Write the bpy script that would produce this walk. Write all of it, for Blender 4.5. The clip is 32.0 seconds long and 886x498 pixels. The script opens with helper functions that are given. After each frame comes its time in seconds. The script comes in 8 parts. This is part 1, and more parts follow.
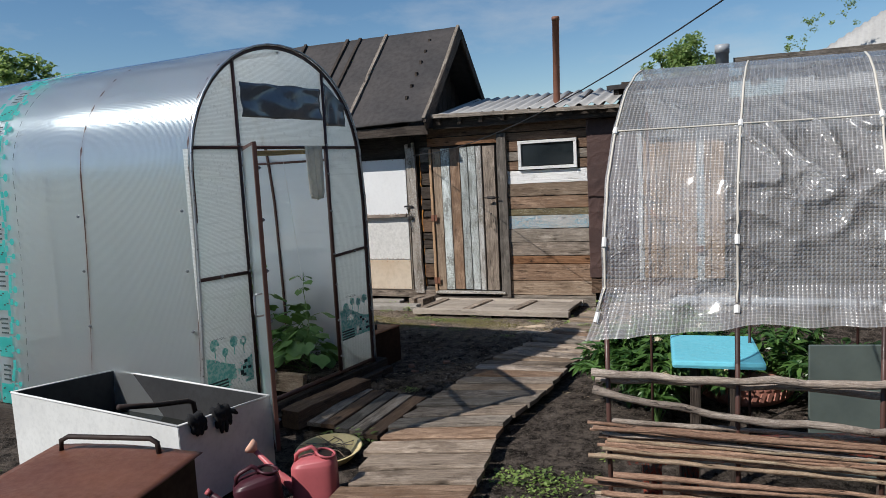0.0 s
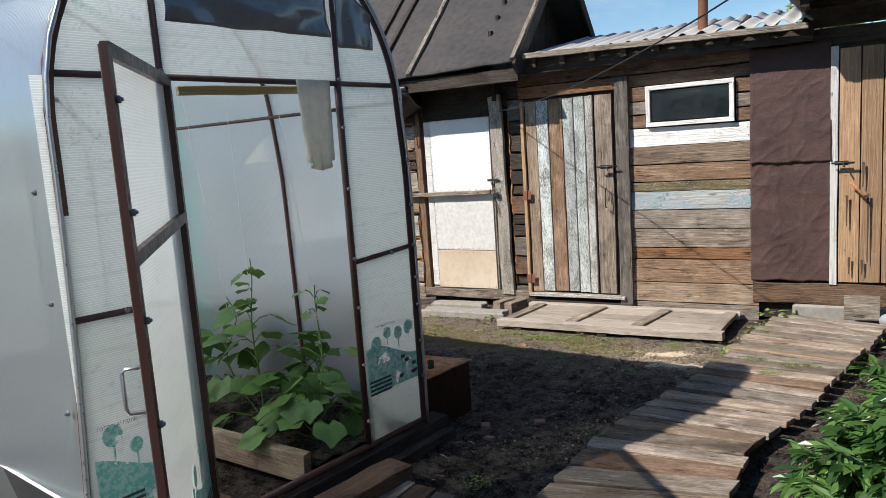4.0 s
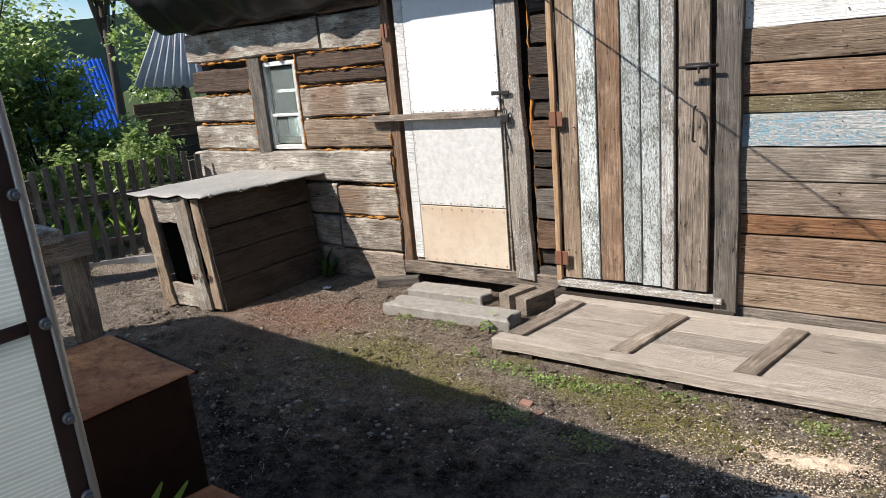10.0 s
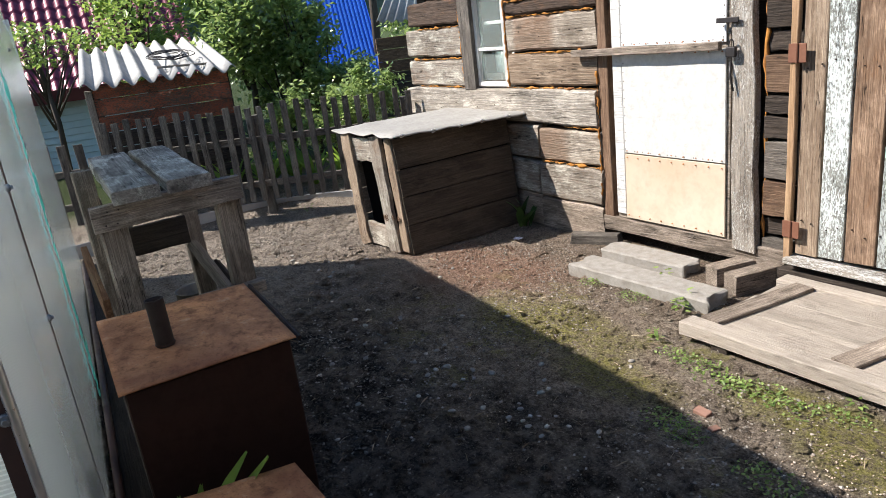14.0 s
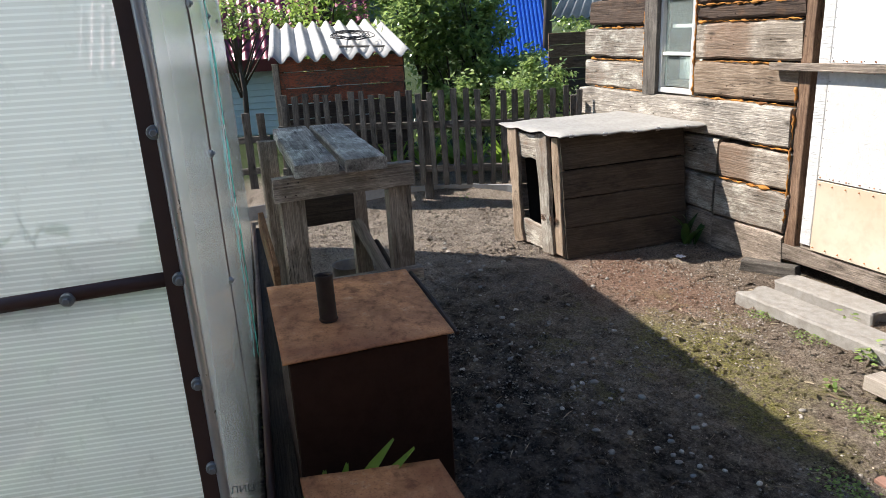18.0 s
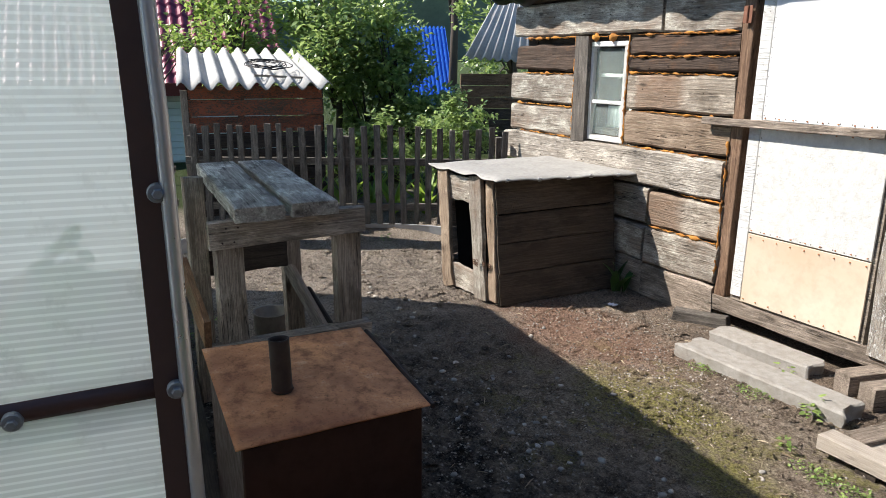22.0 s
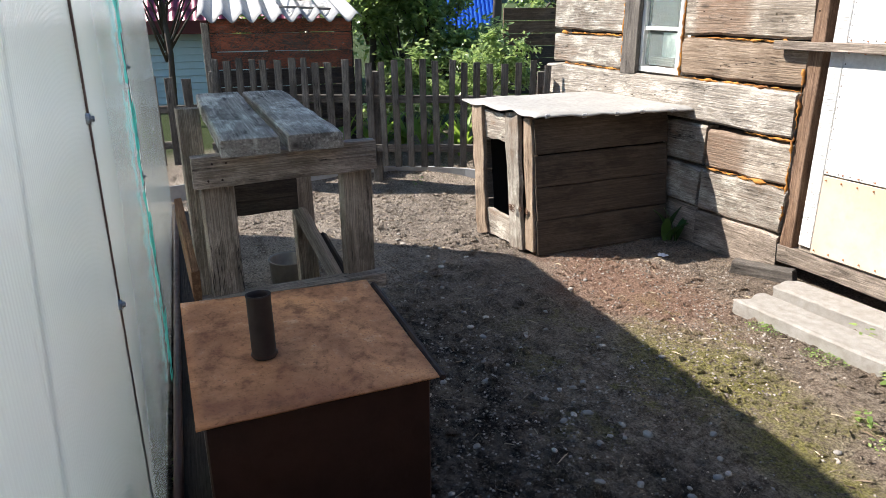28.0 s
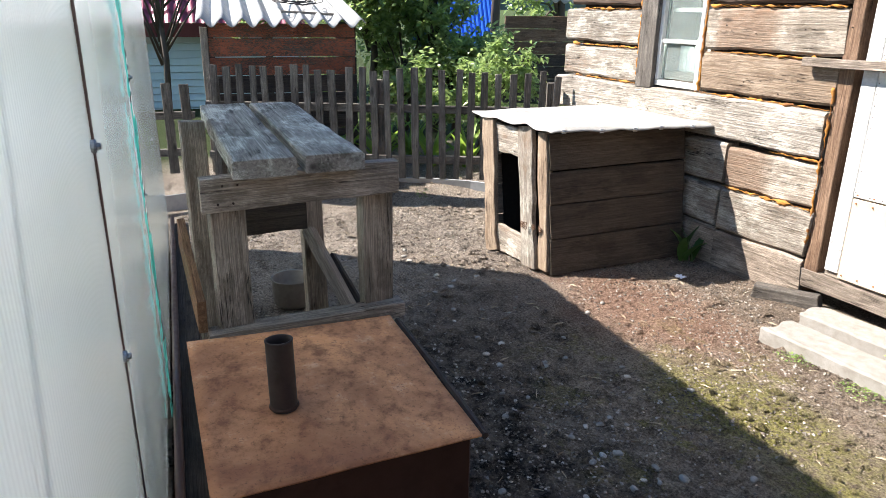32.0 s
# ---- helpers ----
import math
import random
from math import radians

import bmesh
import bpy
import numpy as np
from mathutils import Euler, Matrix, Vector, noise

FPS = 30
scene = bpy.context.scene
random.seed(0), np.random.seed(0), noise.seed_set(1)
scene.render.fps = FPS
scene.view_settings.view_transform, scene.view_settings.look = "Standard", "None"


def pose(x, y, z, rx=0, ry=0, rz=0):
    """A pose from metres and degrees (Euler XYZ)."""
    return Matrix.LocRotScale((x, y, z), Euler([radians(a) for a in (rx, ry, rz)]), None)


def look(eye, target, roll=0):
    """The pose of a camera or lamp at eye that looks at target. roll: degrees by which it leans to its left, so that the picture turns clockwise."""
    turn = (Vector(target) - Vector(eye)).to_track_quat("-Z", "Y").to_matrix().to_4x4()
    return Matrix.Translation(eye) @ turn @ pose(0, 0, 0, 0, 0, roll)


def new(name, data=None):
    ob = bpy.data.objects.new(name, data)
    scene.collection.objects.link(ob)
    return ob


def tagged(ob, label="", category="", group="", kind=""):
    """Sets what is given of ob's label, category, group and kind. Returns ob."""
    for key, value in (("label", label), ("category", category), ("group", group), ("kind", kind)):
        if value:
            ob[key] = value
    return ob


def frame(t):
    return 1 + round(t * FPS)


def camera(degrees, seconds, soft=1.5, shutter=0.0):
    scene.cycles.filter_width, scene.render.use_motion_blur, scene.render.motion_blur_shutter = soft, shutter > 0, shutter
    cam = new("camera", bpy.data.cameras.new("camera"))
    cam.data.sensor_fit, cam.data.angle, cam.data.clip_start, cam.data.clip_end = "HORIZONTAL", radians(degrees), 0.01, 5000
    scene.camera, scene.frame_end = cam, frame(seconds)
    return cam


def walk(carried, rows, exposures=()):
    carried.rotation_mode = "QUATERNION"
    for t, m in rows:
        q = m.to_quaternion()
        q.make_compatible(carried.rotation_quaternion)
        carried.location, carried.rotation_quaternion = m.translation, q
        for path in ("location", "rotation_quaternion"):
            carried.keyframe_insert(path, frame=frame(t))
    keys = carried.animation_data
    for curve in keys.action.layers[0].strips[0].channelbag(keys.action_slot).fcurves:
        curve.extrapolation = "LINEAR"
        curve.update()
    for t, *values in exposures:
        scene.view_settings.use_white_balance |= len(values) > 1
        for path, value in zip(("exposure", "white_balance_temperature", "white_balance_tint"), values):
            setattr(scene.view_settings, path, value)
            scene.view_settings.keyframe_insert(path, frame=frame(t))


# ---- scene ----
cam = camera(64.5, 32.0, soft=0.8)
METRES, EYE, TILT, LEAN, TURN = 7.28, 1.583, 0.0, 0.0, 21.2
ROWS = [
    (0.0, 0.0, 0.0, 0.0, -0.34, -6.43, 2.98),
    (0.5, 0.0069, 0.0373, -0.0056, -0.76, -7.46, 1.36),
    (1.0, 0.0149, 0.072, -0.0047, 0.89, -9.35, 4.47),
    (1.5, 0.0329, 0.1118, -0.0062, 3.12, -9.34, 3.63),
    (2.0, 0.0391, 0.1457, -0.0141, 6.48, -15.26, 1.13),
    (2.5, 0.0384, 0.1878, -0.0167, 5.77, -12.59, -0.46),
    (3.0, 0.0331, 0.2322, -0.0174, 11.16, -12.21, 4.85),
    (3.5, 0.0243, 0.278, -0.0106, 12.55, -9.4, 3.13),
    (4.0, 0.0087, 0.3171, -0.0166, 7.86, -8.09, 3.89),
    (4.5, -0.0034, 0.3549, -0.0168, 8.9, -9.23, 4.43),
    (6.5, -0.0086, 0.4947, -0.033, 4.01, -13.77, 5.31),
    (7.0, -0.0034, 0.5313, -0.0322, 0.86, -15.85, 4.93),
    (7.5, -0.0017, 0.5725, -0.0327, -6.02, -13.02, 4.29),
    (8.0, 0.0067, 0.6052, -0.0327, -5.37, -12.76, 4.97),
    (8.5, 0.0189, 0.6355, -0.0322, -1.92, -12.17, 4.68),
    (9.0, 0.0248, 0.6637, -0.0335, 1.27, -14.39, 3.93),
    (9.5, 0.03, 0.6877, -0.0343, 5.89, -14.81, 4.67),
    (10.0, 0.0414, 0.7056, -0.0356, 14.03, -14.84, 4.87),
    (10.5, 0.0593, 0.72, -0.0348, 18.71, -15.3, 4.68),
    (11.0, 0.0614, 0.7333, -0.0364, 18.49, -15.82, 5.23),
    (11.5, 0.0565, 0.7415, -0.0371, 18.17, -16.45, 5.05),
    (12.0, 0.0507, 0.7508, -0.0382, 19.88, -17.44, 5.25),
    (12.5, 0.0514, 0.7595, -0.0395, 23.05, -17.94, 6.45),
    (13.0, 0.0596, 0.7713, -0.0385, 25.95, -17.71, 6.11),
    (13.5, 0.0673, 0.7796, -0.0412, 34.44, -18.22, 6.92),
    (15.5, 0.0614, 0.7855, -0.0406, 35.14, -17.85, 6.1),
    (16.0, 0.0579, 0.7842, -0.0397, 39.04, -16.96, 4.87),
    (16.5, 0.053, 0.7843, -0.0371, 43.54, -15.16, 2.16),
    (17.0, 0.0524, 0.7831, -0.0384, 45.74, -17.07, 2.27),
    (17.5, 0.0507, 0.7819, -0.0387, 46.97, -17.29, 2.3),
    (18.0, 0.0504, 0.7808, -0.0389, 47.8, -17.59, 2.93),
    (18.5, 0.0473, 0.779, -0.0402, 48.13, -17.68, 2.52),
    (19.0, 0.0279, 0.7756, -0.0427, 44.62, -17.63, 3.25),
    (19.5, 0.0158, 0.7753, -0.0433, 43.75, -18.0, 2.54),
    (20.0, 0.0132, 0.7756, -0.0439, 43.66, -18.11, 1.95),
    (20.5, 0.0117, 0.7749, -0.0422, 43.71, -17.44, 1.53),
    (21.0, 0.0044, 0.7802, -0.036, 42.5, -16.03, 0.78),
    (21.5, 0.0057, 0.7808, -0.035, 40.48, -14.31, -0.32),
    (22.0, 0.0042, 0.7808, -0.0372, 39.7, -15.05, -0.43),
    (22.5, 0.0053, 0.7789, -0.0385, 40.18, -16.44, 0.76),
    (23.0, 0.0064, 0.7786, -0.0389, 39.49, -17.07, 1.12),
    (23.5, 0.0074, 0.7783, -0.0393, 39.87, -17.27, 1.24),
    (24.0, 0.0069, 0.7783, -0.0397, 39.57, -18.31, 1.45),
    (24.5, 0.0078, 0.7781, -0.0396, 39.8, -18.21, 1.55),
    (25.0, 0.0061, 0.779, -0.0398, 39.37, -17.81, 1.25),
    (25.5, 0.0057, 0.779, -0.0397, 39.67, -17.74, 1.24),
    (27.5, -0.0073, 0.7992, -0.0503, 42.39, -17.86, 1.81),
    (28.0, -0.0187, 0.8235, -0.0529, 43.29, -19.35, 0.25),
    (28.5, -0.0326, 0.8309, -0.0543, 41.69, -21.8, -0.29),
    (29.0, -0.0449, 0.8291, -0.0541, 41.06, -21.87, 0.05),
    (29.5, -0.0475, 0.8303, -0.0534, 41.07, -21.61, -0.72),
    (30.0, -0.0462, 0.8306, -0.0523, 41.99, -20.26, -1.65),
    (30.5, -0.0471, 0.8312, -0.0525, 42.62, -20.61, -1.39),
    (31.0, -0.0468, 0.8312, -0.0519, 42.52, -20.15, -1.41),
    (31.5, -0.047, 0.8311, -0.0519, 42.56, -19.56, -1.03),
    (32.0, -0.0469, 0.8314, -0.0508, 42.74, -18.95, -0.71),
]
walk(cam, [(t, pose(0, 0, EYE, TILT, LEAN, TURN) @ pose(METRES * x, METRES * y, METRES * z, 90 + pitch, roll, yaw)) for t, x, y, z, yaw, pitch, roll in ROWS],
     exposures=[(0, 0.0, 6500, 10), (1, 0.1, 6500, 10), (3, 0.48, 6700, 10), (4, 0.53, 6700, 10), (9, 0.62, 6700, 11), (13, 0.88, 6700, 11), (16, 1.14, 6700, 11), (17, 1.08, 6700, 11), (20, 1.1, 6700, 10), (21, 1.2, 6700, 10), (22, 0.98, 6700, 10), (25, 1.0, 6700, 10), (27.5, 1.3, 6700, 11), (28, 1.38, 6700, 11), (29, 1.63, 6700, 11), (30, 1.68, 6700, 11), (32, 1.7, 6700, 11)])

# ---- world, sun ----
SUN_H = Vector((-0.606, -0.795, 0.0))
SUN_EL = radians(44)
w = bpy.data.worlds.new("sky")
scene.world = w
w.use_nodes = True
nt = w.node_tree
sky = nt.nodes.new("ShaderNodeTexSky")
sky.sky_type, sky.sun_disc = "NISHITA", False
sky.sun_elevation, sky.sun_rotation = SUN_EL, math.atan2(SUN_H.x, SUN_H.y)
sky.air_density, sky.dust_density, sky.ozone_density = 1.0, 0.0, 2.0
hsv = nt.nodes.new("ShaderNodeHueSaturation")
hsv.inputs["Saturation"].default_value = 1.22
nt.links.new(sky.outputs[0], hsv.inputs["Color"])
tex = nt.nodes.new("ShaderNodeTexCoord")
mpn = nt.nodes.new("ShaderNodeMapping")
mpn.inputs["Scale"].default_value = (1.6, 1.6, 5.0)
wisp = nt.nodes.new("ShaderNodeTexNoise")
wisp.inputs["Scale"].default_value, wisp.inputs["Detail"].default_value, wisp.inputs["Roughness"].default_value = 2.2, 7.0, 0.6
rng = nt.nodes.new("ShaderNodeMapRange")
rng.inputs[1].default_value, rng.inputs[2].default_value, rng.inputs[3].default_value, rng.inputs[4].default_value = 0.52, 0.75, 0.0, 0.4
veil = nt.nodes.new("ShaderNodeMix")
veil.data_type = "RGBA"
veil.inputs[7].default_value = (6.4, 6.7, 7.0, 1)
nt.links.new(tex.outputs["Generated"], mpn.inputs["Vector"])
nt.links.new(mpn.outputs[0], wisp.inputs["Vector"])
nt.links.new(wisp.outputs[0], rng.inputs[0])
nt.links.new(rng.outputs[0], veil.inputs[0])
nt.links.new(hsv.outputs[0], veil.inputs[6])
nt.links.new(veil.outputs[2], nt.nodes["Background"].inputs[0])
nt.nodes["Background"].inputs[1].default_value = 0.092
sun = new("sun", bpy.data.lights.new("sun", "SUN"))
sun.data.energy, sun.data.angle, sun.data.color = 5.0, radians(0.5), (1.0, 0.96, 0.91)
sv = SUN_H * math.cos(SUN_EL) + Vector((0, 0, math.sin(SUN_EL)))
sun.matrix_basis = look(sv * 30, (0, 0, 0))


# ---- helpers of the scene ----
def world_of(ob):
    m = ob.matrix_basis.copy()
    while ob.parent:
        ob = ob.parent
        m = ob.matrix_basis @ m
    return m


def thing(name, at=(0, 0, 0), label="", category="", group="", kind=""):
    ob = new(name)
    ob.empty_display_size = 0.1
    ob.matrix_basis = Matrix.Translation(at)
    return tagged(ob, label, category, group, kind)


def part(name, bm, material, parent=None, label="", m=None, smooth=False):
    me = bpy.data.meshes.new(name)
    bm.normal_update()
    bm.to_mesh(me)
    bm.free()
    if smooth:
        me.shade_smooth()
    me.materials.append(material)
    ob = new(name, me)
    m = m if m is not None else Matrix()
    if parent:
        ob.parent = parent
        m = world_of(parent).inverted() @ m
    ob.matrix_basis = m
    if label:
        ob["label"] = label
    return ob


def add_box(bm, c, size, m=None):
    v = [Vector((c[0] + sx * size[0] / 2, c[1] + sy * size[1] / 2, c[2] + sz * size[2] / 2)) for sx in (-1, 1) for sy in (-1, 1) for sz in (-1, 1)]
    if m is not None:
        v = [m @ p for p in v]
    v = [bm.verts.new(p) for p in v]
    for f in ((0, 1, 3, 2), (4, 6, 7, 5), (0, 4, 5, 1), (2, 3, 7, 6), (0, 2, 6, 4), (1, 5, 7, 3)):
        bm.faces.new([v[i] for i in f])
    return bm


def box_bm(size, c=(0, 0, 0), bevel=0.0, seg=1):
    bm = add_box(bmesh.new(), c, size)
    if bevel:
        bmesh.ops.bevel(bm, geom=bm.edges[:], offset=bevel, segments=seg, profile=0.6, affect="EDGES")
    return bm


def board_bm(L, W, T, rnd=None, wear=0.004, cham=0.003, n=5, skew=0.0):
    """A worn board, length along x, width along z, thickness along y, centred."""
    rnd = rnd or random
    bm = bmesh.new()
    c = min(cham, T * 0.3, W * 0.3)
    rings = []
    for i in range(n + 1):
        x = -L / 2 + L * i / n
        w0, w1 = W / 2 + rnd.uniform(-wear, wear * 0.3), W / 2 + rnd.uniform(-wear, wear * 0.3)
        t = T / 2
        dx0 = rnd.uniform(-wear, wear) * (i in (0, n)) + skew * (i in (0, n))
        dx1 = rnd.uniform(-wear, wear) * (i in (0, n)) - skew * (i in (0, n))
        dy = rnd.uniform(-wear, wear) * 0.3
        ring = [(x + dx0, -t + dy, -w0 + c), (x + dx1, -t + dy, w1 - c), (x + dx1, -t + c + dy, w1), (x + dx1, t + dy, w1), (x + dx0, t + dy, -w0), (x + dx0, -t + c + dy, -w0)]
        rings.append([bm.verts.new(p) for p in ring])
    for a, b in zip(rings, rings[1:]):
        for k in range(6):
            bm.faces.new((a[k], a[(k + 1) % 6], b[(k + 1) % 6], b[k]))
    bm.faces.new(rings[0][::-1])
    bm.faces.new(rings[-1])
    bmesh.ops.recalc_face_normals(bm, faces=bm.faces)
    return bm


def along(p0, p1, face=(0, -1, 0)):
    """A pose whose x runs from p0 to p1 and whose -y looks along face; the middle is the origin."""
    p0, p1 = Vector(p0), Vector(p1)
    x = (p1 - p0).normalized()
    y = -Vector(face)
    z = x.cross(y).normalized()
    y = z.cross(x)
    m = Matrix((x, y, z)).transposed().to_4x4()
    m.translation = (p0 + p1) / 2
    return m, (p1 - p0).length


def board(name, p0, p1, W, T, face, material, parent=None, label="", **k):
    m, L = along(p0, p1, face)
    return part(name, board_bm(L, W, T, **k), material, parent, label, m)


def tube_bm(points, radius, sides=8, close=False):
    """A tube along points; radius is one number or one for each point."""
    bm = bmesh.new()
    pts = [Vector(p) for p in points]
    rad = radius if isinstance(radius, (list, tuple)) else [radius] * len(pts)
    rings = []
    up = Vector((0.13, 0.21, 0.97)).normalized()
    for i, p in enumerate(pts):
        d = (pts[min(i + 1, len(pts) - 1)] - pts[max(i - 1, 0)])
        d = d.normalized() if d.length > 1e-9 else Vector((1, 0, 0))
        if close:
            d = (pts[(i + 1) % len(pts)] - pts[i - 1]).normalized()
        a = d.cross(up)
        if a.length < 0.05:
            a = d.cross(Vector((1, 0, 0)))
        a.normalize()
        b = d.cross(a).normalized()
        rings.append([bm.verts.new(p + rad[i] * (math.cos(2 * math.pi * k / sides) * a + math.sin(2 * math.pi * k / sides) * b)) for k in range(sides)])
    pairs = list(zip(rings, rings[1:])) + ([(rings[-1], rings[0])] if close else [])
    for a, b in pairs:
        for k in range(sides):
            bm.faces.new((a[k], a[(k + 1) % sides], b[(k + 1) % sides], b[k]))
    if not close:
        bm.faces.new(rings[0][::-1])
        bm.faces.new(rings[-1])
    bmesh.ops.recalc_face_normals(bm, faces=bm.faces)
    return bm


def lathe_bm(profile, sides=32):
    """A body turned round z from (radius, z) pairs; open where the profile ends."""
    bm = bmesh.new()
    rings = [[bm.verts.new((r * math.cos(2 * math.pi * k / sides), r * math.sin(2 * math.pi * k / sides), z)) for k in range(sides)] for r, z in profile]
    for a, b in zip(rings, rings[1:]):
        for k in range(sides):
            bm.faces.new((a[k], a[(k + 1) % sides], b[(k + 1) % sides], b[k]))
    bmesh.ops.remove_doubles(bm, verts=bm.verts, dist=0.0005)
    bmesh.ops.recalc_face_normals(bm, faces=bm.faces)
    return bm


def sheet_bm(nu, nv, fn):
    """A surface of nu x nv quads, fn(u, v) with both from 0 to 1."""
    bm = bmesh.new()
    g = [[bm.verts.new(fn(i / nu, j / nv)) for j in range(nv + 1)] for i in range(nu + 1)]
    for i in range(nu):
        for j in range(nv):
            bm.faces.new((g[i][j], g[i + 1][j], g[i + 1][j + 1], g[i][j + 1]))
    return bm


def thick_bm(nu, nv, fn, t):
    """The same with a thickness t, the normal side kept."""
    bm = sheet_bm(nu, nv, fn)
    bm.normal_update()
    bmesh.ops.solidify(bm, geom=bm.faces[:], thickness=t)
    bmesh.ops.recalc_face_normals(bm, faces=bm.faces)
    return bm


def lerp(a, b, t):
    return tuple(p + (q - p) * t for p, q in zip(a, b))


# ---- materials ----
def shader(name):
    mt = bpy.data.materials.new(name)
    mt.use_nodes = True
    t = mt.node_tree
    return mt, t, t.nodes["Principled BSDF"]


def node(t, kind, **inputs):
    n = t.nodes.new(kind)
    for k, v in inputs.items():
        n.inputs[k.replace("_", " ")].default_value = v
    return n


def mixc(t, fac, a, b, mode="MIX"):
    n = t.nodes.new("ShaderNodeMix")
    n.data_type, n.blend_type = "RGBA", mode
    for sock, v in ((n.inputs[0], fac), (n.inputs[6], a), (n.inputs[7], b)):
        if isinstance(v, bpy.types.NodeSocket):
            t.links.new(v, sock)
        elif isinstance(v, (int, float)):
            sock.default_value = v
        else:
            sock.default_value = (*v[:3], 1)
    return n.outputs[2]


def ramp(t, src, lo, hi, a=0.0, b=1.0):
    n = t.nodes.new("ShaderNodeMapRange")
    n.inputs[1].default_value, n.inputs[2].default_value, n.inputs[3].default_value, n.inputs[4].default_value = lo, hi, a, b
    t.links.new(src, n.inputs[0])
    return n.outputs[0]


def calc(t, op, a, b=0.0):
    n = t.nodes.new("ShaderNodeMath")
    n.operation = op
    for i, v in enumerate((a, b)):
        if isinstance(v, bpy.types.NodeSocket):
            t.links.new(v, n.inputs[i])
        else:
            n.inputs[i].default_value = v
    return n.outputs[0]


def coords(t, scale=(1, 1, 1), shift=True, world=False):
    """Object coordinates, scaled, moved by the object's random number; or the world's."""
    src = t.nodes.new("ShaderNodeNewGeometry").outputs["Position"] if world else t.nodes.new("ShaderNodeTexCoord").outputs["Object"]
    mp = t.nodes.new("ShaderNodeMapping")
    mp.inputs["Scale"].default_value = scale
    t.links.new(src, mp.inputs["Vector"])
    if shift and not world:
        info = t.nodes.new("ShaderNodeObjectInfo")
        cx = t.nodes.new("ShaderNodeCombineXYZ")
        for i, k in enumerate((37.0, 91.0, 53.0)):
            t.links.new(calc(t, "MULTIPLY", info.outputs["Random"], k), cx.inputs[i])
        t.links.new(cx.outputs[0], mp.inputs["Location"])
    return mp.outputs[0]


def noise_of(t, vec, scale, detail=4.0, rough=0.55, dist=0.0):
    n = node(t, "ShaderNodeTexNoise", Scale=scale, Detail=detail, Roughness=rough, Distortion=dist)
    t.links.new(vec, n.inputs["Vector"])
    return n.outputs[0]


def bump(t, b, height, strength=0.4, dist=0.01):
    n = node(t, "ShaderNodeBump", Strength=strength, Distance=dist)
    t.links.new(height, n.inputs["Height"])
    t.links.new(n.outputs[0], b.inputs["Normal"])


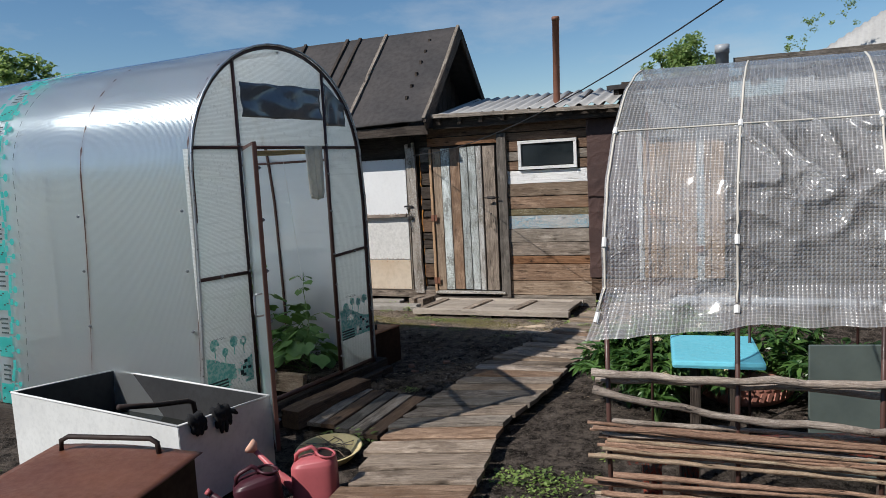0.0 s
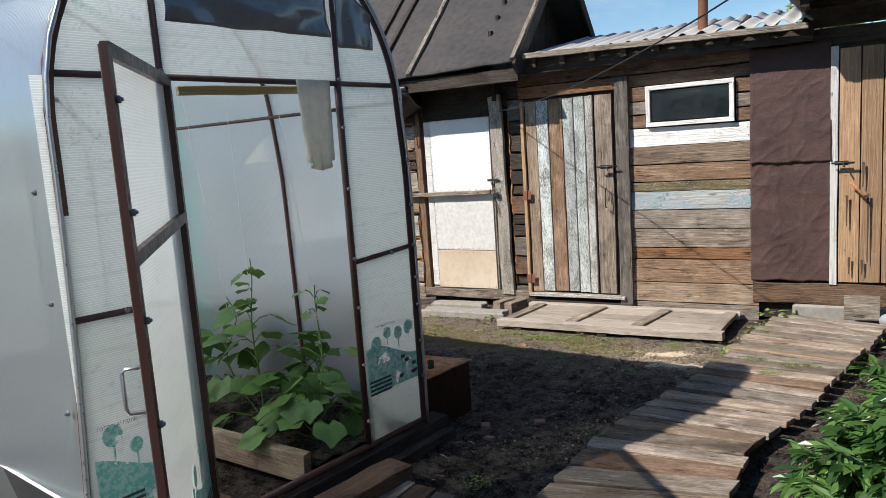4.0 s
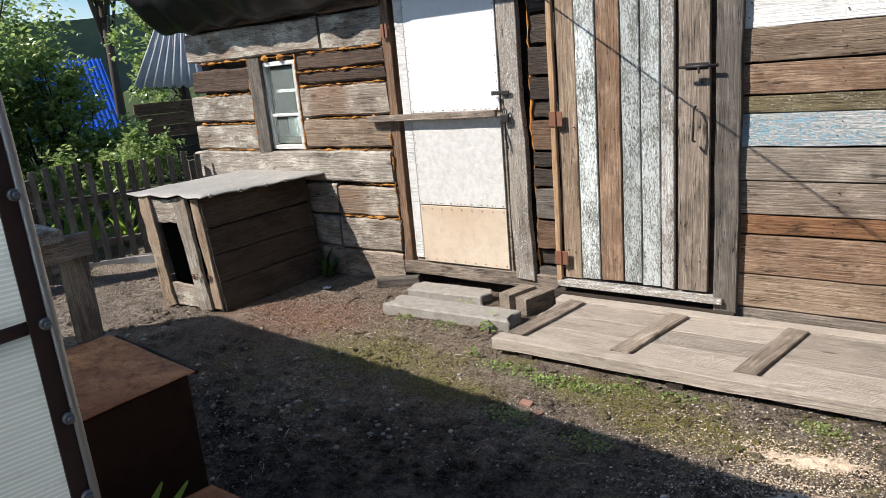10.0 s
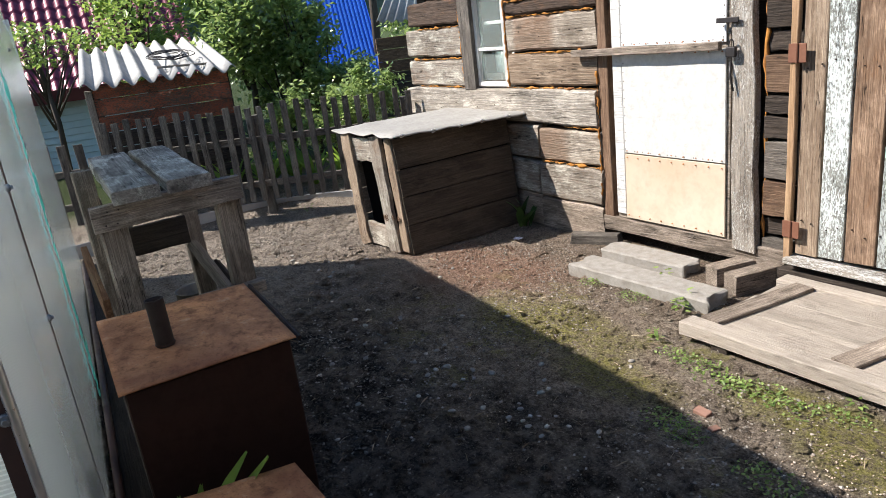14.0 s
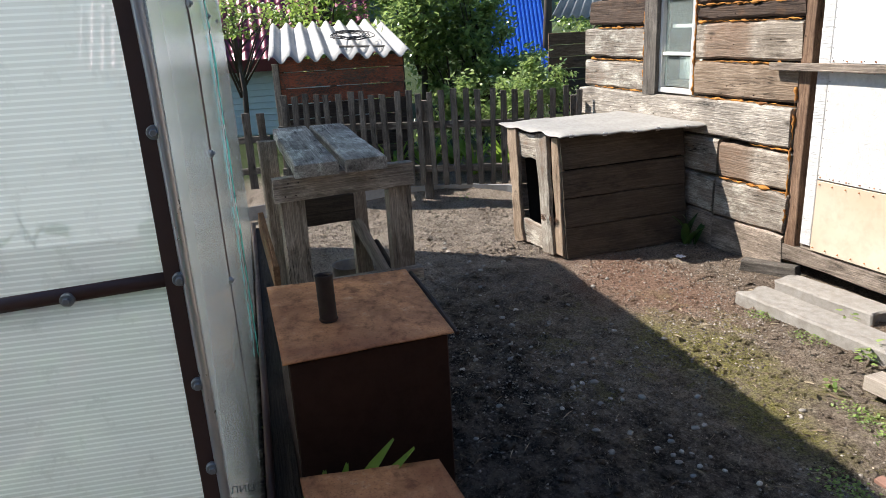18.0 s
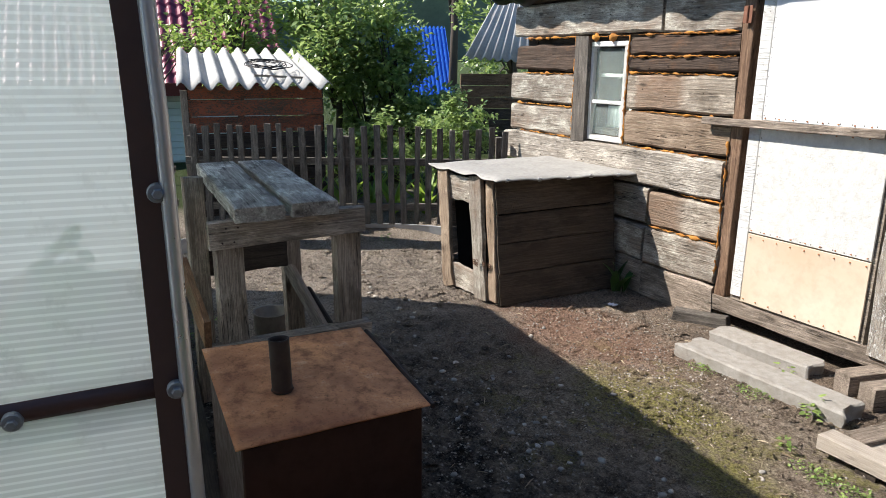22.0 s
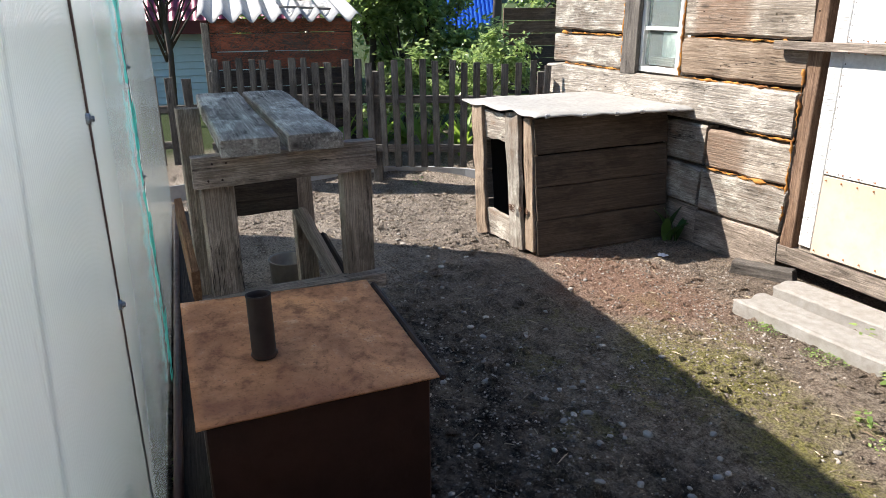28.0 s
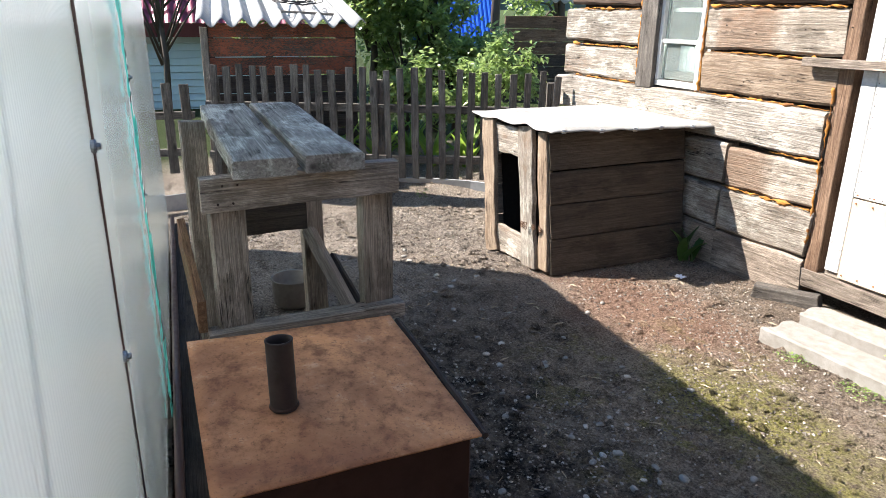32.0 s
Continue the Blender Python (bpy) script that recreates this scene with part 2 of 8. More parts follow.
def wood(name, dark, light, rough=0.8, paint=None, peel=0.5, stain=0.35, knots=True, vary=0.25, bleach=0.4, warm=0.0, age=1.0, patch=None):
    """Weathered board: growth lines and fibres along x, hair cracks, knots, bleached and brown patches; paint that peels along the grain."""
    mt, t, b = shader(name)
    field = noise_of(t, coords(t, (0.3, 6.5, 6.5)), 1.5, 3, 0.5, 0.3)
    year = calc(t, "SINE", calc(t, "MULTIPLY", field, 95.0))
    grain = noise_of(t, coords(t, (0.8, 42, 42)), 2.4, 6, 0.68, 0.2)
    fibre = noise_of(t, coords(t, (3.2, 230, 230)), 2.4, 4, 0.75)
    crack = noise_of(t, coords(t, (0.6, 17, 17)), 2.0, 3, 0.5, 0.15)
    big = noise_of(t, coords(t, (1.5, 3.8, 3.8)), 2.2, 9, 0.74)
    big2 = noise_of(t, coords(t, (2.3, 5.2, 5.2)), 1.7, 9, 0.74)
    spot = noise_of(t, coords(t, (19, 26, 26)), 3.2, 8, 0.8)
    mid = tuple((p + q) / 2 for p, q in zip(dark, light))
    col = mixc(t, ramp(t, grain, 0.34, 0.66), mixc(t, 0.45, dark, mid), mixc(t, 0.7, mid, light))
    col = mixc(t, ramp(t, year, 0.45, 0.95, 0.0, 0.2 * min(1.0, 0.4 + age)), col, tuple(c * 0.85 for c in dark))
    col = mixc(t, ramp(t, big2, 0.5, 0.6, 0.0, bleach), col, tuple(min(0.85, c * 1.3 + 0.04) for c in light))
    col = mixc(t, ramp(t, big, 0.51, 0.6, 0.0, min(0.9, stain * 1.35)), col, tuple(c * 0.6 for c in dark))
    if warm:
        col = mixc(t, ramp(t, big2, 0.45, 0.38, 0.0, warm), col, (0.27, 0.14, 0.07))
    if patch:
        sep = t.nodes.new("ShaderNodeSeparateXYZ")
        t.links.new(coords(t, world=True), sep.inputs[0])
        px = calc(t, "ADD", sep.outputs[0], calc(t, "MULTIPLY", calc(t, "SUBTRACT", spot, 0.5), 0.14))
        pm = calc(t, "MULTIPLY", ramp(t, px, patch[0] - 0.02, patch[0] + 0.02), ramp(t, px, patch[1] + 0.04, patch[1] - 0.04))
        col = mixc(t, calc(t, "MULTIPLY", pm, ramp(t, big, 0.3, 0.6, 0.9, 0.45)), col, mixc(t, grain, (0.12, 0.055, 0.028), (0.3, 0.155, 0.08)))
    col = mixc(t, ramp(t, fibre, 0.44, 0.56, 0.62 * min(1.0, 0.35 + age), 0.0), col, tuple(c * 0.7 for c in dark))
    col = mixc(t, ramp(t, spot, 0.58, 0.68, 0.0, 0.5 * min(1.0, 0.3 + age)), col, tuple(c * 0.55 for c in dark))
    line = ramp(t, calc(t, "ABSOLUTE", calc(t, "SUBTRACT", crack, 0.5)), 0.0025, 0.008, 1.0, 0.0)
    line = calc(t, "MULTIPLY", calc(t, "MULTIPLY", line, ramp(t, big, 0.48, 0.56)), min(1.0, age))
    col = mixc(t, calc(t, "MULTIPLY", line, 0.85), col, (0.012, 0.01, 0.008))
    height = calc(t, "SUBTRACT", calc(t, "ADD", calc(t, "MULTIPLY", grain, 0.8), calc(t, "ADD", calc(t, "MULTIPLY", fibre, 0.7), calc(t, "ADD", calc(t, "MULTIPLY", spot, 0.4), calc(t, "MULTIPLY", year, -0.12)))), calc(t, "MULTIPLY", line, 1.2))
    if knots:
        vo = node(t, "ShaderNodeTexVoronoi", Scale=1.0, Randomness=1.0)
        t.links.new(coords(t, (2.2, 6.5, 6.5)), vo.inputs["Vector"])
        col = mixc(t, ramp(t, vo.outputs["Distance"], 0.04, 0.11, 0.85, 0.0), col, tuple(c * 0.3 for c in dark))
    if paint:
        chip = noise_of(t, coords(t, (15.0, 42, 42)), 3.6, 9, 0.78, 0.3)
        mask = ramp(t, calc(t, "ADD", chip, calc(t, "MULTIPLY", calc(t, "SUBTRACT", big2, 0.5), 0.4)), peel - 0.02, peel + 0.02, 0.0, 1.0)
        col = mixc(t, mask, col, paint)
        height = calc(t, "ADD", height, calc(t, "MULTIPLY", mask, 0.8))
        dirt = noise_of(t, coords(t, (3, 6, 6)), 2.5, 8, 0.75)
        col = mixc(t, ramp(t, dirt, 0.52, 0.72, 0.0, 0.4), col, tuple(c * 0.5 for c in light))
    info = t.nodes.new("ShaderNodeObjectInfo")
    col = mixc(t, 1.0, col, mixc(t, info.outputs["Random"], (1 - vary,) * 3, (1 + vary * 0.5,) * 3), "MULTIPLY")
    t.links.new(col, b.inputs["Base Color"])
    b.inputs["Roughness"].default_value = rough
    b.inputs["Specular IOR Level"].default_value = 0.25
    bump(t, b, height, 0.85, 0.008)
    return mt


def plain(name, col, rough=0.6, metal=0.0, spot=0.2, scale=14.0, bumpy=0.15, col2=None, spec=0.4):
    """A coat or bare material with stains at two sizes and a fine relief."""
    mt, t, b = shader(name)
    v = coords(t)
    n1, n2 = noise_of(t, v, scale * 0.25, 5, 0.6), noise_of(t, v, scale * 3, 4, 0.6)
    c = mixc(t, ramp(t, n1, 0.35, 0.7, 0.0, spot * 2 if col2 else spot), col, col2 or tuple(k * 0.45 for k in col))
    c = mixc(t, ramp(t, n2, 0.45, 0.75, 0.0, spot), c, tuple(k * 0.55 for k in col))
    t.links.new(c, b.inputs["Base Color"])
    t.links.new(ramp(t, n2, 0.3, 0.7, max(rough - 0.1, 0.03), min(rough + 0.12, 1)), b.inputs["Roughness"])
    b.inputs["Metallic"].default_value = metal
    b.inputs["Specular IOR Level"].default_value = spec
    bump(t, b, calc(t, "ADD", n2, n1), bumpy, 0.004)
    return mt


W_GREY = wood("weathered_grey_wood", (0.14, 0.11, 0.085), (0.46, 0.4, 0.33))
W_BROWN = wood("old_brown_wood", (0.1, 0.055, 0.035), (0.34, 0.22, 0.14), bleach=0.25)
W_ORANGE = wood("reddish_wood", (0.15, 0.065, 0.03), (0.46, 0.25, 0.13), bleach=0.2)
W_CLAD = wood("brown_bleached_cladding", (0.14, 0.08, 0.05), (0.44, 0.3, 0.2), bleach=0.5, warm=0.5)
W_DARK = wood("dark_old_wood", (0.03, 0.023, 0.018), (0.11, 0.085, 0.068), bleach=0.2)
W_PALE = wood("pale_walk_plank", (0.18, 0.128, 0.09), (0.58, 0.475, 0.375), stain=0.45, age=0.8, vary=0.5)
W_PANEL = wood("pale_old_panel_wood", (0.33, 0.28, 0.23), (0.52, 0.455, 0.385), stain=0.3, age=0.3, bleach=0.25)
W_NEW = wood("newer_pine", (0.3, 0.17, 0.088), (0.62, 0.425, 0.26), rough=0.6, stain=0.1, bleach=0.2, age=0.15, vary=0.3)
W_LATH = wood("yellow_pine_lath", (0.55, 0.4, 0.18), (0.85, 0.68, 0.38), stain=0.05, bleach=0.1, age=0.1)
W_TAN = wood("tan_worn_wood", (0.2, 0.13, 0.085), (0.52, 0.41, 0.3), stain=0.3)
W_WHITE = wood("white_painted_wood", (0.2, 0.16, 0.12), (0.4, 0.34, 0.28), paint=(0.76, 0.75, 0.72), peel=0.36)
W_PEEL = wood("peeling_white_green_wood", (0.24, 0.24, 0.21), (0.46, 0.47, 0.43), paint=(0.72, 0.77, 0.75), peel=0.48)
W_WORN = wood("worn_white_wood", (0.3, 0.26, 0.21), (0.6, 0.55, 0.48), paint=(0.72, 0.71, 0.68), peel=0.5)
W_BLUE = wood("peeling_blue_white_wood", (0.42, 0.42, 0.4), (0.8, 0.8, 0.77), paint=(0.27, 0.53, 0.66), peel=0.54, stain=0.08, age=0.4)
W_OLIVE = wood("flaking_olive_wood", (0.1, 0.08, 0.04), (0.3, 0.25, 0.15), paint=(0.6, 0.58, 0.5), peel=0.58)
W_STAND = wood("brown_grey_stand_wood", (0.14, 0.108, 0.082), (0.54, 0.445, 0.36), stain=0.35, bleach=0.5)
W_TOP = wood("bleached_stand_plank", (0.13, 0.108, 0.09), (0.66, 0.61, 0.54), stain=0.5, bleach=0.75)
W_FENCE = wood("grey_fence_wood", (0.07, 0.061, 0.053), (0.27, 0.235, 0.2))
W_LOGG = wood("grey_squared_log", (0.19, 0.16, 0.13), (0.62, 0.56, 0.48), stain=0.35, bleach=0.7)
W_LOGP = wood("bleached_squared_log", (0.19, 0.15, 0.115), (0.66, 0.59, 0.5), stain=0.4, bleach=0.85, warm=0.45)
W_LOGX = wood("brown_patched_log", (0.17, 0.13, 0.095), (0.58, 0.51, 0.42), stain=0.4, bleach=0.5, patch=(-5.48, -5.1))
W_LOGO = wood("orange_patched_log", (0.17, 0.13, 0.095), (0.6, 0.53, 0.44), stain=0.35, bleach=0.5, patch=(-5.36, -5.02))
W_LOGD = wood("blackened_log", (0.05, 0.034, 0.026), (0.19, 0.13, 0.095), stain=0.4, bleach=0.15, warm=0.4)
FELT = plain("brown_roofing_felt", (0.085, 0.05, 0.043), 0.7, 0, 0.4, 22, 0.9, col2=(0.045, 0.029, 0.027), spec=0.25)
ROOFFELT = plain("black_roofing_felt", (0.035, 0.032, 0.032), 0.8, 0, 0.3, 5, 0.5, col2=(0.07, 0.06, 0.055))
TARP = plain("black_plastic_tarp", (0.012, 0.012, 0.013), 0.35, 0, 0.2, 6, 0.2)
WHITE_TIN = plain("white_painted_tin", (0.72, 0.72, 0.71), 0.5, 0, 0.12, 8, 0.1)
WHITE_ROUGH = plain("white_rough_paint", (0.7, 0.685, 0.65), 0.7, 0, 0.4, 120, 1.0)
BEIGE = plain("stained_beige_tin", (0.5, 0.39, 0.28), 0.5, 0, 0.3, 6, 0.1, col2=(0.64, 0.57, 0.47))


def rust_mat():
    """Rusted plate: dull brown with orange blooms, dark specks and scratches."""
    mt, t, b = shader("rusty_steel")
    v = coords(t)
    n1, n2, n3 = noise_of(t, v, 3.2, 6, 0.65, 0.6), noise_of(t, v, 17, 7, 0.72), noise_of(t, v, 120, 4, 0.7)
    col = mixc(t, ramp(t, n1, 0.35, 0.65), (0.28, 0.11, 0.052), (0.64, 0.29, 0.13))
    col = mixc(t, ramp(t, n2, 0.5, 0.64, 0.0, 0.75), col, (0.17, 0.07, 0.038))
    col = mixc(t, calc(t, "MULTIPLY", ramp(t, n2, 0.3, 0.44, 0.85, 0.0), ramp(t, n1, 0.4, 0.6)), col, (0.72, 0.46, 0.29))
    col = mixc(t, ramp(t, n3, 0.56, 0.66, 0.0, 0.6), col, (0.12, 0.055, 0.03))
    t.links.new(col, b.inputs["Base Color"])
    t.links.new(ramp(t, n2, 0.3, 0.7, 0.55, 0.85), b.inputs["Roughness"])
    b.inputs["Specular IOR Level"].default_value = 0.2
    bump(t, b, calc(t, "ADD", n2, calc(t, "MULTIPLY", n3, 0.5)), 0.35, 0.003)
    return mt


RUST = rust_mat()
RUST_LID = plain("dark_red_rusty_lid", (0.13, 0.045, 0.024), 0.5, 0.1, 0.35, 12, 0.3, col2=(0.2, 0.08, 0.04))
RUST_DARK = plain("dark_rusty_steel", (0.035, 0.022, 0.018), 0.7, 0.2, 0.3, 9, 0.3)
BROWN_METAL = plain("brown_painted_steel_tube", (0.09, 0.045, 0.036), 0.4, 0.0, 0.25, 10, 0.1)
ZINC = plain("galvanised_edge", (0.55, 0.57, 0.58), 0.35, 0.8, 0.15, 12, 0.1)
IRON = plain("old_iron", (0.05, 0.045, 0.045), 0.5, 0.6, 0.3, 12, 0.2)
SLATE = plain("grey_asbestos_slate", (0.42, 0.41, 0.39), 0.9, 0, 0.35, 6, 0.4)
FOAM = plain("orange_foam", (0.55, 0.24, 0.04), 0.9, 0, 0.5, 40, 1.0, col2=(0.2, 0.08, 0.03))
CONCRETE = plain("pale_concrete", (0.33, 0.31, 0.28), 0.92, 0, 0.5, 90, 1.0, col2=(0.24, 0.215, 0.185))
CURTAIN = plain("white_curtain", (0.7, 0.72, 0.7), 0.9, 0, 0.1, 10, 0.1)


def soil():
    mt, t, b = shader("black_garden_soil")
    v = coords(t, world=True)
    n1, n2, n3 = noise_of(t, v, 0.9, 5, 0.6), noise_of(t, v, 9, 10, 0.78), noise_of(t, v, 95, 7, 0.8)
    n4 = noise_of(t, v, 38, 8, 0.82)
    col = mixc(t, ramp(t, n2, 0.42, 0.6), (0.02, 0.0155, 0.0125), (0.21, 0.17, 0.14))
    col = mixc(t, ramp(t, n4, 0.54, 0.6, 0.0, 0.6), col, (0.23, 0.19, 0.155))
    col = mixc(t, ramp(t, n4, 0.46, 0.4, 0.0, 0.7), col, (0.02, 0.015, 0.012))
    col = mixc(t, ramp(t, n3, 0.57, 0.63, 0.0, 0.9), col, (0.4, 0.35, 0.29))
    # trodden paler earth round the kennel and the yard, sunlight painted into its tone; moss on the belt before the
    # doors
    sep = t.nodes.new("ShaderNodeSeparateXYZ")
    t.links.new(v, sep.inputs[0])
    edge = noise_of(t, v, 2.6, 5, 0.65)
    yy = calc(t, "ADD", sep.outputs[1], calc(t, "MULTIPLY", calc(t, "SUBTRACT", edge, 0.5), 1.6))
    xx = calc(t, "ADD", sep.outputs[0], calc(t, "MULTIPLY", calc(t, "SUBTRACT", n1, 0.5), 2.0))
    pale = calc(t, "MULTIPLY", ramp(t, yy, 6.6, 7.6), ramp(t, xx, -1.2, -3.6))
    pale = calc(t, "MAXIMUM", pale, calc(t, "MULTIPLY", ramp(t, xx, -4.9, -5.7), ramp(t, yy, 5.3, 5.9)))
    patch = noise_of(t, v, 2.2, 8, 0.7, 0.5)
    pale = calc(t, "MULTIPLY", pale, ramp(t, patch, 0.4, 0.58, 0.5, 1.0))
    col = mixc(t, calc(t, "MULTIPLY", pale, ramp(t, n2, 0.34, 0.52, 0.55, 1.0)), col, mixc(t, ramp(t, n3, 0.38, 0.66), mixc(t, ramp(t, xx, -4.6, -6.2), (0.1, 0.068, 0.048), (0.15, 0.115, 0.09)), mixc(t, ramp(t, xx, -4.6, -6.2), (0.62, 0.48, 0.36), (0.76, 0.65, 0.54))))
    # the belt's earth is lightened as well, as if by the sun
    belt = calc(t, "MULTIPLY", ramp(t, yy, 6.7, 7.2), ramp(t, yy, 8.3, 7.8))
    belt = calc(t, "MULTIPLY", belt, calc(t, "MULTIPLY", ramp(t, xx, -5.0, -4.2), ramp(t, xx, -0.4, -1.2)))
    col = mixc(t, calc(t, "MULTIPLY", belt, ramp(t, n2, 0.4, 0.58, 0.15, 0.9)), col, mixc(t, ramp(t, n3, 0.35, 0.65), mixc(t, ramp(t, n4, 0.4, 0.55), (0.05, 0.037, 0.027), (0.2, 0.155, 0.115)), mixc(t, ramp(t, n4, 0.4, 0.55), (0.3, 0.24, 0.18), (0.68, 0.57, 0.45))))

    def blob(cx, cy, rx, ry, a, b):
        dx = calc(t, "DIVIDE", calc(t, "SUBTRACT", sep.outputs[0], cx), rx)
        dy = calc(t, "DIVIDE", calc(t, "SUBTRACT", sep.outputs[1], cy), ry)
        d = calc(t, "ADD", calc(t, "ADD", calc(t, "MULTIPLY", dx, dx), calc(t, "MULTIPLY", dy, dy)), calc(t, "MULTIPLY", calc(t, "SUBTRACT", patch, 0.5), 2.4))
        return calc(t, "MULTIPLY", ramp(t, d, 1.3, 0.2), ramp(t, n4, a, b))
    red = blob(-4.95, 7.85, 0.75, 0.4, 0.3, 0.42)
    col = mixc(t, calc(t, "MULTIPLY", red, 0.85), col, mixc(t, ramp(t, n3, 0.36, 0.66), (0.13, 0.062, 0.042), (0.55, 0.35, 0.25)))
    moss = calc(t, "MULTIPLY", belt, ramp(t, noise_of(t, v, 3.4, 9, 0.78), 0.54, 0.6, 0.0, 0.7))
    for cx, cy, rx, ry in ((-4.0, 7.55, 0.55, 0.27), (-3.5, 7.4, 0.35, 0.18), (-2.75, 7.66, 0.35, 0.16), (-2.35, 7.5, 0.4, 0.14)):
        moss = calc(t, "MAXIMUM", moss, blob(cx, cy, rx, ry, 0.4, 0.54))
    col = mixc(t, calc(t, "MULTIPLY", moss, 0.9), col, mixc(t, ramp(t, n3, 0.34, 0.68), (0.06, 0.062, 0.012), (0.5, 0.45, 0.13)))
    grass = ramp(t, sep.outputs[0], -8.4, -8.9)
    col = mixc(t, grass, col, mixc(t, n2, (0.02, 0.035, 0.01), (0.08, 0.105, 0.035)))
    t.links.new(col, b.inputs["Base Color"])
    b.inputs["Roughness"].default_value = 0.95
    b.inputs["Specular IOR Level"].default_value = 0.15
    bump(t, b, calc(t, "ADD", calc(t, "ADD", n2, calc(t, "MULTIPLY", n4, 0.8)), calc(t, "MULTIPLY", n3, 0.7)), 1.0, 0.06)
    return mt


SOIL = soil()
GZ = -0.2


def ground_z(x, y):
    """The height of the earth: level yard, a soft bank behind the kennel, small clods."""
    z = GZ
    d = ((x + 7.1) * -0.87 + (y - 7.8) * 0.49)
    z += 0.16 * min(max((d - 0.0) / 0.5, 0), 1)
    z += 0.022 * noise.noise((x * 1.3, y * 1.3, 0)) + 0.012 * noise.noise((x * 5, y * 5, 3)) + 0.006 * noise.noise((x * 17, y * 17, 7))
    return z


def build_ground():
    bm = bmesh.new()
    xs = [-3000, -400, -60, -20] + [-12 + 0.3 * i for i in range(12)] + [-8.4 + 0.06 * i for i in range(160)] + [1.3 + 0.4 * i for i in range(10)] + [8, 20, 60, 400, 3000]
    ys = [-3000, -400, -60, -20, -8] + [-3 + 0.4 * i for i in range(13)] + [2.3 + 0.06 * i for i in range(112)] + [9.1 + 0.4 * i for i in range(8)] + [14, 20, 60, 400, 3000]
    g = [[bm.verts.new((x, y, ground_z(x, y) if abs(x) < 30 and abs(y) < 30 else GZ)) for y in ys] for x in xs]
    for i in range(len(xs) - 1):
        for j in range(len(ys) - 1):
            bm.faces.new((g[i][j], g[i + 1][j], g[i + 1][j + 1], g[i][j + 1]))
    ob = part("ground", bm, SOIL, smooth=True)
    tagged(ob, "dark trodden garden soil with moss and bits of straw", "ground", kind="structure")


build_ground()

W_DIRTY = wood("dirty_white_post", (0.3, 0.25, 0.2), (0.55, 0.5, 0.44), paint=(0.66, 0.64, 0.6), peel=0.54, stain=0.6)

# ---- the sheds along the yard's north side ----
WY = 8.67
rs = random.Random(5)
S = (0, -1, 0)


def hboard(parent, name, x0, x1, z0, z1, material, T=0.035, proud=0.0, y=WY, **k):
    """A level board of a wall that looks south."""
    return board(name, (x0, y - proud + T / 2, (z0 + z1) / 2), (x1, y - proud + T / 2, (z0 + z1) / 2 + k.pop("rise", 0)), z1 - z0, T, S, material, parent, rnd=rs, **k)


def vboard(parent, name, x0, x1, z0, z1, material, T=0.03, proud=0.0, y=WY, **k):
    """An upright board of a wall that looks south."""
    xm = (x0 + x1) / 2
    return board(name, (xm, y - proud + T / 2, z0), (xm + k.pop("lean", 0), y - proud + T / 2, z1), x1 - x0, T, S, material, parent, rnd=rs, **k)


wall_log = tagged(thing("wall_log_house", (-5.8, WY, GZ)), "squared log wall with orange foam in its joints", "wall", kind="structure")
part("core", add_box(add_box(add_box(add_box(bmesh.new(), (-6.5, 8.8, 0.95), (0.86, 0.18, 2.5)), (-5.25, 8.8, 0.95), (0.92, 0.18, 2.5)), (-5.89, 8.8, 0.28), (0.36, 0.18, 1.16)), (-5.89, 8.8, 1.82), (0.36, 0.18, 0.76)), W_DARK, wall_log)
rows = [(-0.2, 0.03), (0.04, 0.272), (0.29, 0.515), (0.535, 0.768), (0.782, 0.997), (1.012, 1.24), (1.25, 1.342), (1.352, 1.472), (1.488, 1.73), (1.74, 1.95)]
for i, (z0, z1) in enumerate(rows):
    mat = (W_STAND, W_LOGP, W_LOGP, W_LOGG, W_LOGG, W_LOGP, W_LOGD, W_LOGD, W_LOGP, W_LOGD)[i]
    pr = 0.06 + rs.uniform(-0.012, 0.012)
    if i == 3:
        hboard(wall_log, "log", -7.12, -4.79, z0, z1, mat, 0.16, pr + 0.02, wear=0.012, n=10, cham=0.012)
    elif i in (4, 5, 6, 7):
        hboard(wall_log, "log", -5.66, -4.78, z0, z1, W_LOGX if i == 5 else W_TAN if i == 4 else mat, 0.16, pr, wear=0.012, n=7, cham=0.014)
        if i < 7:
            hboard(wall_log, "log", -7.03 - rs.uniform(-0.03, 0.05), -6.23, z0 - 0.01, z1 - 0.02 + (0.11 if i == 6 else 0), (W_LOGP, W_LOGP, W_LOGD)[i - 4], 0.16, pr, wear=0.012, n=7, cham=0.014)
    else:
        hboard(wall_log, "log", -7.04 - rs.uniform(-0.03, 0.05), -5.4, z0, z1, mat, 0.16, pr, wear=0.012, n=7, cham=0.014)
        hboard(wall_log, "log", -5.38, -4.78, z0 - 0.012, z1 - 0.005, (W_LOGO if i == 2 else mat), 0.16, pr, wear=0.012, n=5, cham=0.014)
vboard(wall_log, "window_post", -6.22, -6.07, 0.76, 1.48, W_FENCE, 0.1, 0.075)


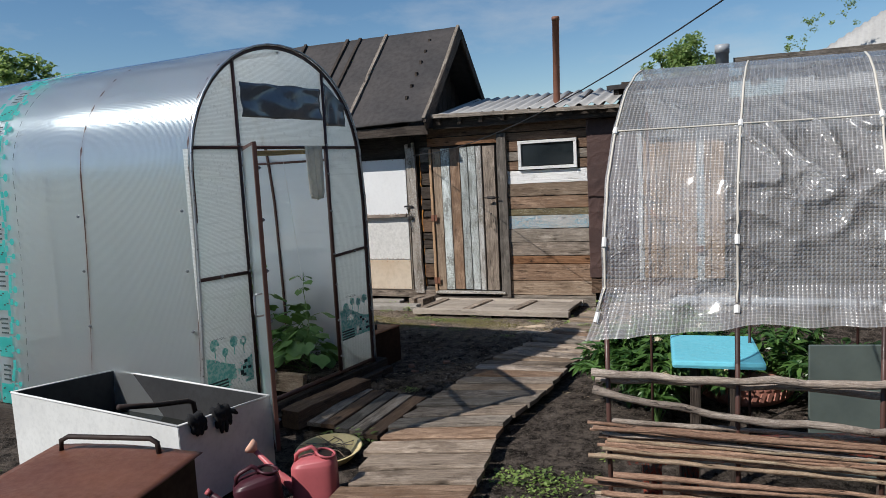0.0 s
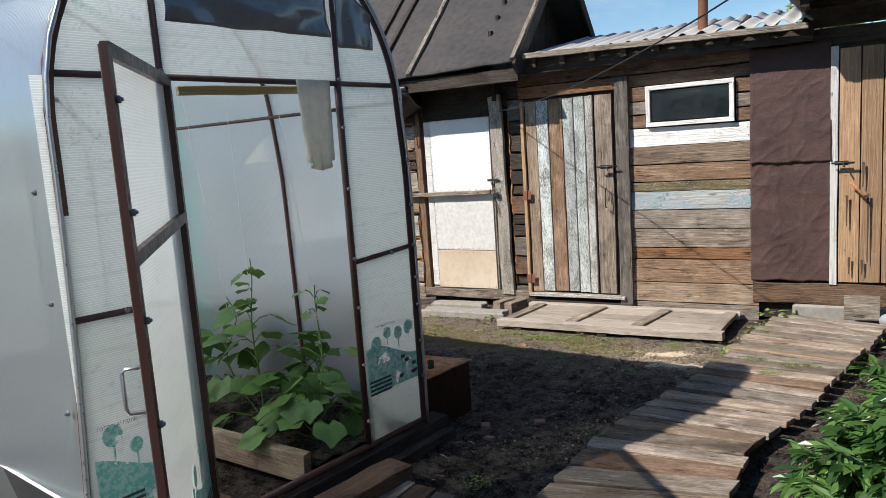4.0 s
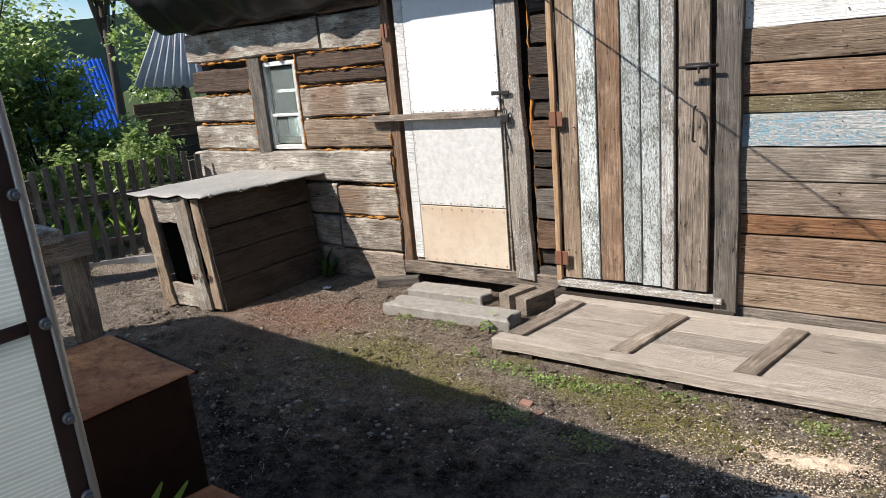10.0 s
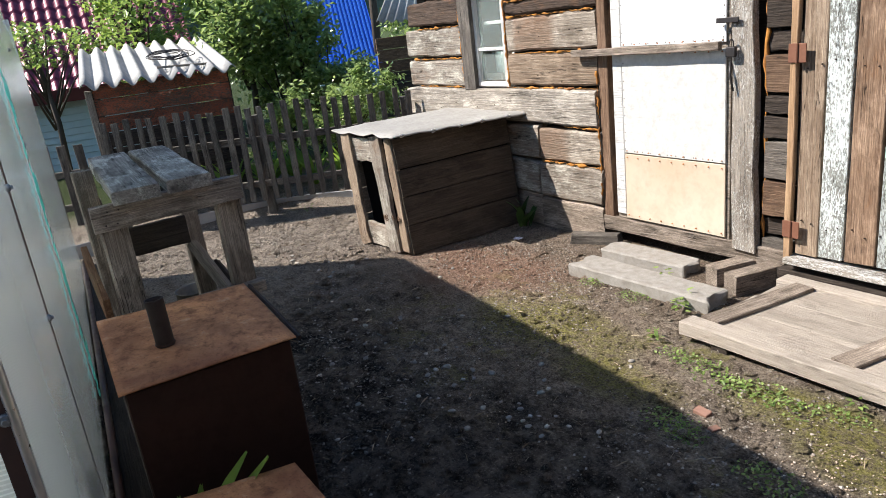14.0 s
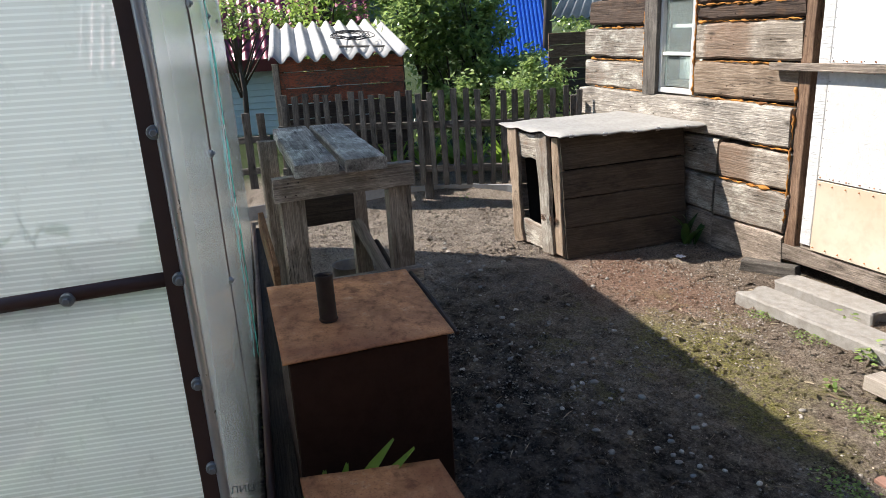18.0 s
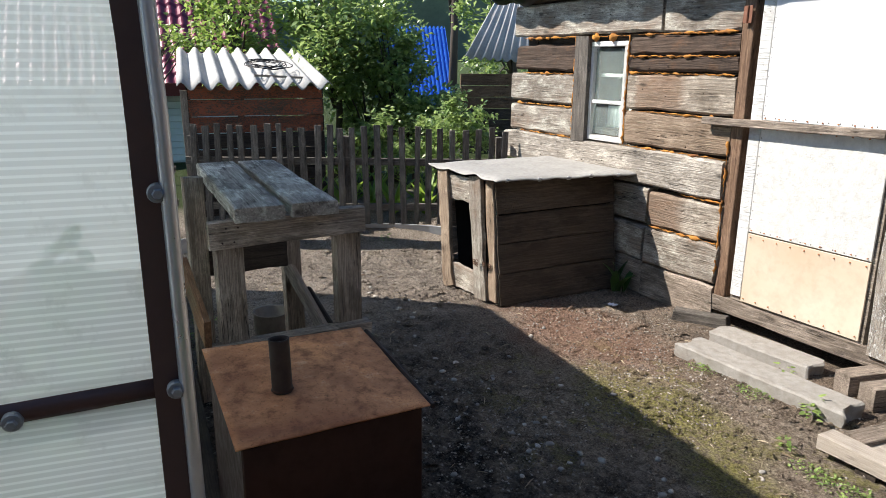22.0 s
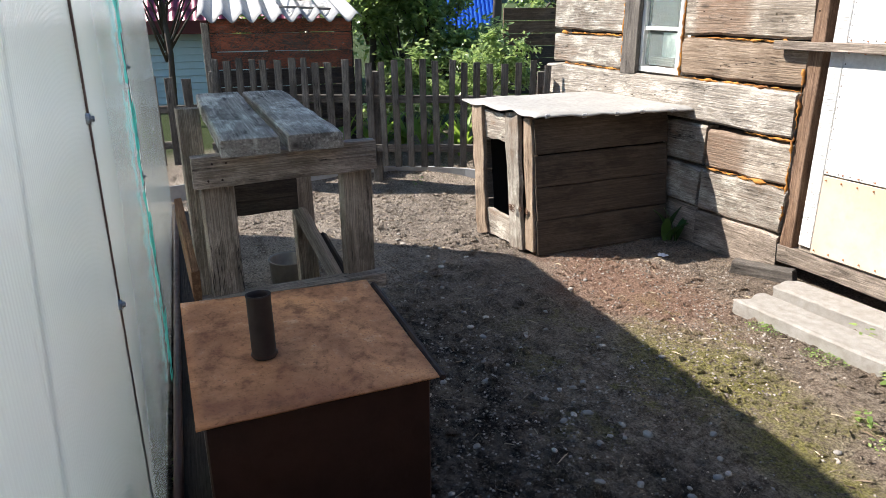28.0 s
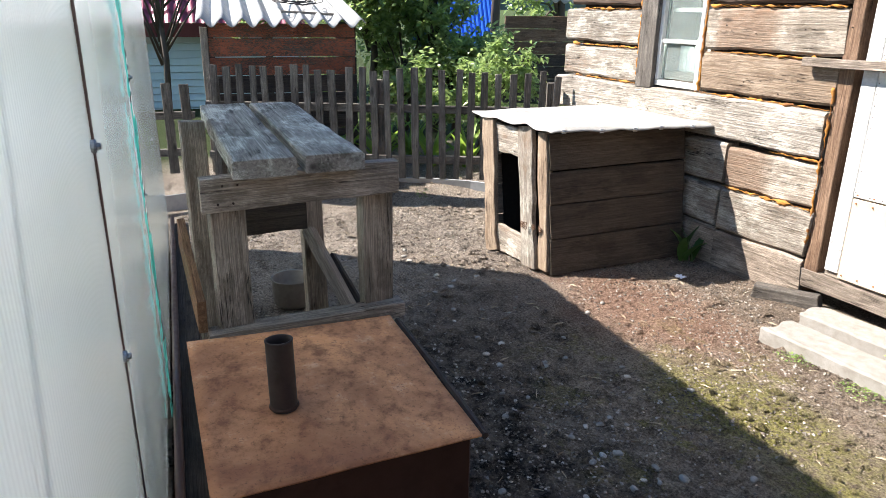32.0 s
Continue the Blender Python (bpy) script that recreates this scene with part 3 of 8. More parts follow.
def foam_line(parent, x0, x1, z, y, r=0.0125, step=0.016):
    """Foam squeezed out of a joint in uneven lumps, none in places."""
    pts, rad = [], []
    n = max(3, int(abs(x1 - x0) / step))
    for i in range(n + 1):
        f = noise.noise((x0 * 3 + i * 0.21, z * 9, 1))
        pts.append((x0 + (x1 - x0) * i / n, y + rs.uniform(-0.004, 0.004), z + rs.uniform(-0.004, 0.004) - 0.25 * max(0, f) * r))
        rad.append(r * max(0.05, 0.15 + 1.5 * f) * rs.uniform(0.6, 1.35))
    return part("foam_seam", tube_bm(pts, rad, 7), FOAM, parent, "squeezed-out orange foam", smooth=True)


for z, x0, x1 in ((0.28, -5.4, -4.8), (0.525, -5.1, -4.8), (0.775, -5.7, -4.8), (1.005, -5.66, -4.8), (1.245, -5.66, -4.8), (1.347, -5.66, -4.8), (1.48, -5.6, -4.8), (0.99, -6.95, -6.25), (1.225, -6.9, -6.25), (1.48, -6.9, -6.2), (0.775, -6.9, -6.25)):
    foam_line(wall_log, x0, x1, z, WY - 0.056)
    foam_line(wall_log, x0 + 0.03, x1, z - 0.004, WY - 0.05, 0.008, 0.011)
for x in (-6.235, -5.675):
    part("foam_seam", tube_bm([(x + rs.uniform(-0.006, 0.006), WY - 0.055 + rs.uniform(-0.005, 0.005), 0.78 + 0.02 * i) for i in range(36)], [rs.uniform(0.003, 0.012) for i in range(36)], 6), FOAM, wall_log, "squeezed-out orange foam", smooth=True)
part("foam_seam", tube_bm([(-4.785 + rs.uniform(-0.006, 0.006), WY - 0.06 + rs.uniform(-0.005, 0.005), 0.1 + 0.02 * i) for i in range(40)], [rs.uniform(0.001, 0.014) * (1 if math.sin(i * 0.7) > 0 else 0.3) for i in range(40)], 6), FOAM, wall_log, "squeezed-out orange foam", smooth=True)
foam_line(wall_log, -6.05, -5.68, 1.475, WY - 0.05, 0.03)


def window(name, x0, x1, z0, z1, fw, y, panes, label, curtain=True):
    w = tagged(thing(name, ((x0 + x1) / 2, y, z0)), label, "window", kind="structure")
    for a, b, c, d in ((x0, x1, z0, z0 + fw), (x0, x1, z1 - fw, z1)):
        hboard(w, "window_frame", a, b, c, d, W_WHITE, 0.05, 0, y=y, wear=0.002, n=3)
    for a, b in ((x0, x0 + fw), (x1 - fw, x1)):
        vboard(w, "window_frame", a, b, z0 + fw, z1 - fw, W_WHITE, 0.05, 0.001, y=y, wear=0.002, n=3)
    for q in panes[1:-1]:
        hboard(w, "glazing_bar", x0 + fw, x1 - fw, q - 0.012, q + 0.012, W_WHITE, 0.03, -0.006, y=y, wear=0.001, n=2)
    for a, b in zip(panes, panes[1:]):
        part("pane", box_bm((x1 - x0 - 2 * fw, 0.004, b - a - 0.02), ((x0 + x1) / 2, y + 0.03, (a + b) / 2)), GLASS, w, "dusty window glass").visible_shadow = False
    return w


def glass():
    mt, t, b = shader("dusty_glass")
    b.inputs["Base Color"].default_value = (0.75, 0.85, 0.83, 1)
    b.inputs["Roughness"].default_value = 0.06
    b.inputs["Transmission Weight"].default_value = 0.92
    b.inputs["IOR"].default_value = 1.45
    bump(t, b, noise_of(t, coords(t), 6, 2), 0.05, 0.01)
    return mt


GLASS = glass()
window("window_1", -6.08, -5.7, 0.775, 1.445, 0.035, 8.63, (0.81, 1.04, 1.41), "small white-framed window in a log wall")
for zb in (1.22,):
    hboard(bpy.data.objects["window_1"], "inner_bar", -6.03, -5.73, zb - 0.012, zb + 0.012, W_WHITE, 0.03, -0.07, y=8.63, wear=0.001, n=2)
part("back", box_bm((0.5, 0.02, 0.9), (-5.88, 8.98, 1.1)), W_DARK, tagged(thing("window_niche_wall", (-5.88, 8.98, 0.65)), "dark wall behind the small window", "wall", kind="structure"))
cur = part("curtain", thick_bm(24, 4, lambda u, v: (-6.03 + 0.3 * u, 8.78 + 0.012 * math.sin(u * 38), 0.79 + (0.22 if u < 0.5 else 0.3) * v), 0.003), CURTAIN, None, "", smooth=True)
tagged(cur, "short white curtain hanging behind the small window", "curtain")

# white door with its post, bar and fittings
hboard(wall_log, "sill_log", -4.95, -3.5, -0.12, -0.02, W_STAND, 0.2, 0.055, n=6, wear=0.01)
vboard(wall_log, "door_jamb", -4.775, -4.69, -0.05, 1.95, W_BROWN, 0.14, 0.05, lean=-0.02, n=8, wear=0.012)
part("core", add_box(add_box(bmesh.new(), (-3.66, 8.82, 0.95), (0.4, 0.2, 2.4)), (-4.27, 8.82, 1.95), (0.9, 0.2, 0.4)), W_DARK, wall_log)
vboard(wall_log, "door_jamb", -3.8, -3.66, -0.06, 1.95, W_DIRTY, 0.05, 0.07, lean=-0.05, n=9, wear=0.012)
zz = -0.12
while zz < 1.95:
    h = rs.uniform(0.1, 0.22)
    hboard(wall_log, "log_end", -3.64, -3.47, zz, zz + h - 0.012, rs.choice((W_DARK, W_FENCE, W_BROWN, W_DARK)), 0.14, 0.03 + rs.uniform(-0.02, 0.02), n=3, wear=0.008)
    zz += h
for q in range(3):
    part("foam_seam", tube_bm([(-3.645 + rs.uniform(-0.01, 0.01), 8.645, -0.05 + 0.05 * i) for i in range(q * 12, q * 12 + 14)], [0.012 * rs.choice((0.1, 0.4, 0.7, 1.1)) for i in range(14)], 6), FOAM, wall_log, "squeezed-out orange foam", smooth=True)
door_1 = tagged(thing("door_1", (-4.25, 8.6, 0)), "white tin-clad shed door stained beige at its foot, closed", "door", kind="structure")
part("leaf", box_bm((0.82, 0.05, 1.78), (-4.25, 8.655, 0.87)), W_GREY, door_1)
part("edge_strip", box_bm((0.075, 0.012, 1.74), (-4.62, 8.622, 0.88), 0.003), W_WHITE, door_1)
part("upper_sheet", box_bm((0.72, 0.01, 0.74), (-4.22, 8.622, 1.385), 0.002), WHITE_TIN, door_1)
part("middle_sheet", box_bm((0.72, 0.012, 0.585), (-4.22, 8.622, 0.69), 0.002), WHITE_ROUGH, door_1, "rough white painted board")
part("foot_sheet", box_bm((0.72, 0.01, 0.4), (-4.22, 8.622, 0.19), 0.002), BEIGE, door_1, "beige rust-stained tin")
board("door_bar", (-4.95, 8.57, 0.99), (-3.86, 8.57, 1.0), 0.045, 0.03, S, W_STAND, door_1, "brown wooden bar across the door", rnd=rs)

# the log house stands a little deeper and shorter than its boards were laid out
SETTLE = Matrix.Translation((-4.725, 0.05, 0)) @ Matrix.Diagonal((0.955, 1, 1, 1)) @ Matrix.Translation((4.785, 0, 0))


def settle(*obs):
    for o in obs:
        o.matrix_basis = SETTLE @ o.matrix_basis


# the plank door
door_2 = tagged(thing("door_2", (-3.0, 8.6, 0)), "plank door of grey, brown and peeling white-green boards, closed", "door", kind="structure")
part("backing", box_bm((0.9, 0.02, 1.9), (-3.01, 8.7, 0.93)), W_DARK, door_2)
cols = ((-3.485, -3.447, W_NEW), (-3.44, -3.325, W_TAN), (-3.322, -3.203, W_PEEL), (-3.2, -3.063, W_CLAD), (-3.06, -2.953, W_PEEL), (-2.948, -2.843, W_PEEL), (-2.84, -2.765, W_WORN), (-2.748, -2.585, W_STAND))
for i, (a, b, mm) in enumerate(cols):
    vboard(door_2, "plank", a, b - 0.003, (-0.06 if i == 0 else 0.0) + rs.uniform(-0.012, 0.012), 1.86, mm, 0.03, (0.04 if i == 0 else 0.02) + rs.uniform(-0.004, 0.004), n=8, wear=0.004)
wall_board = tagged(thing("wall_board_shed", (-1.9, WY, GZ)), "board-clad shed wall of mixed old planks", "wall", kind="structure")
vboard(wall_board, "door_post", -2.553, -2.43, -0.1, 2.0, W_FENCE, 0.08, 0.05, n=8, wear=0.006)
hboard(wall_board, "lintel", -3.5, -2.45, 1.89, 2.0, W_ORANGE, 0.04, 0.03, n=6)
hboard(wall_board, "lintel", -3.5, -1.4, 2.01, 2.13, W_BROWN, 0.04, 0.02, n=6)
hboard(wall_board, "threshold", -3.46, -2.5, -0.05, -0.02, W_WORN, 0.1, 0.08, n=5)
hboard(wall_board, "foot_beam", -3.5, -2.44, -0.22, -0.09, W_DARK, 0.12, 0.06, n=5)
bands = [(-0.2, -0.07, W_GREY), (-0.06, 0.115, W_TAN), (0.125, 0.33, W_CLAD), (0.34, 0.435, W_ORANGE), (0.445, 0.61, W_STAND), (0.62, 0.78, W_GREY), (0.79, 0.95, W_BLUE), (0.955, 1.035, W_OLIVE), (1.045, 1.19, W_CLAD), (1.2, 1.355, W_TAN), (1.36, 1.52, W_WHITE)]
for z0, z1, mm in bands:
    hboard(wall_board, "cladding_board", -2.44, -1.36, z0 - 0.003, z1 + 0.002, mm, 0.03, rs.uniform(0, 0.012), n=8, wear=0.004)
for z0, z1, mm in ((1.53, 1.64, W_BROWN), (1.65, 1.76, W_GREY), (1.77, 1.89, W_BROWN)):
    hboard(wall_board, "cladding_board", -2.44, -2.285, z0, z1, mm, 0.03, 0.004, n=3)
    hboard(wall_board, "cladding_board", -1.53, -1.36, z0, z1, mm, 0.03, 0.004, n=3)
for z0, z1, mm in ((1.9, 2.0, W_BROWN),):
    hboard(wall_board, "cladding_board", -2.44, -1.36, z0, z1, mm, 0.03, 0.004, n=6)
part("core", add_box(add_box(bmesh.new(), (-1.92, 8.79, 0.66), (1.1, 0.16, 1.72)), (-1.92, 8.79, 2.05), (1.1, 0.16, 0.32)), W_DARK, wall_board)
part("core", add_box(add_box(bmesh.new(), (-2.37, 8.79, 1.7), (0.14, 0.16, 0.38)), (-1.44, 8.79, 1.7), (0.14, 0.16, 0.38)), W_DARK, wall_board)
DARKPANE = plain("dark_window_glass", (0.012, 0.016, 0.018), 0.07, 0, 0.1, 4, 0.02, spec=0.6)
w2 = window("window_2", -2.275, -1.54, 1.53, 1.89, 0.04, 8.625, (1.57, 1.85), "white-framed low wide window in a plank wall")
part("back", box_bm((0.9, 0.02, 0.6), (-1.9, 9.2, 1.7)), W_DARK, tagged(thing("window_back_wall", (-1.9, 9.2, 1.4)), "dark wall behind the wide window", "wall", kind="structure"))
NAILM = plain("rusty_nail", (0.05, 0.03, 0.022), 0.6, 0.5, 0.3, 50, 0.1)
NAIL_MESH = bpy.data.meshes.new("nail")
b_ = lathe_bm([(0.0001, 0.0022), (0.0026, 0.0018), (0.0035, 0.0), (0.0035, -0.006)], 7)
b_.to_mesh(NAIL_MESH)
b_.free()
NAIL_MESH.materials.append(NAILM)


def nail(x, y, z, parent):
    """A nail head that looks south."""
    ob = new("nail", NAIL_MESH)
    ob.parent = parent
    ob.matrix_basis = world_of(parent).inverted() @ pose(x, y, z, 90, 0, 0)
    return ob


for z0, z1, mm in bands:
    for x in (-2.41, -2.0, -1.43):
        for f in (0.3, 0.72):
            nail(x + rs.uniform(-0.015, 0.015), WY - 0.01, z0 + (z1 - z0) * f, wall_board)
for a, b, mm in cols[1:]:
    for z in (0.16, 0.9, 1.68):
        nail((a + b) / 2 - 0.03 + rs.uniform(-0.01, 0.01), WY - 0.026, z + rs.uniform(-0.03, 0.03), door_2)
        nail((a + b) / 2 + 0.03 + rs.uniform(-0.01, 0.01), WY - 0.026, z + rs.uniform(-0.03, 0.03), door_2)
for k in range(14):
    nail(-4.57 + rs.uniform(-0.003, 0.003), 8.617, 1.04 + 0.05 * k, door_1)
    nail(-3.875 + rs.uniform(-0.003, 0.003), 8.617, 1.04 + 0.05 * k, door_1)
for k in range(12):
    nail(-4.56 + 0.062 * k, 8.616, 1.028, door_1)
    nail(-4.56 + 0.062 * k, 8.616, 0.41, door_1)
for k in range(11):
    nail(-4.57 + rs.uniform(-0.003, 0.003), 8.616, 0.42 + 0.05 * k, door_1)
for z, x0, n_ in ((0.63, -6.6, 4), (0.86, -5.6, 3), (1.12, -5.55, 4), (1.6, -6.7, 6), (1.3, -5.5, 2)):
    for k in range(n_):
        nail(x0 + k * 0.27 + rs.uniform(-0.06, 0.06), WY - 0.085, z + rs.uniform(-0.05, 0.05), wall_log)

for ob in w2.children:
    if ob.name.startswith("pane"):
        ob.visible_shadow = True
        ob.data.materials[0] = DARKPANE
felt = tagged(thing("felt_cladding", (-1.13, WY, 0.2)), "brown roofing felt nailed over the shed wall", "cladding", kind="structure")
part("core", box_bm((0.62, 0.1, 2.3), (-1.12, 8.76, 0.98)), W_DARK, felt)


def felt_fn(z0, z1, k):
    return lambda u, v: (-1.42 + 0.6 * u + 0.01 * noise.noise((v * 5, k, 1)), 8.65 - 0.009 * noise.noise((u * 2, v * 3, k)) - 0.012 * max(0, noise.noise((u * 1.5, v * 2, k))) * (1 - abs(noise.noise((u * 2.5 + v, v * 5, k + 2)))) ** 8 - 0.007 * (1 - abs(noise.noise((u * 3, v * 7 - u * 3, k + 5)))) ** 20 - 0.004 * (1 - abs(noise.noise((u * 6 + v * 3, v * 9, k + 8)))) ** 16 - (0.012 if k else 0) * (1 - v), z0 + (z1 - z0) * v + 0.012 * noise.noise((u * 4, k, 9)))


part("felt_sheet", thick_bm(40, 70, felt_fn(0.17, 1.2, 0), 0.004), FELT, felt, smooth=True)
part("felt_sheet", thick_bm(40, 60, felt_fn(1.16, 2.1, 3), 0.004), FELT, felt, smooth=True)
hboard(felt, "foot_board", -1.4, -0.2, -0.03, 0.15, W_BROWN, 0.06, 0.02, n=8, wear=0.01)
part("footing", box_bm((1.6, 0.3, 0.2), (-0.3, 8.79, -0.13), 0.02), CONCRETE, felt, "rough concrete footing")
door_3 = tagged(thing("door_3", (-0.4, 8.62, 0.15)), "newer pine plank door, closed", "door", kind="structure")
part("backing", box_bm((0.95, 0.03, 1.95), (-0.33, 8.7, 1.1)), W_DARK, door_3)
for i in range(6):
    vboard(door_3, "plank", -0.77 + 0.15 * i + 0.003, -0.77 + 0.15 * (i + 1) - 0.003, 0.17, 2.03, W_NEW, 0.03, 0.02, n=6, wear=0.003)
for i in range(6):
    for z in (0.42, 1.05, 1.7):
        nail(-0.72 + 0.15 * i, WY - 0.024, z + rs.uniform(-0.02, 0.02), door_3)
        nail(-0.67 + 0.15 * i, WY - 0.024, z + rs.uniform(-0.02, 0.02), door_3)
vboard(door_3, "door_post", -0.83, -0.775, 0.15, 2.05, W_WHITE, 0.06, 0.03, n=6)
wall_r = tagged(thing("wall_east_shed", (1.5, WY, GZ)), "dark board wall of the end shed", "wall", kind="structure")
for i in range(14):
    hboard(wall_r, "cladding_board", 0.16, 4.2, -0.2 + 0.17 * i, -0.04 + 0.17 * i, W_DARK, 0.04, 0.0, n=8)
for i in range(3):
    hboard(wall_r, "cladding_board", -1.0, 0.16, 2.06 + 0.15 * i, 2.2 + 0.15 * i, W_DARK, 0.04, 0.0, n=5)

settle(wall_log, bpy.data.objects["window_1"], bpy.data.objects["window_niche_wall"], cur)

# roofs
roof = tagged(thing("roof_log_house", (-5.2, 9.7, 2.2)), "steep gable roof of black roofing felt with battens", "roof", kind="structure")
RX0, RX1, EY, EZ, RY, RZ = -7.3, -3.35, 8.26, 2.22, 9.75, 3.6


def slope(u, v, side):
    """u along the ridge, v from the eave to the ridge."""
    x = RX0 + (RX1 - RX0) * u
    y = EY + (RY - EY) * v if side == 0 else 2 * RY - EY - (RY - EY) * v
    sag = -0.05 * math.sin(v * math.pi) * (0.6 + 0.4 * math.sin(u * 7)) + 0.012 * noise.noise((u * 16, v * 6, side))
    return (x, y, EZ + (RZ - EZ) * v + sag - 0.1 * (1 - u) * (1 - v))


part("felt_slope", thick_bm(50, 24, lambda u, v: slope(u, v, 0), 0.02), ROOFFELT, roof, smooth=True)
part("felt_slope", thick_bm(24, 10, lambda u, v: slope(1 - u, v, 1), 0.02), ROOFFELT, roof, smooth=True)
for u in (0.995, 0.71, 0.6, 0.545, 0.36, 0.18):
    p = [Vector(slope(u, v, 0)) + Vector((0, -0.012, 0.012)) for v in (0.0, 0.5, 1.0)]
    for a, b in zip(p, p[1:]):
        board("batten", a, b, 0.05, 0.03, (0, -0.68, 0.73), W_GREY if u in (0.71, 0.995) else W_DARK, roof, rnd=rs, n=3)
gable = tagged(thing("wall_gable", (-3.5, 9.75, 2.2)), "dark boarded gable end set back under the roof", "wall", kind="structure")
for i in range(14):
    y = EY + 0.35 + i * 0.19
    h = EZ + (RZ - EZ) * (1 - abs(y + 0.09 - RY) / (RY - EY)) - 0.06
    if h > 2.05:
        board("gable_board", (-3.75, y + 0.09, 1.9), (-3.75, y + 0.09, h), 0.18, 0.03, (1, 0, 0), W_DARK, gable, rnd=rs, n=3)
for sd in (0, 1):
    a, b = Vector(slope(1, 0, sd)), Vector(slope(1, 1, sd))
    board("verge_board", a + Vector((0.0, 0, -0.08)), b + Vector((0, 0, -0.08)), 0.13, 0.03, (1, 0, 0), W_DARK, gable, rnd=rs, n=4)
part("eave_underside", box_bm((3.9, 0.04, 0.12), (-5.3, 8.33, 2.1)), W_DARK, roof)

sroof = tagged(thing("roof_board_shed", (-2.1, 9.2, 2.2)), "low lean-to roof of grey corrugated slate", "roof", kind="structure")


def wave_fn(x0, x1, y0, y1, z0, z1, pitch, amp):
    return lambda u, v: (x0 + (x1 - x0) * u, y0 + (y1 - y0) * v, z0 + (z1 - z0) * v + amp * math.sin(2 * math.pi * (x1 - x0) * u / pitch))


part("corrugated_sheet", thick_bm(150, 3, wave_fn(-3.3, -0.95, 8.43, 10.2, 2.262, 2.595, 0.15, 0.02), 0.006), SLATE, sroof, smooth=True)
hboard(sroof, "eave_board", -3.35, -0.98, 2.235, 2.285, W_GREY, 0.03, 0, y=8.4, rise=-0.05, n=6)
hboard(sroof, "fascia", -3.35, -0.95, 2.1, 2.24, W_DARK, 0.04, 0, y=8.5, n=6)
for i in range(9):
    board("rafter", (-3.25 + 0.28 * i, 8.44, 2.19), (-3.25 + 0.28 * i, 10.1, 2.545), 0.08, 0.05, (1, 0, 0), W_DARK, sroof, rnd=rs, n=2)
PIPE_RUST = plain("brown_rusted_pipe", (0.2, 0.085, 0.05), 0.7, 0.1, 0.3, 12, 0.2)
chim = part("chimney_pipe", lathe_bm([(0.043, 0), (0.043, 1.12), (0.05, 1.12), (0.05, 1.16), (0.036, 1.16), (0.036, 0.9)], 20), PIPE_RUST, None, m=Matrix.Translation((-1.84, 9.0, 2.25)) @ pose(0, 0, 0, 0, 1, 0), smooth=True)
tagged(chim, "rusty brown stove pipe through the slate roof", "chimney")
eroof = tagged(thing("roof_east_shed", (0.8, 8.9, 2.4)), "dark felt roof edge of the end shed", "roof", kind="structure")
part("roof_slab", thick_bm(30, 8, lambda u, v: (-1.1 + 5.4 * u, 8.15 + 2.2 * v, 2.42 + 0.2 * v - 0.05 * u + 0.015 * noise.noise((u * 20, v * 4, 0))), 0.05), ROOFFELT, eroof)
for i in range(7):
    board("rafter", (-1.0 + 0.75 * i, 8.18, 2.36 - 0.007 * i), (-1.0 + 0.75 * i, 10.2, 2.53 - 0.007 * i), 0.09, 0.06, (1, 0, 0), W_DARK, eroof, rnd=rs, n=2)
# walls that close the houses behind
back = tagged(thing("wall_sheds_back", (-1.5, 11, GZ)), "plain dark back wall of the sheds", "wall", kind="structure")
part("back_wall", box_bm((11.5, 0.12, 2.6), (-1.4, 11.2, 1.1)), W_DARK, back)
part("end_wall", box_bm((0.12, 2.6, 2.4), (-6.74, 10.05, 1.0)), W_DARK, back)
part("end_wall", box_bm((0.12, 2.6, 2.6), (4.2, 9.9, 1.1)), W_DARK, back)

# dark walls added east and south of the yard to block sky fill, never in view
close_e = tagged(thing("wall_skyblock_east", (3.1, 2.0, GZ)), "unseen tall dark board wall added on the east to cut sky light", "wall", kind="structure")
for i in range(16):
    board("cladding_board", (3.1, -5.0, -0.05 + 0.3 * i), (3.1, 8.6, -0.05 + 0.3 * i), 0.295, 0.06, (-1, 0, 0), W_DARK, close_e, rnd=rs, n=6)
close_s = tagged(thing("wall_skyblock_south", (-1.0, -5.0, GZ)), "unseen dark board wall added behind the start of the walk to cut sky light", "wall", kind="structure")
for i in range(9):
    board("cladding_board", (-6.0, -5.0, -0.05 + 0.3 * i), (3.1, -5.0, -0.05 + 0.3 * i), 0.295, 0.06, (0, 1, 0), W_DARK, close_s, rnd=rs, n=6)

# black tarp under the log house's eave
tarp = part("tarp", thick_bm(70, 12, lambda u, v: (-7.05 + 2.5 * u, 8.3 + 0.3 * v * v + 0.03 * noise.noise((u * 14, v * 3, 2)), 2.12 - (0.36 + 0.06 * noise.noise((u * 9, 0, 4)) - 0.12 * max(0, u - 0.85) / 0.15) * v + 0.05 * noise.noise((u * 11, v * 2.5, 8))), 0.004), TARP, None, smooth=True)
tagged(tarp, "crumpled black plastic tarp hanging under the eave", "tarp")

# ---- the polycarbonate greenhouse ----
GO = Vector((-2.81, 5.45, 0))
GA, GB = radians(-5.6), radians(-10.0)
GX, GY = Vector((math.cos(GA), math.sin(GA), 0)), Vector((-math.sin(GB), math.cos(GB), 0))
GW, GL, GB0 = 1.9, 4.2, -0.06


def gp(lx, ly, z):
    """A place in the greenhouse: lx out of its front, ly across (0 north, -GW south)."""
    return GO + lx * GX + ly * GY + Vector((0, 0, z))


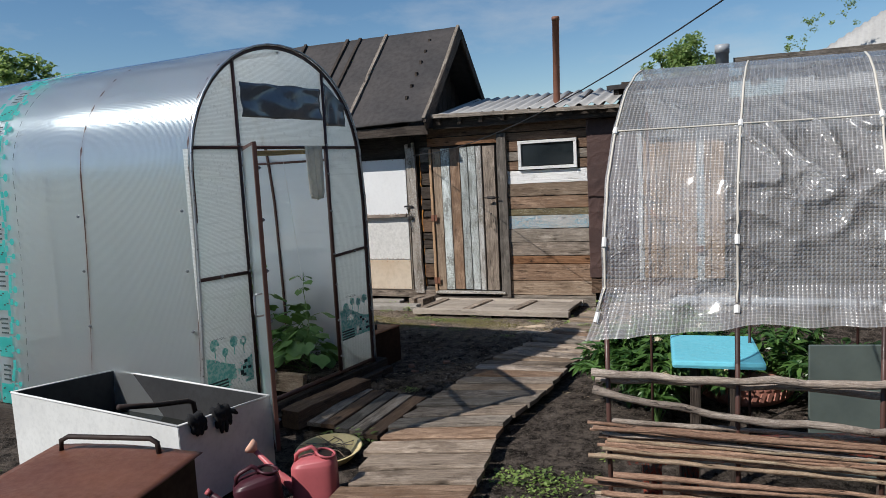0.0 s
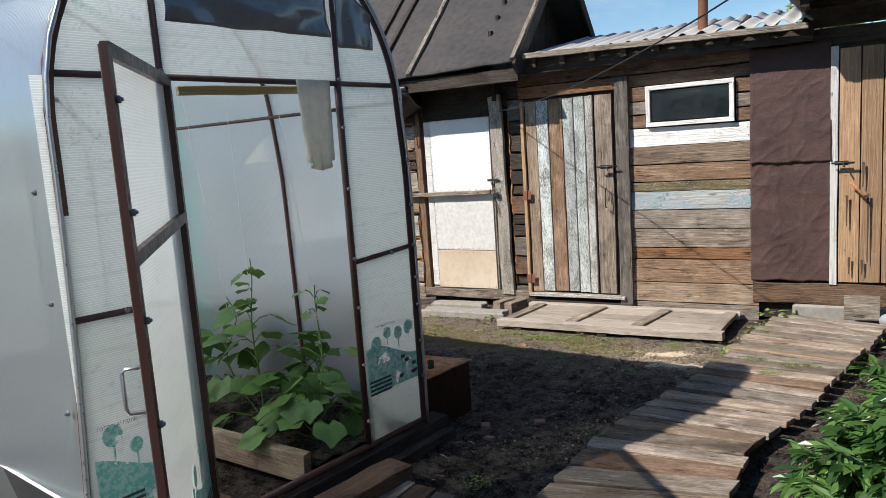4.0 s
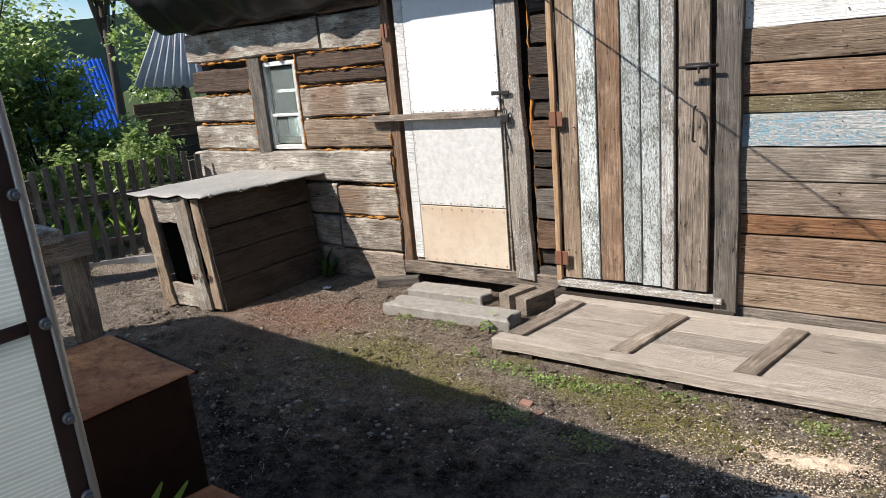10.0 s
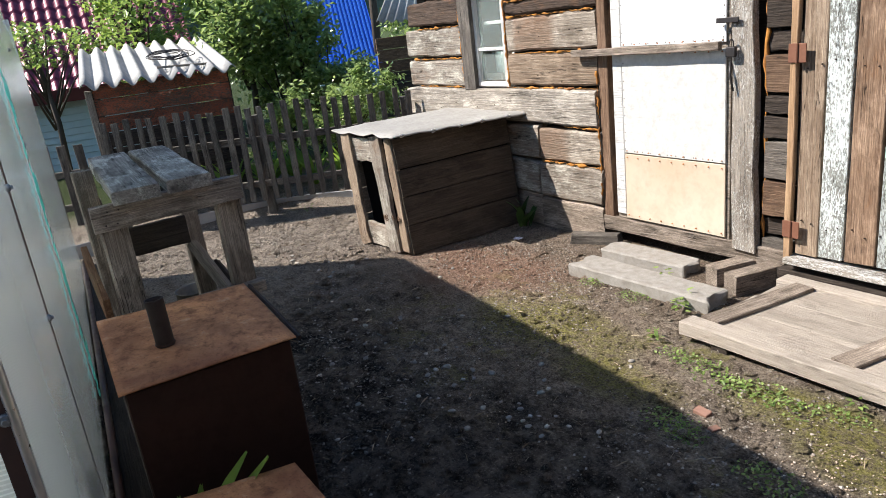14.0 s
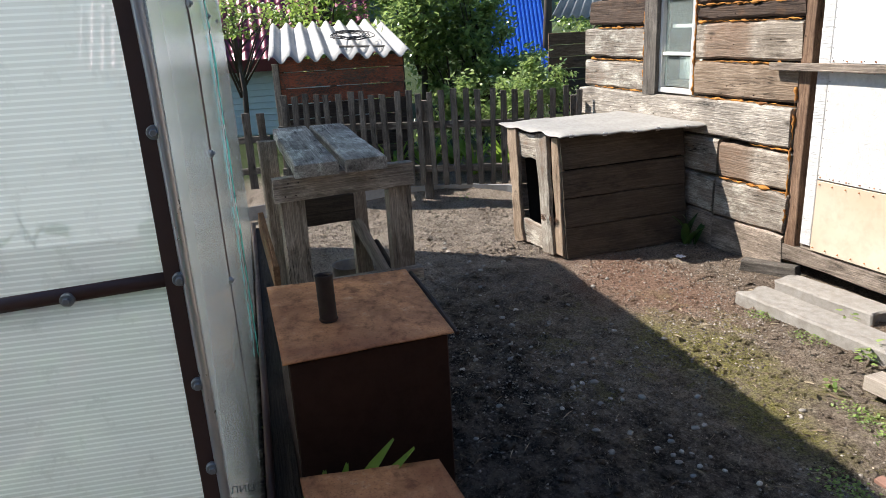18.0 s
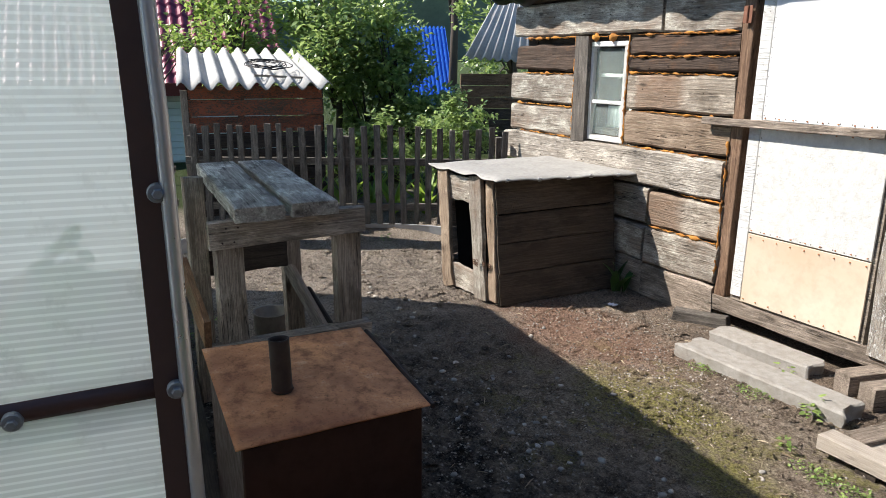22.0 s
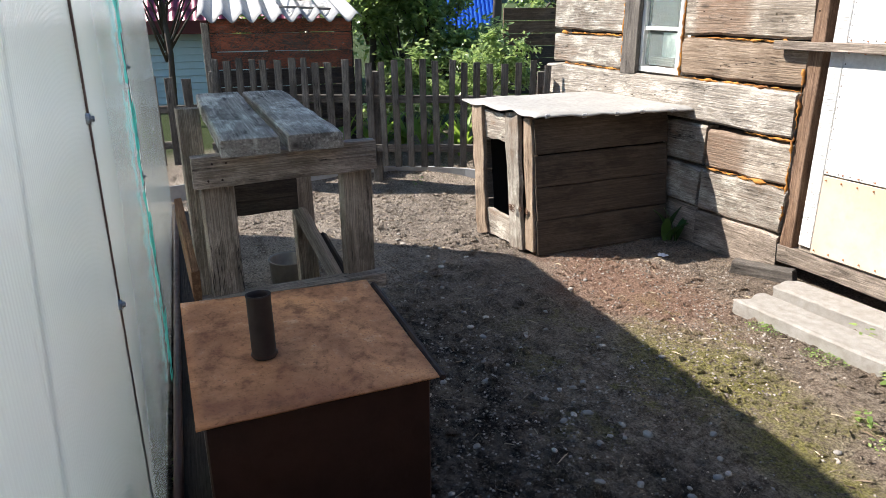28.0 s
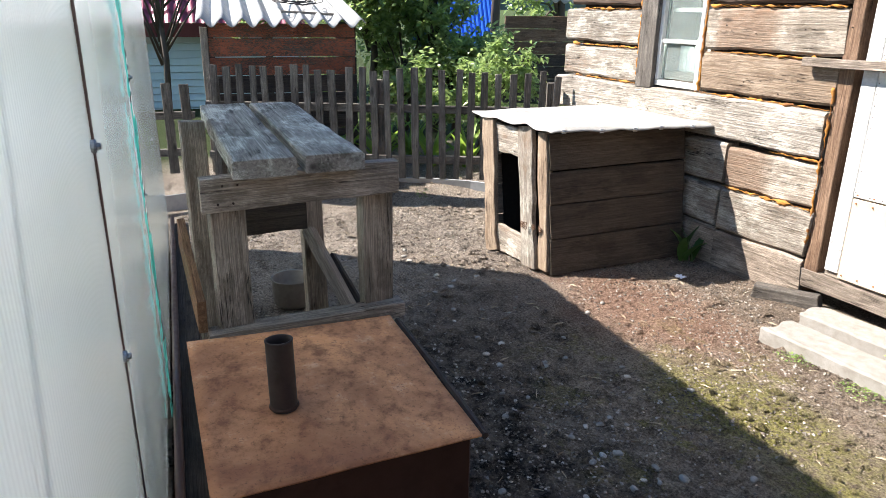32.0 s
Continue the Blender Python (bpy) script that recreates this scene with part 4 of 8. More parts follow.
def arch(s):
    """Across and height of the arch, s from 0 (south foot) to 1 (north foot)."""
    r = GW / 2
    hs = 1.62 - GB0
    arc = math.pi * 0.93
    total = 2 * hs + arc
    d = s * total
    if d < hs:
        return -GW + 0.07 * math.sin(d / hs * 1.57) - 0.0, GB0 + d
    if d > hs + arc:
        d = total - d
        return -0.044 - 0.026 * max(0.0, (GB0 + d - 1.25) / 0.37) ** 2, GB0 + d
    a = math.pi * (d - hs) / arc
    return -r - (r - 0.07) * math.cos(a), 1.62 + 0.92 * math.sin(a) ** 0.92


def poly(name, lines_axis, tint=(0.86, 0.9, 0.9), dark=0.0, flute=0.011, gloss=0.6, pass_=0.62, shine=0.3, sheen=0.03, lines=0.42, clear_=0.2, dirt=0.25, ribs=0.0):
    """Twin-wall polycarbonate: milky, glossy, fluted."""
    mt, t, b = shader(name)
    n = t.nodes
    v = coords(t, shift=False, world=True)
    sep = n.new("ShaderNodeSeparateXYZ")
    t.links.new(v, sep.inputs[0])
    wv = calc(t, "SINE", calc(t, "MULTIPLY", sep.outputs[lines_axis], 2 * math.pi / flute))
    big, small = noise_of(t, v, 1.7, 4, 0.6), noise_of(t, v, 22, 5, 0.7)
    col = mixc(t, ramp(t, small, 0.55, 0.75, 0.0, dirt + dark), tint, tuple(c * 0.55 for c in tint))
    streak = noise_of(t, coords(t, (2.5, 2.5, 45), shift=False, world=True), 1.0, 6, 0.7)
    col = mixc(t, ramp(t, streak, 0.54, 0.66, 0.0, (dirt + dark) * 0.45), col, tuple(c * 0.45 for c in tint))
    mould = calc(t, "MULTIPLY", ramp(t, noise_of(t, v, 60, 3, 0.6), 0.56, 0.64), ramp(t, big, 0.5, 0.62, 0.0, dirt))
    col = mixc(t, mould, col, tuple(c * 0.35 for c in tint))
    col = mixc(t, ramp(t, wv, 0.75, 0.15, 0.0, lines), col, tuple(c * 0.62 for c in tint))
    tr = n.new("ShaderNodeBsdfTranslucent")
    t.links.new(col, tr.inputs[0])
    clear = n.new("ShaderNodeBsdfTransparent")
    clear.inputs[0].default_value = (0.9, 0.95, 0.95, 1)
    m1, m2 = n.new("ShaderNodeMixShader"), n.new("ShaderNodeMixShader")
    t.links.new(mixc(t, 1.0, col, (gloss, gloss, gloss), "MULTIPLY"), b.inputs["Base Color"])
    t.links.new(ramp(t, big, 0.3, 0.7, 0.14, 0.26), b.inputs["Roughness"])
    b.inputs["Specular IOR Level"].default_value = 0.6
    bump(t, b, calc(t, "ADD", calc(t, "MULTIPLY", wv, 0.25), big), 0.12, 0.01)
    m1.inputs[0].default_value = pass_
    t.links.new(b.outputs[0], m1.inputs[1])
    t.links.new(tr.outputs[0], m1.inputs[2])
    m2.inputs[0].default_value = clear_
    t.links.new(m1.outputs[0], m2.inputs[1])
    t.links.new(clear.outputs[0], m2.inputs[2])
    gl = n.new("ShaderNodeBsdfGlossy")
    gl.inputs["Roughness"].default_value = shine
    gl.inputs["Color"].default_value = (0.84, 0.96, 1.0, 1)
    bp = node(t, "ShaderNodeBump", Strength=1.0 if ribs else 0.15, Distance=ribs or 0.01)
    t.links.new(calc(t, "ADD", wv, calc(t, "MULTIPLY", big, 6.0)) if ribs else big, bp.inputs["Height"])
    t.links.new(bp.outputs[0], gl.inputs["Normal"])
    fr = node(t, "ShaderNodeLayerWeight", Blend=0.5)
    m3 = n.new("ShaderNodeMixShader")
    t.links.new(calc(t, "ADD", calc(t, "MULTIPLY", calc(t, "POWER", fr.outputs[1], 5.0), 0.75), sheen), m3.inputs[0])
    t.links.new(m2.outputs[0], m3.inputs[1])
    t.links.new(gl.outputs[0], m3.inputs[2])
    t.links.new(m3.outputs[0], n["Material Output"].inputs[0])
    return mt


POLY_COVER = poly("polycarbonate_cover", 0, (0.95, 0.985, 0.985), 0.0, gloss=1.0, pass_=0.86, shine=0.2, sheen=0.24, lines=0.05, clear_=0.16, dirt=0.05, ribs=0.00045)
POLY_FRONT = poly("polycarbonate_end", 2, (0.84, 0.86, 0.83), 0.25, gloss=0.5, flute=0.0086, dirt=0.5, lines=0.58, clear_=0.24, sheen=0.05, pass_=0.93)
POLY_DOOR = poly("polycarbonate_door", 2, (0.82, 0.84, 0.82), 0.2, gloss=0.55, pass_=0.5, clear_=0.3)
gh = tagged(thing("greenhouse", tuple(gp(-2.1, -0.95, GB0))), "arched polycarbonate greenhouse on a brown tube frame, door open", "greenhouse")


def cover(l0, l1, off, name):
    def fn(u, v):
        y, z = arch(v)
        q = gp(l0 + (l1 - l0) * u, y + (0.013 + off) * (1 if v > 0.5 else -1) * abs(2 * v - 1) ** 0.5, z + (0.012 + off) * (1 - abs(2 * v - 1)))
        dent = 0.004 * math.sin(u * 6.28 * 2) * math.sin(v * 3.14)
        return q + GY * dent * (1 if v > 0.5 else -1)
    return part(name, sheet_bm(24, 72, fn), POLY_COVER, gh, smooth=True)


cover(0.02, -2.13, 0.0, "cover_sheet")
cover(-2.06, -4.22, 0.008, "cover_sheet")


def gtube(name, pts, r=0.014, mat=None, label="", parent=None):
    return part(name, tube_bm([gp(*p) for p in pts], r, 6), mat or BROWN_METAL, parent or gh, label, smooth=True)


for l in (0.0, -1.0, -2.1, -3.15, -4.2):
    gtube("arch_tube", [(l + (0.15 * (i / 40 - 0.5) if l == -1.0 else 0.0), *arch(i / 40)) for i in range(41)], 0.013)
gtube("edge_profile", [(0.026, arch(i / 48)[0] + 0.012 * (2 * i / 48 - 1), arch(i / 48)[1] + 0.01 * (1 - abs(2 * i / 48 - 1))) for i in range(49)], 0.008, ZINC, "galvanised edge strip")


def rim(u, v):
    """The flat brown end arch: v along it, u across its width."""
    y, z = arch(0.22 + 0.78 * v)
    a = Vector((y + GW / 2, max(0, z - 1.62), 0)).normalized()
    w = 0.008 - 0.02 * min(1, max(0, (v - 0.35) * 3)) + (0.016 + 0.022 * min(1, max(0, (v - 0.35) * 3))) * u
    return gp(0.014, y - a.x * w, z - a.y * w)


part("end_arch", thick_bm(2, 60, rim, 0.006), BROWN_METAL, gh, "dark brown flat end arch")
VENT = plain("dark_clear_film", (0.2, 0.21, 0.215), 0.16, 0.0, 0.4, 6, 0.5, spec=0.9)
part("vent_film", thick_bm(40, 14, lambda u, v: gp(0.018 + 0.03 * noise.noise((u * 3.5, v * 2.2, 3)) + 0.014 * math.sin(v * 3.1) * math.sin(u * 3.1), -1.36 + 0.84 * u, 2.02 + 0.24 * v + 0.014 * noise.noise((u * 4, v, 8))), 0.002), VENT, gh, "dark creased film over the vent opening", smooth=True)
part("vent_film", thick_bm(16, 12, lambda u, v: gp(0.016 + 0.012 * noise.noise((u * 3, v * 2.2, 9)), -0.47 + 0.24 * u, 1.98 + (0.34 - 0.17 * u) * v), 0.002), VENT, gh, "dark creased film over the vent opening", smooth=True)
for y in (-GW, 0.0, -GW * 0.5):
    zt = GB0 + 0.02 if y != -GW * 0.5 else 2.5
    gtube("purlin", [(0, y, zt), (-GL, y, zt)], 0.014)
for y in (-0.11, -GW + 0.11):
    gtube("purlin", [(0, y, 1.72), (-GL, y, 1.72)], 0.01)
DL, DR = -1.4, -0.48   # the doorway
for y in (DL, DR):
    top = max(arch(i / 200)[1] for i in range(201) if abs(arch(i / 200)[0] - y) < 0.02)
    gtube("door_post", [(0, y, GB0), (0, y, top)], 0.017)
gtube("cross_tube", [(0, -GW + 0.1, 1.81), (0, -0.06, 1.81)], 0.014)
gtube("cross_tube", [(0, -GW + 0.05, 0.95), (0, DL, 0.94)], 0.014)
gtube("cross_tube", [(0, DR, 0.93), (0, -0.04, 0.955)], 0.014)
gtube("foot_tube", [(0, -GW, GB0 + 0.02), (0, 0, GB0 + 0.02)], 0.02)


def front_panel(l, y0, y1, z0, z1, mat, name="end_sheet"):
    def clip(y):
        zs = [arch(i / 200) for i in range(201)]
        c = [q for p, q in zs if abs(p - y) < 0.015 and q > 1.0]
        return max(c) if c else 1.62
    def fn(u, v):
        y = y0 + (y1 - y0) * u
        top = min(z1, clip(min(max(y, -GW + 0.09), -0.09)))
        z = z0 + (top - z0) * v
        return gp(l, y, z)
    return part(name, sheet_bm(10, 10, fn), mat, gh)


front_panel(0.006, -GW + 0.03, DL, GB0, 1.8, POLY_FRONT)
front_panel(0.006, DR, -0.03, GB0, 1.8, POLY_FRONT)
front_panel(0.006, -GW + 0.09, -0.09, 1.8, 2.55, POLY_FRONT)
front_panel(-GL, -GW + 0.03, -0.03, GB0, 1.6, POLY_FRONT)
front_panel(-GL, -GW + 0.09, -0.09, 1.6, 2.55, POLY_FRONT)

# ---- greenhouse: door, bolts, prints, beds, plants ----
BOLT = plain("zinc_bolt", (0.3, 0.31, 0.32), 0.5, 0.7, 0.2, 40, 0.1)
def lace_mat():
    """Teal print with gaps in it."""
    mt, t, b = shader("teal_print_with_gaps")
    n1, n2 = noise_of(t, coords(t), 9, 3, 0.5), noise_of(t, coords(t), 45, 3, 0.6)
    t.links.new(mixc(t, ramp(t, n2, 0.45, 0.55), (0.1, 0.48, 0.39), (0.3, 0.62, 0.53)), b.inputs["Base Color"])
    b.inputs["Roughness"].default_value = 0.4
    tr = t.nodes.new("ShaderNodeBsdfTransparent")
    m = t.nodes.new("ShaderNodeMixShader")
    t.links.new(calc(t, "MULTIPLY", ramp(t, calc(t, "ADD", n1, calc(t, "MULTIPLY", n2, 0.5)), 0.62, 0.65), 0.9), m.inputs[0])
    t.links.new(tr.outputs[0], m.inputs[1])
    t.links.new(b.outputs[0], m.inputs[2])
    t.links.new(m.outputs[0], t.nodes["Material Output"].inputs[0])
    return mt


LACE = lace_mat()
INK = plain("black_print", (0.03, 0.05, 0.05), 0.6, 0, 0.1, 8, 0.0)


def leaf_mat(name, a, b, trans=0.35, rough=0.5):
    """Leaves: two greens by leaf and by noise, light shining through."""
    mt, t, bs = shader(name)
    g = t.nodes.new("ShaderNodeNewGeometry")
    info = t.nodes.new("ShaderNodeObjectInfo")
    f = calc(t, "FRACT", calc(t, "ADD", g.outputs["Random Per Island"], info.outputs["Random"]))
    col = mixc(t, f, a, b)
    col = mixc(t, ramp(t, noise_of(t, coords(t), 30, 3), 0.4, 0.7, 0, 0.3), col, tuple(c * 0.6 for c in a))
    t.links.new(col, bs.inputs["Base Color"])
    bs.inputs["Roughness"].default_value = rough
    tr = t.nodes.new("ShaderNodeBsdfTranslucent")
    t.links.new(mixc(t, 0.5, col, tuple(min(1, c * 1.8) for c in b)), tr.inputs[0])
    m = t.nodes.new("ShaderNodeMixShader")
    m.inputs[0].default_value = trans
    t.links.new(bs.outputs[0], m.inputs[1])
    t.links.new(tr.outputs[0], m.inputs[2])
    t.links.new(m.outputs[0], t.nodes["Material Output"].inputs[0])
    return mt


LEAF_CUC = leaf_mat("cucumber_leaf", (0.05, 0.12, 0.03), (0.15, 0.27, 0.07), 0.25)
LEAF_PEONY = leaf_mat("peony_leaf", (0.02, 0.06, 0.015), (0.11, 0.21, 0.05), 0.25, 0.33)
LEAF_TREE = leaf_mat("tree_leaf", (0.05, 0.11, 0.025), (0.36, 0.46, 0.16), 0.4, 0.28)
LEAF_LIGHT = leaf_mat("light_tree_leaf", (0.07, 0.14, 0.03), (0.34, 0.45, 0.11), 0.4, 0.35)
LEAF_WEED = leaf_mat("weed_leaf", (0.08, 0.14, 0.03), (0.34, 0.45, 0.13))
STEM = plain("green_stem", (0.1, 0.18, 0.05), 0.7, 0, 0.2, 20, 0.1)
BARK = plain("bark", (0.09, 0.07, 0.055), 0.9, 0, 0.35, 20, 0.8)
GMAT = Matrix(((*GX, 0), (*GY, 0), (0, 0, 1, 0), (0, 0, 0, 1))).transposed()


def bolt_bm(r=0.0095):
    """A hexagon head on a round washer."""
    bm = lathe_bm([(0.0001, 0.003), (r, 0.0028), (r * 1.12, 0.0), (r * 1.12, -0.006)], 14)
    lo, hi, tp = [[bm.verts.new((q * r * 0.62 * math.cos(k * 1.0472), q * r * 0.62 * math.sin(k * 1.0472), z)) for k in range(6)] for q, z in ((1.0, 0.002), (1.0, 0.0075), (0.82, 0.009))]
    for a, b in ((lo, hi), (hi, tp)):
        for k in range(6):
            bm.faces.new((a[k], a[(k + 1) % 6], b[(k + 1) % 6], b[k]))
    bm.faces.new(tp)
    return bm


BOLT_MESH = bpy.data.meshes.new("bolt")
b_ = bolt_bm()
b_.to_mesh(BOLT_MESH)
b_.free()
BOLT_MESH.materials.append(BOLT)


def bolt(at, out, parent):
    ob = new("bolt", BOLT_MESH)
    ob.parent = parent
    m = Vector(out).to_track_quat("Z", "Y").to_matrix().to_4x4()
    m.translation = at
    ob.matrix_basis = world_of(parent).inverted() @ m
    return ob


for z in (0.22, 0.42, 0.625, 0.78, 0.957, 1.178, 1.42):
    bolt(gp(0.028, -0.047, z), GX, gh)
for z in (0.2, 0.6, 1.0, 1.39):
    bolt(gp(-0.03, -GW + 0.01, z + 0.02), -GY, gh)
    if z > 0.5:
        for l in (-1.05, -2.1, -3.15):
            bolt(gp(-0.925 if l == -1.05 else l, -0.029, z + (0.03 if z < 0.8 else 0)), GY, gh)
            bolt(gp(l, -GW + 0.02, z), -GY, gh)
for y, zs in ((DR, (0.1, 0.4, 0.7, 0.95, 1.3, 1.6, 1.83)), (DL, (0.95, 1.83)), (-0.211, (0.94,)), (-1.65, (0.95,))):
    for z in zs:
        bolt(gp(0.018, y, z), GX, gh)

# door leaf, swung out to the south
HN, FR = Vector((-3.02, 4.08, 0)), Vector((-2.44, 3.40, 0))
gd = thing("greenhouse_door", tuple(HN + Vector((0, 0, 0.0))), "open greenhouse door, brown tube frame with polycarbonate", "door")
dx = (FR - HN).normalized()
dn = Vector((dx.y, -dx.x, 0))


def dp(s, z, o=0.0):
    return HN + dx * s * (FR - HN).length + Vector((0, 0, z)) + dn * o


for a, b in (((0.02, 0.0), (0.02, 1.8)), ((1, -0.02), (1, 1.79)), ((0.02, 1.79), (1, 1.78)), ((0.02, 0.0), (1, -0.02)), ((0.02, 1.27), (1, 1.22))):
    board("frame_tube", dp(*a), dp(*b), 0.04, 0.024, dn, BROWN_METAL, gd, wear=0.0, n=1)
part("door_sheet", sheet_bm(8, 12, lambda u, v: dp(0.02 + 0.97 * u, 0.0 + 1.78 * v, 0.013)), POLY_DOOR, gd)
part("handle", tube_bm([dp(0.985, 0.79, 0.02), dp(0.985, 0.79, 0.06), dp(0.985, 0.805, 0.07), dp(0.985, 0.905, 0.07), dp(0.985, 0.92, 0.06), dp(0.985, 0.92, 0.02)], 0.006, 8), ZINC, gd, "bent steel handle", smooth=True)
for z in (0.15, 0.45, 0.75, 1.05, 1.35, 1.65):
    bolt(dp(0.99, z, -0.02), -dn, gd)


def print_band(parent, at, wide, seed, flip=1.0, high=0.42):
    """The sheet's teal maker's print: a band of ground, trees, black bars, a line of text. at(u, z) gives a place."""
    r = random.Random(seed)
    pb = part("print_band", sheet_bm(10, 3, lambda u, v: at(u * wide, 0.02 + (0.2 + 0.05 * math.sin(u * 4 + seed)) * v, 0.0)), LACE, parent, "teal printed band")
    bm = bmesh.new()
    for i in range(4):
        c, z, rr = wide * (0.2 + 0.22 * i) * 0.95, 0.27 + r.uniform(0, 0.07), r.uniform(0.026, 0.04)
        ring = [bm.verts.new(at(c + rr * math.cos(k * 0.5236), z + rr * 1.1 * math.sin(k * 0.5236), 0.0012)) for k in range(12)]
        bm.faces.new(ring)
        q = [bm.verts.new(at(c + a, z + b, 0.0012)) for a, b in ((-0.004, -0.09), (0.004, -0.09), (0.004, -rr), (-0.004, -rr))]
        bm.faces.new(q)
    part("print_drawing", bm, LACE, pb, "teal printed trees")["kind"] = "stuff"
    bm = bmesh.new()
    for i in range(4):
        a, b, z = wide * 0.02, wide * 0.42, 0.015 + 0.022 * i
        bm.faces.new([bm.verts.new(at(x, z + zz, 0.0016)) for x, zz in ((a, 0), (b, 0), (b, 0.012), (a, 0.012))])
    for i in range(6):
        a, z = wide * r.uniform(0.55, 0.9), r.uniform(0.05, 0.16)
        bm.faces.new([bm.verts.new(at(x, z + zz, 0.0016)) for x, zz in ((a, 0), (a + 0.03, 0), (a + 0.03, 0.02), (a, 0.02))])
    part("printed_text", bm, INK, pb, "black printed bars")["kind"] = "stuff"


def writing(text, m, size, parent, material):
    cu = bpy.data.curves.new("lettering", "FONT")
    cu.body, cu.size, cu.align_x = text, size, "LEFT"
    tmp = bpy.data.objects.new("lettering", cu)
    scene.collection.objects.link(tmp)
    dg = bpy.context.evaluated_depsgraph_get()
    dg.update()
    me = bpy.data.meshes.new_from_object(tmp.evaluated_get(dg))
    bpy.data.objects.remove(tmp)
    me.materials.clear()
    me.materials.append(material)
    ob = new("lettering", me)
    ob.parent = parent
    ob.matrix_basis = world_of(parent).inverted() @ m
    ob["label"] = "printed words"
    return ob


print_band(gh, lambda x, z, o: gp(0.009 + o, DR + 0.03 + x, 0.2 + z), 0.4, 1)
print_band(gh, lambda x, z, o: gp(0.009 + o, -GW + 0.06 + x, 0.16 + z), 0.4, 2)
print_band(gd, lambda x, z, o: dp(0.05 + x, 0.08 + z, 0.0115 - o), 0.42, 3)
for y0, z0 in ((DR + 0.1, 0.565), (-GW + 0.08, 0.53)):
    wm = Matrix((GY, Vector((0, 0, 1)), GX)).transposed().to_4x4()
    wm.translation = gp(0.012, y0, z0)
    writing("ГОТОВЫЙ ПОЛИКАРБОНАТ ДЛЯ ТЕПЛИЦ", wm, 0.019, gh, INK)


def cover_print(l0, l1, s0, s1, seed, full=True):
    """The same print up the edge of a cover sheet: a teal band with blank panels and black bars, small trees and a line of writing beside it."""
    def at(a, s, o):
        y, z = arch(min(max(s, 0.0), 1.0))
        k = 1 if s > 0.5 else -1
        return gp(l0 + (l1 - l0) * a, y + (0.027 + o) * k * abs(2 * s - 1) ** 0.5, z + (0.026 + o) * (1 - abs(2 * s - 1)))

    def quad(bm, a0, a1, b0, b1, o):
        n = max(1, int((b1 - b0) / 0.01))
        for i in range(n):
            c0, c1 = b0 + (b1 - b0) * i / n, b0 + (b1 - b0) * (i + 1) / n
            bm.faces.new([bm.verts.new(at(a, c, o)) for a, c in ((a0, c0), (a1, c0), (a1, c1), (a0, c1))])

    r = random.Random(seed)
    teal, ink, wide = bmesh.new(), bmesh.new(), abs(l1 - l0)
    step, s = 0.058, s0
    while s < s1:
        e = min(s + step, s1)
        h = e - s
        for k in range(8):
            o_, w_ = 0.05 * r.uniform(-1, 1), r.uniform(0.16, 0.3) if full is False else 0.08
            quad(teal, 0.42 + o_, 0.42 + o_ + w_, s + h * k / 8, s + h * (k + (0.98 if r.random() < 0.8 else 0.6)) / 8, 0.0)
        quad(teal, 0.5, 0.82, s, s + 0.42 * h, 0.0)
        for k in range(3 if full else 1):
            quad(teal, 0.88, 0.97, s + h * (0.05 + 0.3 * k), s + h * (0.22 + 0.3 * k), 0.0)
        for k in range(4):
            quad(ink, 0.54, 0.74, s + h * (0.5 + 0.1 * k), s + h * (0.535 + 0.1 * k), 0.001)
            quad(ink, 0.06, 0.075, s + h * (0.06 + 0.24 * k), s + h * (0.2 + 0.24 * k), 0.001)
        for k in range(5):
            a, c = r.uniform(0.5, 0.78), s + h * r.uniform(0.04, 0.36)
            quad(ink, a, a + 0.05, c, c + 0.0016, 0.001)
        for k in range(3):
            a, c, rr = 0.3 + 0.03 * r.uniform(-1, 1), s + h * (0.15 + 0.3 * k), 0.024 * r.uniform(0.8, 1.15)
            teal.faces.new([teal.verts.new(at(a + rr / wide * math.cos(q * 0.5236), c + rr / 6.3 * math.sin(q * 0.5236), 0.0005)) for q in range(12)])
            quad(teal, a + 0.01, 0.42, c - 0.0006, c + 0.0006, 0.0005)
        s = e
    part("print_strip", teal, LACE2, gh, "teal printed strip")["kind"] = "stuff"
    part("printed_text", ink, INK, gh, "black printed bars")["kind"] = "stuff"


LACE2 = leaf_mat("teal_edge_print", (0.04, 0.42, 0.38), (0.1, 0.52, 0.47), 0.55, 0.4)
cover_print(-1.75, -2.2, 0.0, 0.5, 4)
cover_print(-1.72, -2.06, 0.5, 1.0, 6, False)
cover_print(-3.9, -4.2, 0.0, 0.5, 5)

# sill, step and beds
CLOTH = leaf_mat("cream_cloth", (0.8, 0.74, 0.6), (0.9, 0.85, 0.74), 0.5, 0.9)
sill = tagged(thing("greenhouse_sill", tuple(gp(0, -0.95, -0.2))), "dark timber sill under the greenhouse front", "timber")
board("sill_beam", gp(-0.02, -GW - 0.1, -0.14), gp(-0.02, 0.12, -0.14), 0.14, 0.12, GX, W_DARK, sill, rnd=rs, wear=0.01, n=6)
board("sill_beam", gp(0.08, -GW + 0.3, -0.17), gp(0.08, 0.1, -0.17), 0.09, 0.06, GX, W_DARK, sill, rnd=rs, wear=0.008, n=6)
board("sill_beam", gp(-0.1, 0.04, -0.14), gp(-GL, 0.04, -0.14), 0.14, 0.1, GY, W_DARK, sill, rnd=rs, wear=0.008, n=6)
